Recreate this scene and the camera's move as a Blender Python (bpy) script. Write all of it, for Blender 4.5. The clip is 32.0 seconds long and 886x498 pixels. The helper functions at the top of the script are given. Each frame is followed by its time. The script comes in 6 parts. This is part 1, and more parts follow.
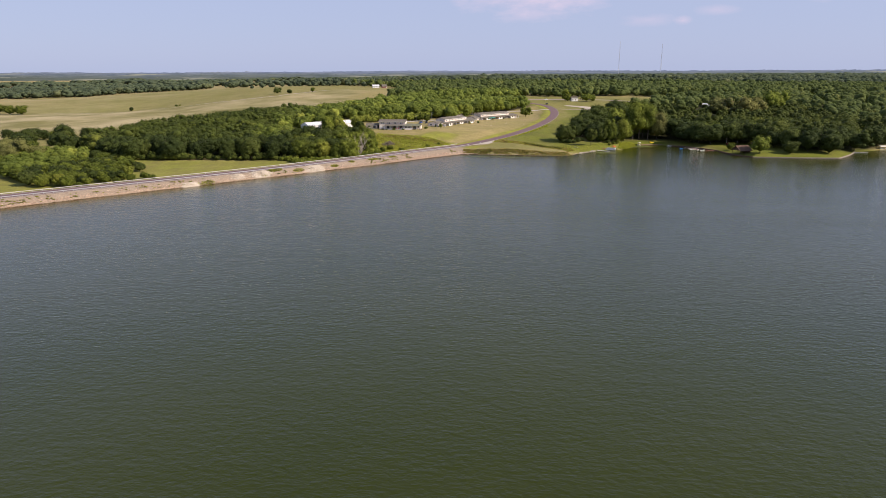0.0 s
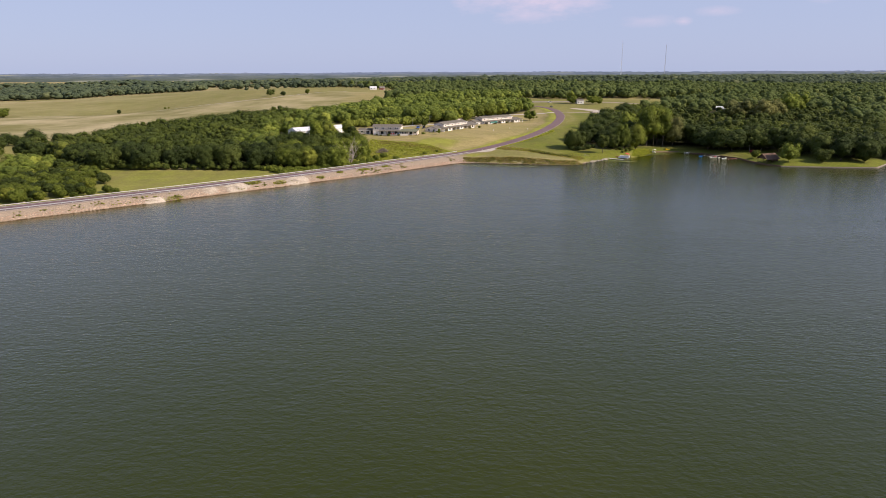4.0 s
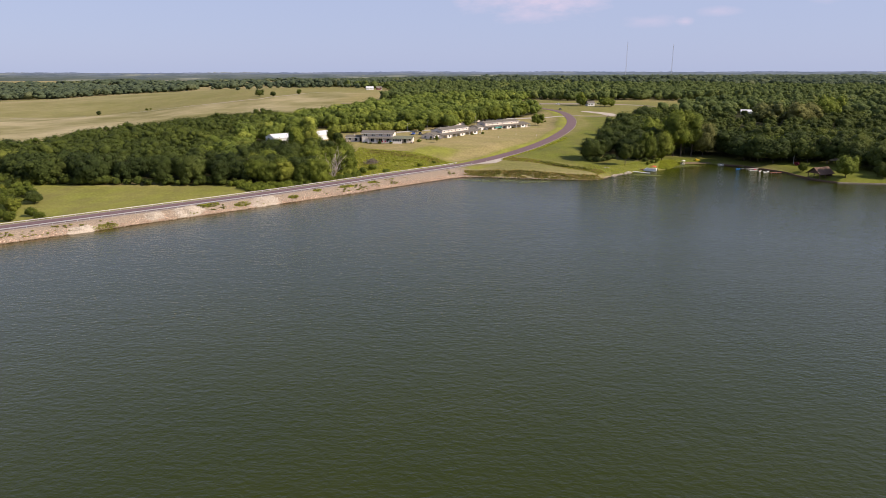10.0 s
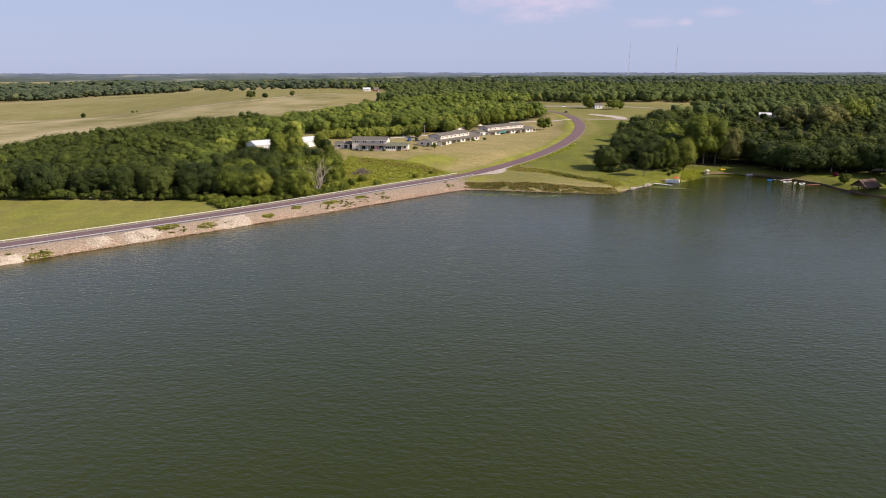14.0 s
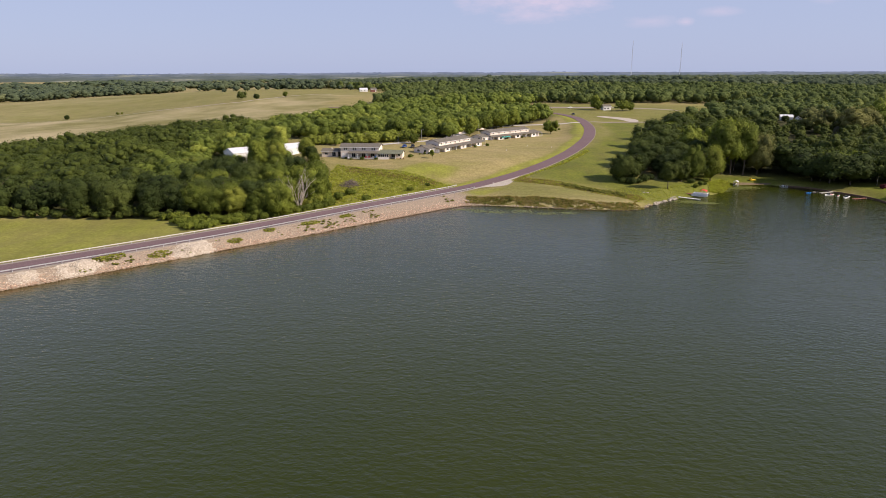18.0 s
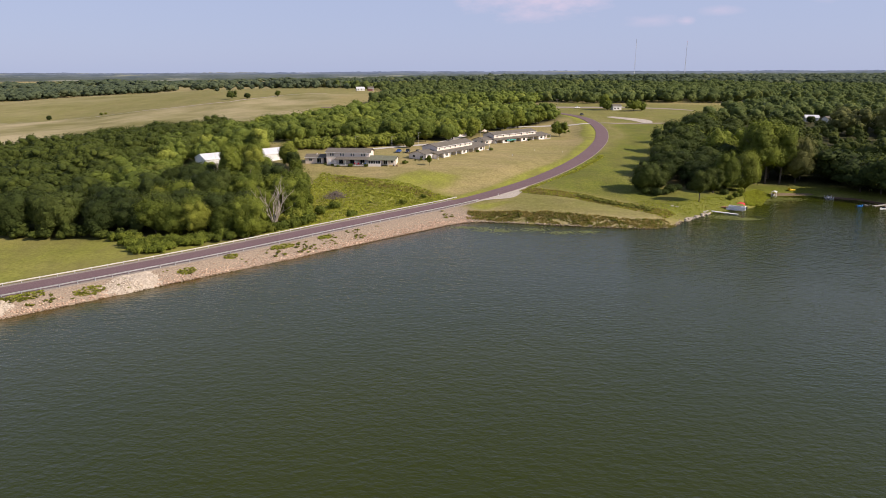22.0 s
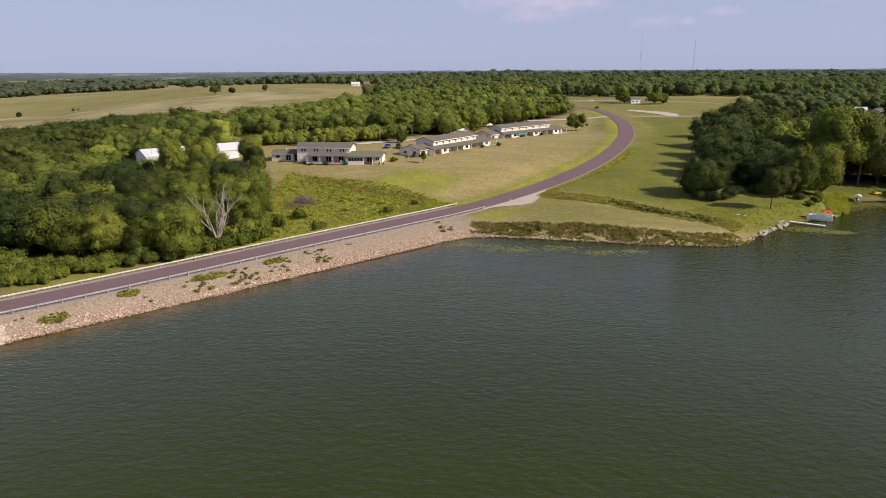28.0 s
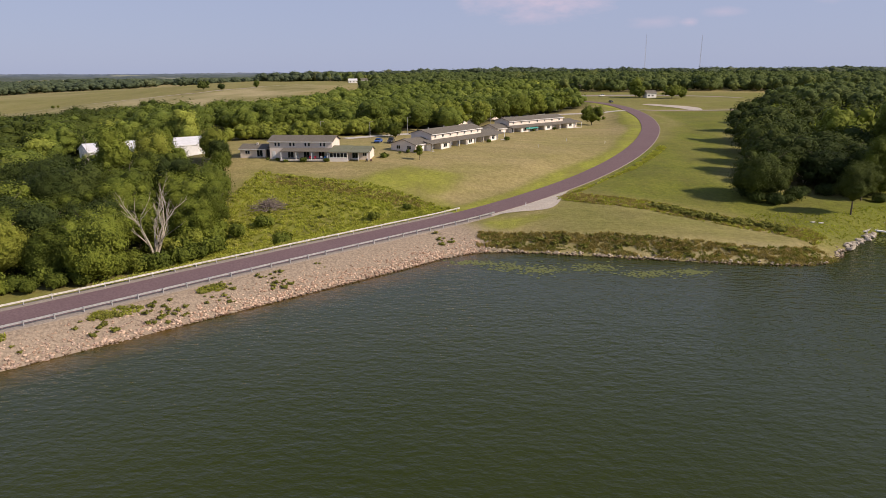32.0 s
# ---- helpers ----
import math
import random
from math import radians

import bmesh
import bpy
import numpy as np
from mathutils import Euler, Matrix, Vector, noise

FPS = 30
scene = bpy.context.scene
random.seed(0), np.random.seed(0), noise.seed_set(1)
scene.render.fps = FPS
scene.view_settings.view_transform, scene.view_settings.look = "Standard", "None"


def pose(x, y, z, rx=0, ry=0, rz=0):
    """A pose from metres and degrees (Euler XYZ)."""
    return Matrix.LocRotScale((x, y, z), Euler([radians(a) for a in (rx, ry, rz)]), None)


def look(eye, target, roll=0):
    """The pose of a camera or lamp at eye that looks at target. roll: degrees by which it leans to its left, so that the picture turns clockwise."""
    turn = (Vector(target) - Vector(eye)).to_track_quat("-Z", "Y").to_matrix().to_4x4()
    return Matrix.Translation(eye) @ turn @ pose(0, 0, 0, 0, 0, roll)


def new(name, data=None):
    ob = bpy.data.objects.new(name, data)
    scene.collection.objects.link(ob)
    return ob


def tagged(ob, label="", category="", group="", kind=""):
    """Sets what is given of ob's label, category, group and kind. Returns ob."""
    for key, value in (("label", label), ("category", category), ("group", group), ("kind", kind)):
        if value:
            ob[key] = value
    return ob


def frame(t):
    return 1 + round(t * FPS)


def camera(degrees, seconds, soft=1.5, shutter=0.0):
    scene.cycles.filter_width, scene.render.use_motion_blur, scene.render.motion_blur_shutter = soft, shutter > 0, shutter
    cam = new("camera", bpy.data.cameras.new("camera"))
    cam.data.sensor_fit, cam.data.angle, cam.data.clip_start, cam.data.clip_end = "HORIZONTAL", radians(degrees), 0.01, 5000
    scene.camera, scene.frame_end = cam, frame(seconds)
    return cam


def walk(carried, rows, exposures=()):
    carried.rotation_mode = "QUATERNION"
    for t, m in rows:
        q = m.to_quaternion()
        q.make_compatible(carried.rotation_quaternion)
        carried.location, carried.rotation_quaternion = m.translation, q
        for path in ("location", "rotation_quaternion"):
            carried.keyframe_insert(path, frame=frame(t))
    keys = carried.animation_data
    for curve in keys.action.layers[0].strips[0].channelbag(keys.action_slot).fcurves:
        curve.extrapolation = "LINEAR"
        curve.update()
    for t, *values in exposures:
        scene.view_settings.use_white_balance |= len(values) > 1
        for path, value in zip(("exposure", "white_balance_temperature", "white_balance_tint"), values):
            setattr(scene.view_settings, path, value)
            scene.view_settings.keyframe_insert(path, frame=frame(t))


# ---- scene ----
cam = camera(68.0, 32.0, soft=0.75)
PATH = [
    (0, (0.96, 3.53, 54.577), (0.896, 5.457, 54.045), -0.2),
    (6, (1.117, 60.262, 54.238), (1.05, 62.189, 53.71), -0.2),
    (9, (0.929, 88.665, 54.018), (0.861, 90.592, 53.488), -0.1),
    (13, (0.794, 126.776, 53.307), (0.725, 128.705, 52.78), -0.1),
    (16.5, (0.211, 159.484, 53.308), (0.141, 161.412, 52.78), -0.1),
    (19, (0.352, 182.737, 52.965), (0.281, 184.665, 52.437), -0.2),
    (21, (-0.056, 201.756, 52.325), (-0.127, 203.683, 51.794), -0.2),
    (23, (-0.011, 219.699, 50.721), (-0.086, 221.627, 50.192), -0.2),
    (25, (-0.512, 238.179, 48.302), (-0.587, 240.106, 47.77), -0.2),
    (28, (-0.66, 266.138, 42.697), (-0.738, 268.066, 42.169), -0.3),
    (30, (-1.118, 284.736, 39.412), (-1.199, 286.663, 38.885), -0.4),
    (32, (-1.525, 303.381, 36.102), (-1.608, 305.309, 35.578), -0.4),
]
walk(cam, [(t, look(eye, target, roll)) for t, eye, target, roll in PATH], [(0, 0.40, 6600, 18), (25, 0.32, 6600, 18), (32, 0.14, 6720, 18)])

# ---------------------------------------------------------------- light
SUN_EL, SUN_AZ = radians(36.0), radians(-18.0)   # azimuth counted from +x, so the sun stands to the east-south-east
sun_way = Vector((math.cos(SUN_EL) * math.cos(SUN_AZ), math.cos(SUN_EL) * math.sin(SUN_AZ), math.sin(SUN_EL)))

world = bpy.data.worlds.new("world")
scene.world = world
world.use_nodes = True
wt = world.node_tree
wt.nodes.clear()
w_out = wt.nodes.new("ShaderNodeOutputWorld")
w_bg = wt.nodes.new("ShaderNodeBackground")
w_sky = wt.nodes.new("ShaderNodeTexSky")
w_sky.sky_type = "NISHITA"
w_sky.sun_disc = False
w_sky.sun_elevation = SUN_EL
w_sky.sun_rotation = math.pi / 2 - SUN_AZ
w_sky.air_density, w_sky.dust_density, w_sky.ozone_density = 1.0, 0.6, 3.0
w_bg.inputs["Strength"].default_value = 0.085
# summer haze over the whole dome, and a few small fair-weather clouds low in the north
w_haze = wt.nodes.new("ShaderNodeMixRGB")
w_up, w_fade = wt.nodes.new("ShaderNodeSeparateXYZ"), wt.nodes.new("ShaderNodeMapRange")
w_fade.inputs["From Min"].default_value, w_fade.inputs["From Max"].default_value = 0.36, 0.90
w_fade.inputs["To Min"].default_value, w_fade.inputs["To Max"].default_value = 0.86, 0.16
w_haze.inputs[2].default_value = (3.95, 4.78, 6.8, 1)
wt.links.new(w_sky.outputs["Color"], w_haze.inputs[1])
w_tc = wt.nodes.new("ShaderNodeTexCoord")
wt.links.new(w_tc.outputs["Generated"], w_up.inputs[0])
wt.links.new(w_up.outputs["Z"], w_fade.inputs["Value"])
wt.links.new(w_fade.outputs[0], w_haze.inputs[0])
w_map = wt.nodes.new("ShaderNodeMapping")
w_map.inputs["Scale"].default_value = (9.0, 9.0, 26.0)
w_n = wt.nodes.new("ShaderNodeTexNoise")
w_n.inputs["Scale"].default_value, w_n.inputs["Detail"].default_value, w_n.inputs["Roughness"].default_value = 1.6, 7.0, 0.6
wt.links.new(w_tc.outputs["Generated"], w_map.inputs["Vector"])
wt.links.new(w_map.outputs["Vector"], w_n.inputs["Vector"])
last = w_haze.outputs["Color"]
for az, el, wide, tall, strength in ((5.6, 5.2, 0.125, 0.034, 0.78), (-0.5, 5.6, 0.02, 0.014, 0.4), (8.0, 5.0, 0.05, 0.014, 0.3), (14.6, 3.6, 0.05, 0.012, 0.3), (17.2, 3.5, 0.016, 0.009, 0.45), (19.5, 4.2, 0.035, 0.009, 0.3), (27.0, 4.9, 0.03, 0.010, 0.3)):
    centre = Vector((math.sin(radians(az)) * math.cos(radians(el)), math.cos(radians(az)) * math.cos(radians(el)), math.sin(radians(el))))
    off, squash, ln = wt.nodes.new("ShaderNodeVectorMath"), wt.nodes.new("ShaderNodeVectorMath"), wt.nodes.new("ShaderNodeVectorMath")
    off.operation, squash.operation, ln.operation = "SUBTRACT", "MULTIPLY", "LENGTH"
    off.inputs[1].default_value, squash.inputs[1].default_value = centre, (1 / wide, 1 / wide, 1 / tall)
    fade, times, thin = wt.nodes.new("ShaderNodeMapRange"), wt.nodes.new("ShaderNodeMath"), wt.nodes.new("ShaderNodeMapRange")
    fade.inputs["From Min"].default_value, fade.inputs["From Max"].default_value = 1.5, 0.0
    thin.inputs["From Min"].default_value, thin.inputs["From Max"].default_value, thin.inputs["To Max"].default_value = 0.22, 0.62, strength
    times.operation = "MULTIPLY"
    wt.links.new(w_tc.outputs["Generated"], off.inputs[0])
    wt.links.new(off.outputs[0], squash.inputs[0])
    wt.links.new(squash.outputs[0], ln.inputs[0])
    wt.links.new(ln.outputs["Value"], fade.inputs["Value"])
    wt.links.new(fade.outputs[0], times.inputs[0])
    wt.links.new(w_n.outputs["Fac"], times.inputs[1])
    wt.links.new(times.outputs[0], thin.inputs["Value"])
    m = wt.nodes.new("ShaderNodeMixRGB")
    m.inputs[2].default_value = (8.2, 6.6, 7.6, 1)
    wt.links.new(thin.outputs[0], m.inputs[0])
    wt.links.new(last, m.inputs[1])
    last = m.outputs["Color"]
wt.links.new(last, w_bg.inputs["Color"])
wt.links.new(w_bg.outputs["Background"], w_out.inputs["Surface"])

sun_data = bpy.data.lights.new("sun", "SUN")
sun_data.energy, sun_data.angle, sun_data.color = 4.7, radians(0.55), (1.0, 0.90, 0.74)
sun = new("sun", sun_data)
sun.matrix_world = look(sun_way * 100, (0, 0, 0))


# ---------------------------------------------------------------- materials
def material(name, rough=0.8, metal=0.0, spec=0.3):
    m = bpy.data.materials.new(name)
    m.use_nodes = True
    p = m.node_tree.nodes["Principled BSDF"]
    p.inputs["Roughness"].default_value, p.inputs["Metallic"].default_value = rough, metal
    p.inputs["Specular IOR Level"].default_value = spec
    return m, m.node_tree, p


def mix(nt, fac, a, b, kind="MIX"):
    """A colour mix; each input is a socket or a value."""
    n = nt.nodes.new("ShaderNodeMixRGB")
    n.blend_type = kind
    for k, v in enumerate((fac, a, b)):
        if isinstance(v, bpy.types.NodeSocket):
            nt.links.new(v, n.inputs[k])
        else:
            n.inputs[k].default_value = v if k == 0 else (*v, 1)
    return n.outputs[0]


def grain(nt, scale, detail=4.0, rough=0.55, stretch=(1, 1, 1), low=0.35, high=0.65, space="Object", turn=0.0):
    """Noise between 0 and 1 at real size."""
    tc, mp = nt.nodes.new("ShaderNodeTexCoord"), nt.nodes.new("ShaderNodeMapping")
    mp.inputs["Scale"].default_value, mp.inputs["Rotation"].default_value = stretch, (0, 0, turn)
    n, r = nt.nodes.new("ShaderNodeTexNoise"), nt.nodes.new("ShaderNodeMapRange")
    n.inputs["Scale"].default_value, n.inputs["Detail"].default_value, n.inputs["Roughness"].default_value = scale, detail, rough
    r.inputs["From Min"].default_value, r.inputs["From Max"].default_value = low, high
    nt.links.new(tc.outputs[space], mp.inputs["Vector"])
    nt.links.new(mp.outputs["Vector"], n.inputs["Vector"])
    nt.links.new(n.outputs["Fac"], r.inputs["Value"])
    return r.outputs["Result"]


def relief(nt, p, height, strength=0.4, distance=0.05):
    b = nt.nodes.new("ShaderNodeBump")
    b.inputs["Strength"].default_value, b.inputs["Distance"].default_value = strength, distance
    nt.links.new(height, b.inputs["Height"])
    nt.links.new(b.outputs["Normal"], p.inputs["Normal"])


def rough_surface(name, dark, light, scale=2.0, rough=0.85, bump=0.3, distance=0.03, metal=0.0, spread=0.0, spec=0.25, big=0.15):
    """A plain weathered surface: two colours mixed by coarse and fine noise, fine relief, and a spread of tone from piece to piece."""
    m, nt, p = material(name, rough, metal, spec)
    fine, coarse = grain(nt, scale), grain(nt, scale * big, 2.0)
    c = mix(nt, fine, dark, light)
    c = mix(nt, coarse, c, mix(nt, 0.35, c, dark))
    if spread:
        info, r = nt.nodes.new("ShaderNodeObjectInfo"), nt.nodes.new("ShaderNodeMapRange")
        r.inputs["To Min"].default_value, r.inputs["To Max"].default_value = 1 - spread, 1 + spread
        nt.links.new(info.outputs["Random"], r.inputs["Value"])
        c = mix(nt, 1.0, c, r.outputs["Result"], "MULTIPLY")
    nt.links.new(c, p.inputs["Base Color"])
    relief(nt, p, fine, bump, distance)
    return m


def foliage(name, dark, light, yellow, by_object, thin=0.2):
    """Leaves: tone differs from tree to tree and from clump to clump; thin leaves let some light through."""
    m, nt, p = material(name, 0.7, 0.0, 0.10)
    if by_object:
        src = nt.nodes.new("ShaderNodeObjectInfo").outputs["Random"]
    else:
        src = nt.nodes.new("ShaderNodeAttribute")
        src.attribute_name = "tint"
        src = src.outputs["Fac"]
    isl = nt.nodes.new("ShaderNodeNewGeometry").outputs["Random Per Island"]
    c = mix(nt, src, dark, light)
    ramp = nt.nodes.new("ShaderNodeMapRange")
    ramp.inputs["From Min"].default_value, ramp.inputs["From Max"].default_value = 0.80, 1.0
    nt.links.new(src, ramp.inputs["Value"])
    c = mix(nt, ramp.outputs["Result"], c, yellow)
    tone = nt.nodes.new("ShaderNodeMapRange")
    tone.inputs["To Min"].default_value, tone.inputs["To Max"].default_value = 0.93, 1.07
    nt.links.new(isl, tone.inputs["Value"])
    c = mix(nt, 1.0, c, tone.outputs["Result"], "MULTIPLY")
    sprays = nt.nodes.new("ShaderNodeMapRange")
    sprays.inputs["To Min"].default_value, sprays.inputs["To Max"].default_value = 0.80, 1.14
    nt.links.new(grain(nt, 0.42, 2.0, 0.5, low=0.40, high=0.60), sprays.inputs["Value"])
    c = mix(nt, 1.0, c, sprays.outputs["Result"], "MULTIPLY")
    patch = grain(nt, 0.5, 3.0)
    c = mix(nt, patch, c, mix(nt, 0.22, c, yellow))
    nt.links.new(c, p.inputs["Base Color"])
    relief(nt, p, grain(nt, 1.5, 3.0, 0.65, low=0.25, high=0.75), 0.75, 0.45)
    tr = nt.nodes.new("ShaderNodeBsdfTranslucent")
    nt.links.new(mix(nt, 1.0, c, (1.12, 1.2, 0.6), "MULTIPLY"), tr.inputs["Color"])
    ms = nt.nodes.new("ShaderNodeMixShader")
    ms.inputs[0].default_value = thin
    nt.links.new(p.outputs[0], ms.inputs[1])
    nt.links.new(tr.outputs[0], ms.inputs[2])
    nt.links.new(ms.outputs[0], nt.nodes["Material Output"].inputs["Surface"])
    return m


M = {}
M["leaf"] = foliage("leaf", (0.0780, 0.1048, 0.0175), (0.1344, 0.1667, 0.0255), (0.2124, 0.2312, 0.0376), True)
M["leaf_light"] = foliage("leaf_light", (0.1296, 0.1659, 0.0246), (0.1879, 0.2229, 0.0337), (0.2592, 0.2748, 0.0467), True)
M["leaf_silver"] = foliage("leaf_silver", (0.118, 0.128, 0.042), (0.158, 0.162, 0.052), (0.19, 0.185, 0.058), True)
M["leaf_dark"] = foliage("leaf_dark", (0.0330, 0.0500, 0.0145), (0.0610, 0.0830, 0.0190), (0.0860, 0.1080, 0.0250), True)
M["leaf_wood"] = foliage("leaf_wood", (0.0683, 0.1000, 0.0201), (0.1635, 0.2062, 0.0348), (0.2708, 0.3013, 0.0549), False)
M["leaf_oak"] = foliage("leaf_oak", (0.036, 0.053, 0.014), (0.082, 0.104, 0.022), (0.15, 0.168, 0.034), False)
M["leaf_west"] = foliage("leaf_west", (0.0384, 0.0563, 0.0131), (0.0819, 0.1062, 0.0198), (0.1536, 0.1754, 0.0333), False)
M["leaf_willow"] = foliage("leaf_willow", (0.1656, 0.1987, 0.0310), (0.2263, 0.2561, 0.0420), (0.2760, 0.2892, 0.0530), False)
# hill and horizon leaves: paler and bluer, with distance haze mixed into the colour
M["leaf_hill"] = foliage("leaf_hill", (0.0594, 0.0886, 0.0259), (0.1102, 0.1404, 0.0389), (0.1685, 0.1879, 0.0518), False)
M["leaf_far_haze"] = foliage("leaf_far_haze", (0.0550, 0.0792, 0.0484), (0.0924, 0.1188, 0.0638), (0.1298, 0.1474, 0.0704), False)
M["reed"] = foliage("reed", (0.3010, 0.3323, 0.0451), (0.4389, 0.4452, 0.0752), (0.5392, 0.4765, 0.1630), False, 0.4)
M["weed"] = foliage("weed", (0.150, 0.165, 0.030), (0.235, 0.240, 0.048), (0.330, 0.285, 0.100), False, 0.35)
M["dry_reed"] = foliage("dry_reed", (0.270, 0.220, 0.080), (0.395, 0.315, 0.120), (0.440, 0.310, 0.155), False, 0.4)
M["bark"] = rough_surface("bark", (0.07, 0.055, 0.04), (0.16, 0.13, 0.10), 6.0, 0.95, 0.6, 0.05)
M["dead_wood"] = rough_surface("dead_wood", (0.34, 0.29, 0.23), (0.56, 0.50, 0.42), 4.0, 0.9, 0.4, 0.03)
M["bark_grey"] = rough_surface("bark_grey", (0.15, 0.12, 0.10), (0.28, 0.23, 0.20), 5.0, 0.95, 0.4, 0.02)
M["asphalt"] = rough_surface("asphalt", (0.130, 0.082, 0.086), (0.192, 0.130, 0.134), 3.0, 0.9, 0.25, 0.01, big=0.03)
M["gravel"] = rough_surface("gravel", (0.34, 0.29, 0.24), (0.56, 0.50, 0.43), 5.0, 0.95, 0.5, 0.03, big=0.05)
M["shoulder"] = rough_surface("shoulder", (0.22, 0.185, 0.155), (0.36, 0.31, 0.26), 3.0, 0.95, 0.4, 0.02, big=0.1)
M["concrete"] = rough_surface("concrete", (0.42, 0.39, 0.35), (0.60, 0.57, 0.52), 2.5, 0.9, 0.3, 0.02)
M["steel"] = rough_surface("steel", (0.50, 0.50, 0.50), (0.68, 0.68, 0.67), 2.0, 0.45, 0.05, 0.005, 0.75)
M["white_rail"] = rough_surface("white_rail", (0.44, 0.42, 0.37), (0.62, 0.59, 0.53), 2.0, 0.6, 0.05, 0.005)
M["post_wood"] = rough_surface("post_wood", (0.22, 0.18, 0.14), (0.36, 0.31, 0.25), 8.0, 0.95, 0.4, 0.01)
M["stone"] = rough_surface("stone", (0.28, 0.20, 0.15), (0.48, 0.365, 0.29), 2.2, 0.95, 0.5, 0.05, spread=0.28)
M["limestone"] = rough_surface("limestone", (0.310, 0.262, 0.205), (0.500, 0.435, 0.355), 2.0, 0.95, 0.5, 0.05, spread=0.12)
M["siding"] = rough_surface("siding", (0.70, 0.60, 0.52), (0.80, 0.70, 0.61), 0.8, 0.7, 0.08, 0.01)
M["siding_pale"] = rough_surface("siding_pale", (0.74, 0.68, 0.62), (0.84, 0.78, 0.72), 0.8, 0.7, 0.08, 0.01)
M["shingle"] = rough_surface("shingle", (0.110, 0.098, 0.080), (0.185, 0.166, 0.138), 4.0, 0.95, 0.5, 0.02)
M["shingle_green"] = rough_surface("shingle_green", (0.120, 0.125, 0.085), (0.19, 0.20, 0.14), 4.0, 0.95, 0.5, 0.02)
M["white_paint"] = rough_surface("white_paint", (0.72, 0.71, 0.68), (0.82, 0.81, 0.79), 1.5, 0.55, 0.05, 0.005)
M["brick"] = rough_surface("brick", (0.20, 0.10, 0.08), (0.32, 0.17, 0.13), 5.0, 0.9, 0.3, 0.01)
M["dark"] = rough_surface("dark", (0.025, 0.024, 0.022), (0.05, 0.048, 0.045), 3.0, 0.8, 0.1, 0.01)
M["brown_wood"] = rough_surface("brown_wood", (0.10, 0.06, 0.04), (0.19, 0.12, 0.085), 5.0, 0.85, 0.3, 0.01)
M["grey_wood"] = rough_surface("grey_wood", (0.34, 0.31, 0.27), (0.52, 0.48, 0.43), 5.0, 0.9, 0.3, 0.01)
M["red_roof"] = rough_surface("red_roof", (0.16, 0.07, 0.06), (0.26, 0.12, 0.10), 3.0, 0.9, 0.3, 0.02)
M["tin"] = rough_surface("tin", (0.66, 0.66, 0.66), (0.80, 0.80, 0.80), 1.0, 0.45, 0.08, 0.01, 0.2)
M["red"] = rough_surface("red", (0.55, 0.02, 0.045), (0.72, 0.035, 0.07), 2.0, 0.7, 0.1, 0.01)
M["yellow"] = rough_surface("yellow", (0.70, 0.45, 0.02), (0.85, 0.60, 0.04), 2.0, 0.4, 0.02, 0.01)
M["blue"] = rough_surface("blue", (0.02, 0.16, 0.50), (0.05, 0.28, 0.70), 2.0, 0.4, 0.02, 0.01)
M["teal"] = rough_surface("teal", (0.03, 0.20, 0.18), (0.06, 0.32, 0.28), 2.0, 0.6, 0.02, 0.01)
M["car_blue"] = rough_surface("car_blue", (0.02, 0.07, 0.28), (0.03, 0.10, 0.36), 1.0, 0.25, 0.0, 0.01, spec=0.6)
M["car_dark"] = rough_surface("car_dark", (0.02, 0.022, 0.03), (0.035, 0.037, 0.045), 1.0, 0.25, 0.0, 0.01, spec=0.6)
M["rubber"] = rough_surface("rubber", (0.02, 0.02, 0.02), (0.035, 0.035, 0.035), 4.0, 0.8, 0.1, 0.01)
M["red_wood"] = rough_surface("red_wood", (0.20, 0.075, 0.055), (0.32, 0.13, 0.10), 5.0, 0.85, 0.3, 0.01)
M["mud"] = rough_surface("mud", (0.13, 0.095, 0.055), (0.22, 0.165, 0.10), 1.5, 0.9, 0.3, 0.03)
M["lily"] = rough_surface("lily", (0.085, 0.098, 0.020), (0.160, 0.168, 0.042), 2.0, 0.5, 0.1, 0.01)
M["bush_red"] = foliage("bush_red", (0.10, 0.02, 0.03), (0.16, 0.03, 0.05), (0.22, 0.06, 0.06), True)

mg, nt, p = material("glass", 0.06, 0.0, 0.6)
p.inputs["Base Color"].default_value = (0.015, 0.018, 0.022, 1)
M["glass"] = mg

# lake water: dark green body, sky on its ripples
mw, nt, p = material("lake_water", 0.08, 0.0, 0.5)
p.inputs["IOR"].default_value = 1.335
murk = grain(nt, 0.012, 3.0, 0.5)
body = mix(nt, murk, (0.0215, 0.0295, 0.0003), (0.0272, 0.0340, 0.0005))
# silt stirred up along the foot of the dam
s_tc, s_off, s_dot, silt = nt.nodes.new("ShaderNodeTexCoord"), nt.nodes.new("ShaderNodeVectorMath"), nt.nodes.new("ShaderNodeVectorMath"), nt.nodes.new("ShaderNodeMapRange")
s_off.operation, s_dot.operation = "SUBTRACT", "DOT_PRODUCT"
s_off.inputs[1].default_value, s_dot.inputs[1].default_value = (-188, 259, 0), (0.6815, -0.732, 0)
silt.inputs["From Min"].default_value, silt.inputs["From Max"].default_value = 8.0, 0.0
nt.links.new(s_tc.outputs["Object"], s_off.inputs[0])
nt.links.new(s_off.outputs[0], s_dot.inputs[0])
nt.links.new(s_dot.outputs["Value"], silt.inputs["Value"])
s_mul = nt.nodes.new("ShaderNodeMath")
s_mul.operation = "MULTIPLY"
nt.links.new(silt.outputs[0], s_mul.inputs[0])
nt.links.new(grain(nt, 0.12, 3.0, 0.6, low=0.25, high=0.6), s_mul.inputs[1])
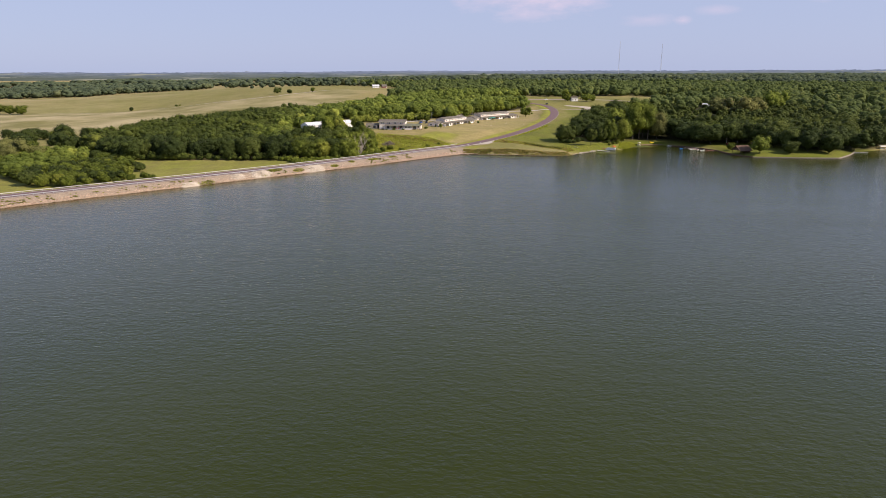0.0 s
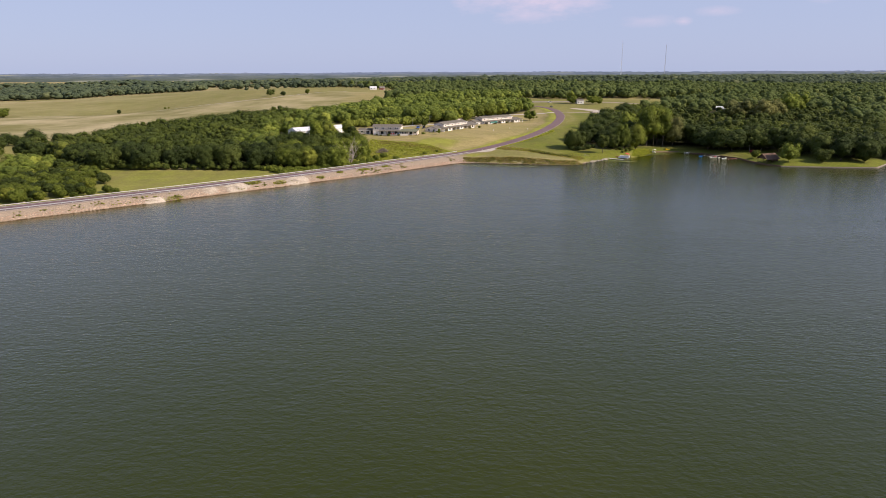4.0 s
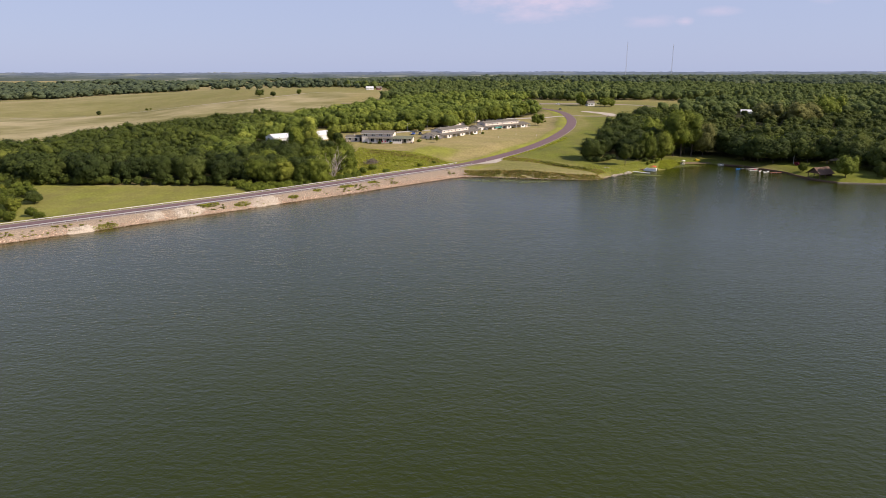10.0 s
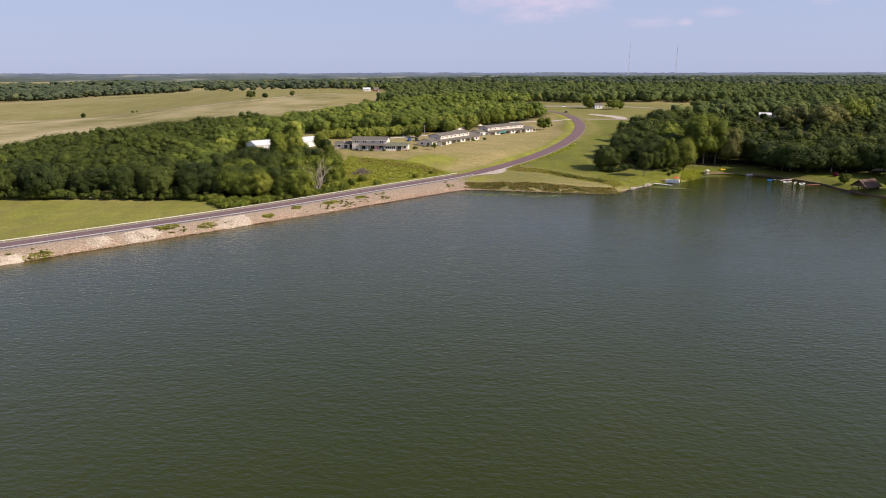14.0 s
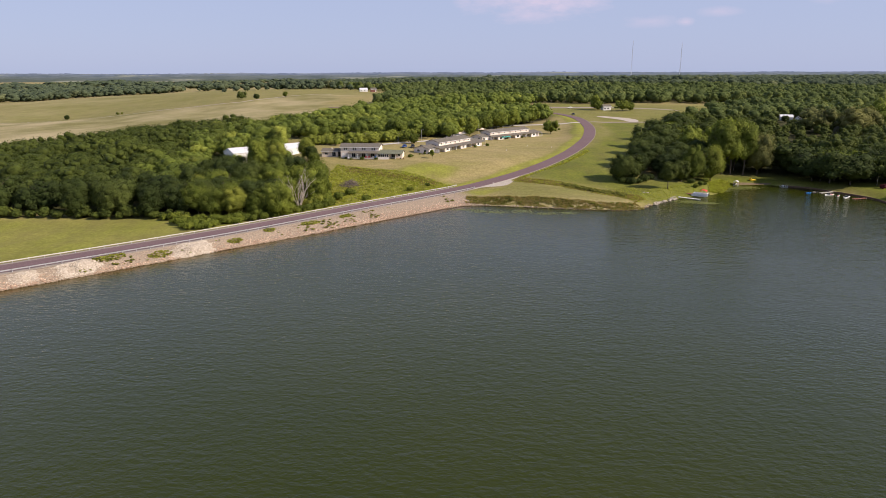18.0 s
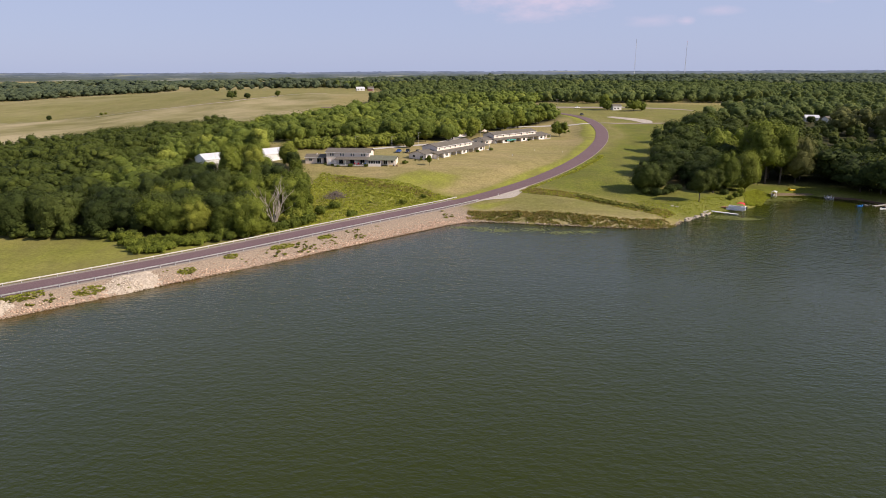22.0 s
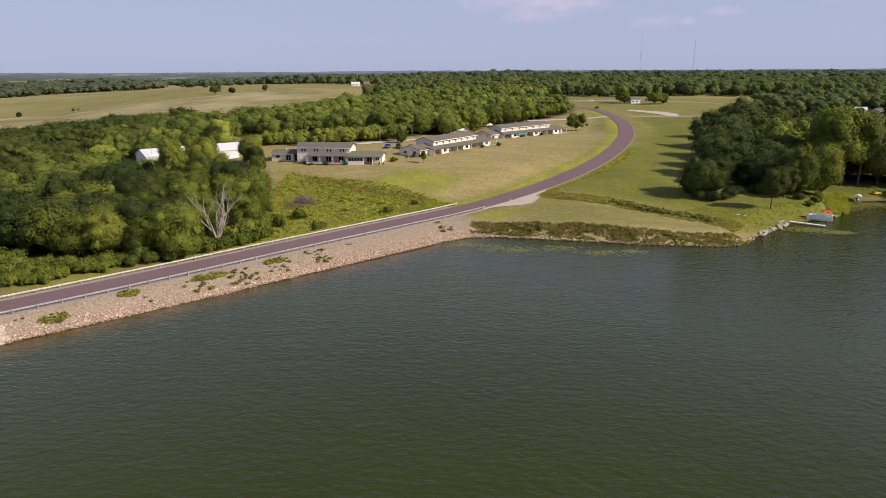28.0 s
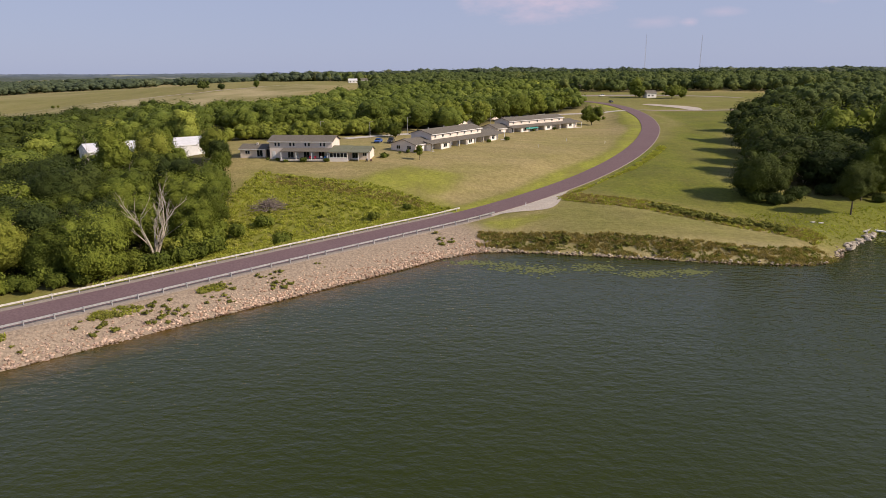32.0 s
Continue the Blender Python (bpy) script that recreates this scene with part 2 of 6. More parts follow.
nt.links.new(mix(nt, s_mul.outputs[0], body, (0.105, 0.058, 0.012)), p.inputs["Base Color"])
small = grain(nt, 1.15, 3.0, 0.55, (0.6, 1.0, 1.0), 0.25, 0.75, turn=radians(10))
cross = grain(nt, 0.58, 2.0, 0.5, (0.55, 1.0, 1.0), 0.25, 0.75, turn=radians(-16))
wide = grain(nt, 0.21, 2.0, 0.5, (0.45, 1.0, 1.0), 0.25, 0.75, turn=radians(4))
relief(nt, p, mix(nt, 0.30, mix(nt, 0.42, small, cross), wide), 1.0, 0.19)
# gusts ruffle the open water unevenly; the lee of the east bank lies almost calm
w_tc2, w_far, lee = nt.nodes.new("ShaderNodeTexCoord"), nt.nodes.new("ShaderNodeVectorMath"), nt.nodes.new("ShaderNodeMapRange")
w_far.operation = "DISTANCE"
w_far.inputs[1].default_value = (128, 446, 0)
nt.links.new(w_tc2.outputs["Object"], w_far.inputs[0])
nt.links.new(w_far.outputs["Value"], lee.inputs["Value"])
lee.inputs["From Min"].default_value, lee.inputs["From Max"].default_value = 25, 135
lee.inputs["To Min"].default_value, lee.inputs["To Max"].default_value = 1.9, 1.0
gust = nt.nodes.new("ShaderNodeMapRange")
gust.inputs["To Min"].default_value, gust.inputs["To Max"].default_value = 0.74, 1.0
nt.links.new(grain(nt, 0.016, 4.0, 0.6, (0.35, 1.0, 1.0), 0.38, 0.62, turn=radians(25)), gust.inputs["Value"])
ruffle = nt.nodes.new("ShaderNodeMath")
ruffle.operation = "MULTIPLY"
nt.links.new(lee.outputs[0], ruffle.inputs[0])
nt.links.new(gust.outputs[0], ruffle.inputs[1])
nt.links.new(ruffle.outputs[0], p.inputs["Normal"].links[0].from_node.inputs["Strength"])
M["water"] = mw

# ground: lawn, rough grass, dry pasture and forest floor, laid out by what grows where
mgd, nt, p = material("ground", 0.95, 0.0, 0.15)
zone = nt.nodes.new("ShaderNodeAttribute")
zone.attribute_name = "zone"
sep = nt.nodes.new("ShaderNodeSeparateColor")
nt.links.new(zone.outputs["Color"], sep.inputs[0])
f1, f2, f3 = grain(nt, 0.9, 5.0, 0.65), grain(nt, 0.045, 4.0, 0.6), grain(nt, 0.012, 3.0, 0.6)
lawn = mix(nt, f2, mix(nt, f1, (0.210, 0.182, 0.062), (0.300, 0.255, 0.100)), mix(nt, f1, (0.262, 0.208, 0.093), (0.360, 0.287, 0.138)))
lush = mix(nt, f2, mix(nt, f1, (0.090, 0.114, 0.011), (0.150, 0.174, 0.017)), mix(nt, f1, (0.122, 0.134, 0.019), (0.180, 0.184, 0.030)))
dry = mix(nt, f3, mix(nt, f1, (0.140, 0.134, 0.040), (0.195, 0.178, 0.062)), mix(nt, f1, (0.350, 0.295, 0.165), (0.460, 0.385, 0.230)))
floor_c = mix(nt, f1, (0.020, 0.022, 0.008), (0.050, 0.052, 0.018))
rows = grain(nt, 0.25, 2.0, 0.5, (0.08, 1.0, 1.0), 0.3, 0.7, turn=radians(35))
lawn = mix(nt, rows, lawn, mix(nt, 0.18, lawn, (0.11, 0.12, 0.03)))
gc = mix(nt, sep.outputs[0], lawn, dry)
streak = grain(nt, 0.09, 5.0, 0.65, (1.0, 0.45, 1.0), 0.42, 0.66, turn=radians(-20))
lush = mix(nt, streak, lush, mix(nt, 0.5, lush, (0.105, 0.098, 0.030)))
gc = mix(nt, sep.outputs[1], gc, lush)
fresh = mix(nt, f1, (0.205, 0.222, 0.030), (0.310, 0.312, 0.052))
gc = mix(nt, zone.outputs["Alpha"], gc, mix(nt, streak, fresh, (0.205, 0.190, 0.050)))
mottle = nt.nodes.new("ShaderNodeMapRange")
mottle.inputs["To Min"].default_value, mottle.inputs["To Max"].default_value = 0.80, 1.18
nt.links.new(mix(nt, 0.5, grain(nt, 0.30, 4.0, 0.7, low=0.3, high=0.7), grain(nt, 0.16, 5.0, 0.65, (0.3, 1.0, 1.0), 0.3, 0.7, turn=radians(62))), mottle.inputs["Value"])
gc = mix(nt, 1.0, gc, mottle.outputs[0], "MULTIPLY")
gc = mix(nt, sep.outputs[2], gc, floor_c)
stony = nt.nodes.new("ShaderNodeAttribute")
stony.attribute_name = "stony"
f4 = grain(nt, 2.6, 3.0, 0.7)
gc = mix(nt, stony.outputs["Fac"], gc, mix(nt, f4, (0.205, 0.160, 0.118), (0.370, 0.295, 0.220)))
nt.links.new(gc, p.inputs["Base Color"])
relief(nt, p, f1, 0.6, 0.15)
M["ground"] = mgd


# ---------------------------------------------------------------- mesh helpers
def to_mesh(name, verts, faces, smooth=False):
    """A mesh from arrays; faces all have the same number of corners."""
    verts, faces = np.asarray(verts, np.float32), np.asarray(faces, np.int32)
    me = bpy.data.meshes.new(name)
    n, k = faces.shape
    me.vertices.add(len(verts))
    me.vertices.foreach_set("co", verts.ravel())
    me.loops.add(n * k)
    me.loops.foreach_set("vertex_index", faces.ravel())
    me.polygons.add(n)
    me.polygons.foreach_set("loop_start", np.arange(0, n * k, k, dtype=np.int32))
    me.polygons.foreach_set("loop_total", np.full(n, k, np.int32))
    me.polygons.foreach_set("use_smooth", np.full(n, smooth, bool))
    me.update(calc_edges=True)
    return me


class Build:
    """Collects boxes, bars, prisms and sheets for one mesh."""

    def __init__(self):
        self.v, self.f = [], []

    def add(self, verts, faces, m=None):
        k = len(self.v)
        self.v += [tuple(m @ Vector(v)) if m else tuple(v) for v in verts]
        self.f += [tuple(k + i for i in face) for face in faces]
        return self

    def box(self, x0, y0, z0, x1, y1, z1, bevel=0.0, m=None):
        if not bevel:
            v = [(x, y, z) for z in (z0, z1) for x, y in ((x0, y0), (x1, y0), (x1, y1), (x0, y1))]
            return self.add(v, [(3, 2, 1, 0), (4, 5, 6, 7), (0, 1, 5, 4), (1, 2, 6, 5), (2, 3, 7, 6), (3, 0, 4, 7)], m)
        b, rings = bevel, []
        for z, i in ((z0, b), (z0 + b, 0), (z1 - b, 0), (z1, b)):
            rings.append([(x0 + i, y0 + b, z), (x0 + b, y0 + i, z), (x1 - b, y0 + i, z), (x1 - i, y0 + b, z),
                          (x1 - i, y1 - b, z), (x1 - b, y1 - i, z), (x0 + b, y1 - i, z), (x0 + i, y1 - b, z)])
        return self.loft(rings, m)

    def loft(self, rings, m=None, caps=True):
        n, v, f = len(rings[0]), [p for r in rings for p in r], []
        for a in range(len(rings) - 1):
            f += [(a * n + i, a * n + (i + 1) % n, (a + 1) * n + (i + 1) % n, (a + 1) * n + i) for i in range(n)]
        if caps:
            f += [tuple(range(n - 1, -1, -1)), tuple(range((len(rings) - 1) * n, len(rings) * n))]
        return self.add(v, f, m)

    def tube(self, points, radii, sides=6, m=None):
        rings = []
        for i, p in enumerate(points):
            a, b = Vector(points[max(i - 1, 0)]), Vector(points[min(i + 1, len(points) - 1)])
            q = (b - a).to_track_quat("Z", "Y")
            rings.append([Vector(p) + q @ Vector((math.cos(t) * radii[i], math.sin(t) * radii[i], 0)) for t in np.linspace(0, 2 * math.pi, sides, False)])
        return self.loft(rings, m)

    def mesh(self, name, smooth=False):
        me = bpy.data.meshes.new(name)
        me.from_pydata(self.v, [], self.f)
        if smooth:
            me.shade_smooth()
        me.update()
        return me


def part(name, me, mat, parent=None, label="", at=None):
    """Links a mesh (or a Build) as one object under its thing."""
    if isinstance(me, Build):
        me = me.mesh(name)
    if mat and not me.materials:
        me.materials.append(M[mat])
    ob = new(name, me)
    ob.parent = parent
    if at is not None:
        ob.matrix_basis = at
    if label:
        ob["label"] = label
    return ob


def thing(name, at, label, category, group="", kind=""):
    ob = new(name)
    ob.empty_display_size = 0.5
    ob.matrix_basis = at
    return tagged(ob, label, category, group, kind)


# ---------------------------------------------------------------- plan of the land
def smooth(a, b, x):
    t = np.clip((x - a) / (b - a), 0, 1)
    return t * t * (3 - 2 * t)


def rounded(points, rounds=2):
    """Chaikin's corner cutting of an open line."""
    p = np.array(points, float)
    for _ in range(rounds):
        q = np.empty((2 * len(p) - 2, p.shape[1]))
        q[0::2], q[1::2] = 0.75 * p[:-1] + 0.25 * p[1:], 0.25 * p[:-1] + 0.75 * p[1:]
        p = np.vstack([p[:1], q, p[-1:]])
    return p


def line_distance(x, y, pts):
    """Distance to a line of points, the parameter along it (in points) and the side (+1: left of its run)."""
    best, par, side = np.full(x.shape, 1e9), np.zeros(x.shape), np.ones(x.shape)
    for i in range(len(pts) - 1):
        ax, ay = pts[i][:2]
        dx, dy = pts[i + 1][0] - ax, pts[i + 1][1] - ay
        t = np.clip(((x - ax) * dx + (y - ay) * dy) / (dx * dx + dy * dy), 0, 1)
        d = np.hypot(x - ax - t * dx, y - ay - t * dy)
        near = d < best
        best, par = np.where(near, d, best), np.where(near, i + t, par)
        side = np.where(near, np.sign(dx * (y - ay) - dy * (x - ax)), side)
    return best, par, side


def inside(x, y, poly):
    hit = np.zeros(x.shape, bool)
    for i in range(len(poly)):
        (ax, ay), (bx, by) = poly[i][:2], poly[(i + 1) % len(poly)][:2]
        if ay != by:
            hit ^= ((ay > y) != (by > y)) & (x < (bx - ax) * (y - ay) / (by - ay) + ax)
    return hit


def edge_in(x, y, poly):
    """Distance inside (+) or outside (-) a polygon."""
    d = line_distance(x, y, [*poly, poly[0]])[0]
    return np.where(inside(x, y, poly), d, -d)


DAM_SHORE = [(-430, 33), (-300, 155), (-188, 259), (-103, 336), (-60, 377), (-38, 398), (-14, 421)]
BANK_SHORE = [(-5, 430.5), (2, 434), (18, 432), (40, 427.5), (60, 424.5), (69, 427.5), (75, 436), (88, 449), (94, 453),
              (106, 458), (114, 466), (119, 478), (125, 484.5), (143, 485.5), (148, 480), (157, 476), (163, 464), (170, 452),
              (171, 440), (175, 425), (180, 419), (207, 415.5), (231, 414.5), (247, 431), (259, 446), (290, 461)]
BACK_SHORE = [(330, 472), (430, 440), (540, 320), (580, 100), (540, -220), (300, -440), (-100, -500), (-420, -330), (-520, -120)]
LAKE = [tuple(p) for p in rounded(DAM_SHORE + BANK_SHORE + BACK_SHORE, 1)]

# main road, along the dam and up round the bend, with its height
ROAD = rounded([(-560, -80, 3), (-430, 47, 3), (-300, 170, 3), (-194, 269.5, 3), (-168, 291.5, 3), (-109, 345, 3), (-81, 371.5, 3),
                (-61, 392.5, 3), (-43.6, 412, 3), (-17, 440, 3), (-4.7, 452.5, 3.1), (9.2, 466, 4), (26, 486, 5.4), (37, 502, 6.5),
                (49, 522, 7.9), (62.5, 552, 9.4), (74, 586, 10.7), (80.6, 612, 11.4), (88, 652, 12.2), (91, 688, 13), (92, 722, 13.7),
                (88, 755, 14.3), (76, 785, 14.8), (55, 808, 15), (20, 825, 15), (-40, 838, 15), (-140, 850, 16)], 2)
DAM_END = int(np.argmin(np.hypot(ROAD[:, 0] + 6, ROAD[:, 1] - 451)))

# heights of the land, region by region
RISE_MID = [(-63, 505, 10.1), (-30, 502, 10.2), (8, 548, 11), (16, 600, 10.6), (50, 622, 10), (61, 640, 9.8), (30, 640, 10.5), (-40, 560, 12),
            (0, 500, 9.2), (30, 560, 9.6), (-27, 473, 7), (-50, 466, 3.5), (-8, 464, 3.6), (-68, 436, -1)]
RISE_LOW = [(-125, 411, -1), (-100, 400, -1), (-190, 407, -1.5), (-210, 320, -1), (-265, 373, -1.5), (-400, 620, -3), (-330, 533, -2),
            (-486, 972, -5), (-584, 832, -4), (-180, 520, 5), (-104, 515, 9.5), (-122, 560, 10.5), (-90, 470, 4), (-270, 975, 19), (-330, 1150, 23), (-800, 1300, 1), (-215, 690, 5),
            (-700, 200, -2), (-640, 520, -3)]
RISE_EAST = [(70, 484, 6), (84, 454, 3), (122, 500, 2.5), (140, 492, 1.6), (185, 492, 3.5), (200, 440, 2.5), (235, 666, 11), (141, 729, 13.4),
             (33, 444, 3.8), (22, 466, 4.6), (52, 432, 2.6), (110, 560, 8.5), (102, 620, 11.4), (128, 822, 15.6), (185, 780, 15), (240, 840, 16),
             (330, 560, 7), (420, 640, 12), (340, 475, 1), (62, 460, 3.0)]
RISE_FAR = [(120, 1000, 19), (300, 1250, 22), (100, 1500, 27), (600, 1400, 23), (-100, 1200, 21), (1000, 900, 17), (1500, 1500, 19), (-1500, 2000, 3),
            (-600, 2200, 6), (600, 2600, 17), (0, 3600, 14), (-2500, 3600, 6), (2500, 3600, 13), (-4500, 2000, 5), (4500, 2000, 15), (0, 5000, 12),
            (-4500, 5000, 9), (4500, 5000, 14), (-1500, -900, 5), (1500, -900, 8), (4500, -900, 8), (-4500, -900, 5), (900, 300, 10)]
_knots = np.array(RISE_MID + RISE_LOW + RISE_EAST + RISE_FAR, float)
_gap = np.hypot(_knots[:, None, 0] - _knots[None, :, 0], _knots[:, None, 1] - _knots[None, :, 1])
_system = np.zeros((len(_knots) + 1,) * 2)
_system[:-1, :-1] = np.sqrt(_gap**2 + 15.0**2)
_system[:-1, -1] = _system[-1, :-1] = 1
_weights = np.linalg.solve(_system, np.append(_knots[:, 2], 0))


def ground_height(x, y):
    """The height of the land, and of the lake bed, at places given as arrays."""
    x, y = np.asarray(x, float), np.asarray(y, float)
    base = np.full(x.shape, _weights[-1])
    for (kx, ky, _), w in zip(_knots, _weights):
        base = base + w * np.sqrt((x - kx) ** 2 + (y - ky) ** 2 + 225.0)
    lump = np.sin(x * 0.021 + 1.3 * np.sin(y * 0.013)) * np.sin(y * 0.017 + 0.7) + 0.6 * np.sin(x * 0.057 + y * 0.031)
    base = base + lump * 0.5 * smooth(40, 200, np.hypot(x, y - 520))
    sea = edge_in(x, y, LAKE)                       # + in the lake
    land = np.maximum(-sea, 0)
    d, par, side = line_distance(x, y, ROAD)
    rz = np.interp(par, np.arange(len(ROAD)), ROAD[:, 2])
    out = np.maximum(d - 5.6, 0)
    along = par < DAM_END + 1.5
    bank = np.maximum(base, 0.8) * smooth(-0.5, 9, land) + 0.0
    shoreward = ~(along & (side > 0))
    free = np.where(shoreward, np.where(land < 30, bank + (base - bank) * smooth(15, 30, land), base), base)
    h = rz + (free - rz) * smooth(0, np.where(along, 13.0, 14.0), out)
    face = rz * land / np.maximum(land + out, 0.1)   # rock face between the crest and the water
    face_w = np.where(along & (side < 0), 1 - smooth(14, 22, out + 0 * land), 0) * (1 - smooth(DAM_END - 2.0, DAM_END + 1.5, par))
    h = h * (1 - face_w) + face * face_w
    h = np.where(d < 5.6, rz - 0.12, h)
    return np.where(sea > 0, -np.minimum(0.15 + sea * 0.3, 5.0), h)


def height_at(x, y):
    return float(ground_height(np.array([x]), np.array([y]))[0])


def graded(lo, a, b, hi, step, grow=1.09):
    mid, up, down = list(np.arange(a, b + step / 2, step)), [], []
    s, v = step, b
    while v < hi:
        s *= grow
        v += s
        up.append(min(v, hi))
    s, v = step, a
    while v > lo:
        s *= grow
        v -= s
        down.append(max(v, lo))
    return np.array(down[::-1] + mid + up)


# what grows where
FIELD = [(-1900, 480), (-330, 470), (-300, 560), (-240, 680), (-160, 700), (-130, 780), (-150, 860), (-150, 1000), (-118, 1180), (-170, 1290), (-300, 1330), (-430, 1560), (-560, 1480), (-670, 1370),
         (-740, 1290), (-860, 1260), (-1200, 1180), (-1900, 1150)]
PALE = [(-1500, 560), (-380, 545), (-250, 690), (-170, 720), (-110, 900), (-120, 1010), (-180, 1062), (-225, 1015), (-262, 940), (-339, 915), (-388, 900), (-500, 930), (-562, 904), (-1500, 1000)]
WOOD_LOW = [(-276, 482), (-260, 450), (-240, 426), (-217, 412), (-190, 411), (-106, 413), (-84, 413), (-72, 416), (-62, 434), (-57, 466), (-68, 482), (-86, 494), (-100, 548), (-135, 610), (-175, 670), (-225, 640), (-268, 545)]
WOOD_MID = [(-135, 615), (-100, 585), (-40, 590), (-8, 590), (4, 640), (34, 682), (68, 722), (72, 770), (50, 800), (-60, 825), (0, 870), (60, 880), (96, 940),
            (-10, 960), (-80, 850), (-122, 770), (-150, 695)]
WOOD_EAST = [(83, 490), (88, 481), (95, 479), (104, 476), (112, 492), (124, 506), (152, 507), (158, 493), (164, 482), (176, 477), (193, 473), (207, 460), (228, 440), (250, 442), (330, 490), (560, 470),
             (700, 700), (600, 860), (300, 850), (226, 812), (210, 760), (176, 722), (139, 640), (108, 560)]
WEEDS = [(-64, 434), (-52, 412), (-40, 424), (-20, 446), (-6, 462), (-26, 474), (-63, 492), (-66, 470)]


# ---------------------------------------------------------------- ground, lake, roads
rng = np.random.default_rng(7)
gx, gy = graded(-4700, -250, 270, 4700, 2.5), graded(-800, 250, 720, 4800, 2.5)
GX, GY = np.meshgrid(gx, gy)
GZ = ground_height(GX.ravel(), GY.ravel())
nx, ny = len(gx), len(gy)
idx = np.arange(nx * ny).reshape(ny, nx)
quads = np.stack([idx[:-1, :-1], idx[:-1, 1:], idx[1:, 1:], idx[1:, :-1]], -1).reshape(-1, 4)
me = to_mesh("ground", np.stack([GX.ravel(), GY.ravel(), GZ], 1), quads, True)
fx, fy = GX.ravel(), GY.ravel()
wob = 9 * np.sin(fx * 0.05 + 2 * np.sin(fy * 0.031)) + 6 * np.sin(fy * 0.083 + fx * 0.02)
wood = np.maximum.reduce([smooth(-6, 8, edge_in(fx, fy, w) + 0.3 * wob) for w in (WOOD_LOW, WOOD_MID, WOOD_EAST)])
is_far = smooth(1150, 1300, fy - 0.0 * fx) + smooth(700, 900, np.abs(fx)) * smooth(400, 900, fy)
dry = np.clip(smooth(-10, 12, edge_in(fx, fy, FIELD) + wob) * (0.12 + 0.74 * smooth(-6, 10, edge_in(fx, fy, PALE) + 0.5 * wob) + 0.28 * smooth(-460, -560, fx)) + np.clip(is_far, 0, 1) * 0.22, 0, 1)
road_d, road_p, road_s = line_distance(fx, fy, ROAD)
verge = (1 - smooth(8.0, 12.5, road_d + 0.2 * wob)) * (road_p > DAM_END - 2) * np.where(road_s > 0, 1.0, 0.55)
meadow = smooth(-8, 6, edge_in(fx, fy, [(-470, 330), (-300, 250), (-180, 290), (-60, 405), (-98, 410), (-190, 412), (-262, 480), (-330, 500)]) + 0.3 * wob)
east_grass = smooth(-8, 10, edge_in(fx, fy, [(24, 482), (34, 467), (48, 458), (60, 451), (66, 440), (70, 432), (84, 438), (102, 452), (110, 466), (77, 484), (101, 560), (133, 640), (170, 722), (190, 712), (102, 700), (98, 650), (70, 560), (30, 490)]) + 0.5 * wob)
weed = smooth(-4, 4, edge_in(fx, fy, WEEDS) + 0.2 * wob)
# lake lawn under the east bank trees: green grass with their shade painted in
lawn_shade = smooth(-6, 6, edge_in(fx, fy, [(84, 452), (120, 470), (150, 484), (168, 462), (168, 425), (200, 400), (290, 400), (300, 440), (240, 480), (160, 505), (110, 500)]))
wedge = np.maximum(0.75 * smooth(-3, 4, edge_in(fx, fy, [(-32, 478), (-12, 473), (-6, 486), (-20, 494)]) + 0.2 * wob), 0.9 * smooth(-1.5, 2, edge_in(fx, fy, [(1, 448), (16, 455), (17, 452), (8, 444), (2, 443)])))
bank_dry = 1 - smooth(2.0, 5.5, line_distance(fx, fy, [(0, 437), (20, 435), (42, 430.5), (64, 428)])[0] + 0.1 * wob)
dry = np.maximum(dry, 0.55 * bank_dry)
knoll = smooth(-2, 3, edge_in(fx, fy, [(9, 446), (22, 467), (34, 462), (46, 455), (58, 447), (67, 436), (62, 431), (40, 434), (15, 440)]) + 0.1 * wob)
dry = np.maximum(dry, 0.22 * knoll)
terrace = 1 - smooth(1.5, 5, line_distance(fx, fy, [(-562, 904), (-498, 945), (-388, 904), (-339, 919), (-262, 940), (-225, 1020), (-179, 1062)])[0])
dry = np.maximum(dry, 0.95 * terrace)
upper = smooth(-10, 12, edge_in(fx, fy, FIELD) + wob) * (1 - smooth(-6, 10, edge_in(fx, fy, PALE) + 0.5 * wob)) * smooth(-900, -500, fx)
lot = smooth(-8, 8, edge_in(fx, fy, [(100, 700), (240, 740), (260, 860), (80, 905), (60, 780)]) + 0.4 * wob)
fresh = np.clip(np.maximum.reduce([np.where(road_s > 0, verge, 0), wedge, 0.75 * weed, 0.36 * meadow]), 0, 1)
lush_z = np.clip(np.maximum.reduce([verge, 0.40 * upper, 0.6 * lot, meadow * 0.66, east_grass * 0.92, weed, lawn_shade * 1.0, wedge, 0.45 * knoll]), 0, 1)
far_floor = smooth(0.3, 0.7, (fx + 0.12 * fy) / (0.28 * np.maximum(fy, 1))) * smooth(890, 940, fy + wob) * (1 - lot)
# part of the dark floor colour paints tree shade onto the lake lawn
floor_z = np.clip(np.maximum.reduce([wood, 0.5 * far_floor, 0.4 * lawn_shade * smooth(484, 500, fy)]) * 0.95, 0, 1) * (1 - weed) * smooth(402, 424, fy + 0.3 * wob)
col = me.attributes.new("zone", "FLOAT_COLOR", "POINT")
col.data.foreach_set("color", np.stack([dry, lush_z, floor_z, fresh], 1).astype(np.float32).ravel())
on_dam = (road_p < DAM_END + 1.0) & (road_s < 0) & (road_d > 3) & (edge_in(fx, fy, LAKE) > -30)
stony = np.where(on_dam, 1 - smooth(16, 24, road_d), 0) * (1 - smooth(DAM_END - 1.0, DAM_END + 1.0, road_p))
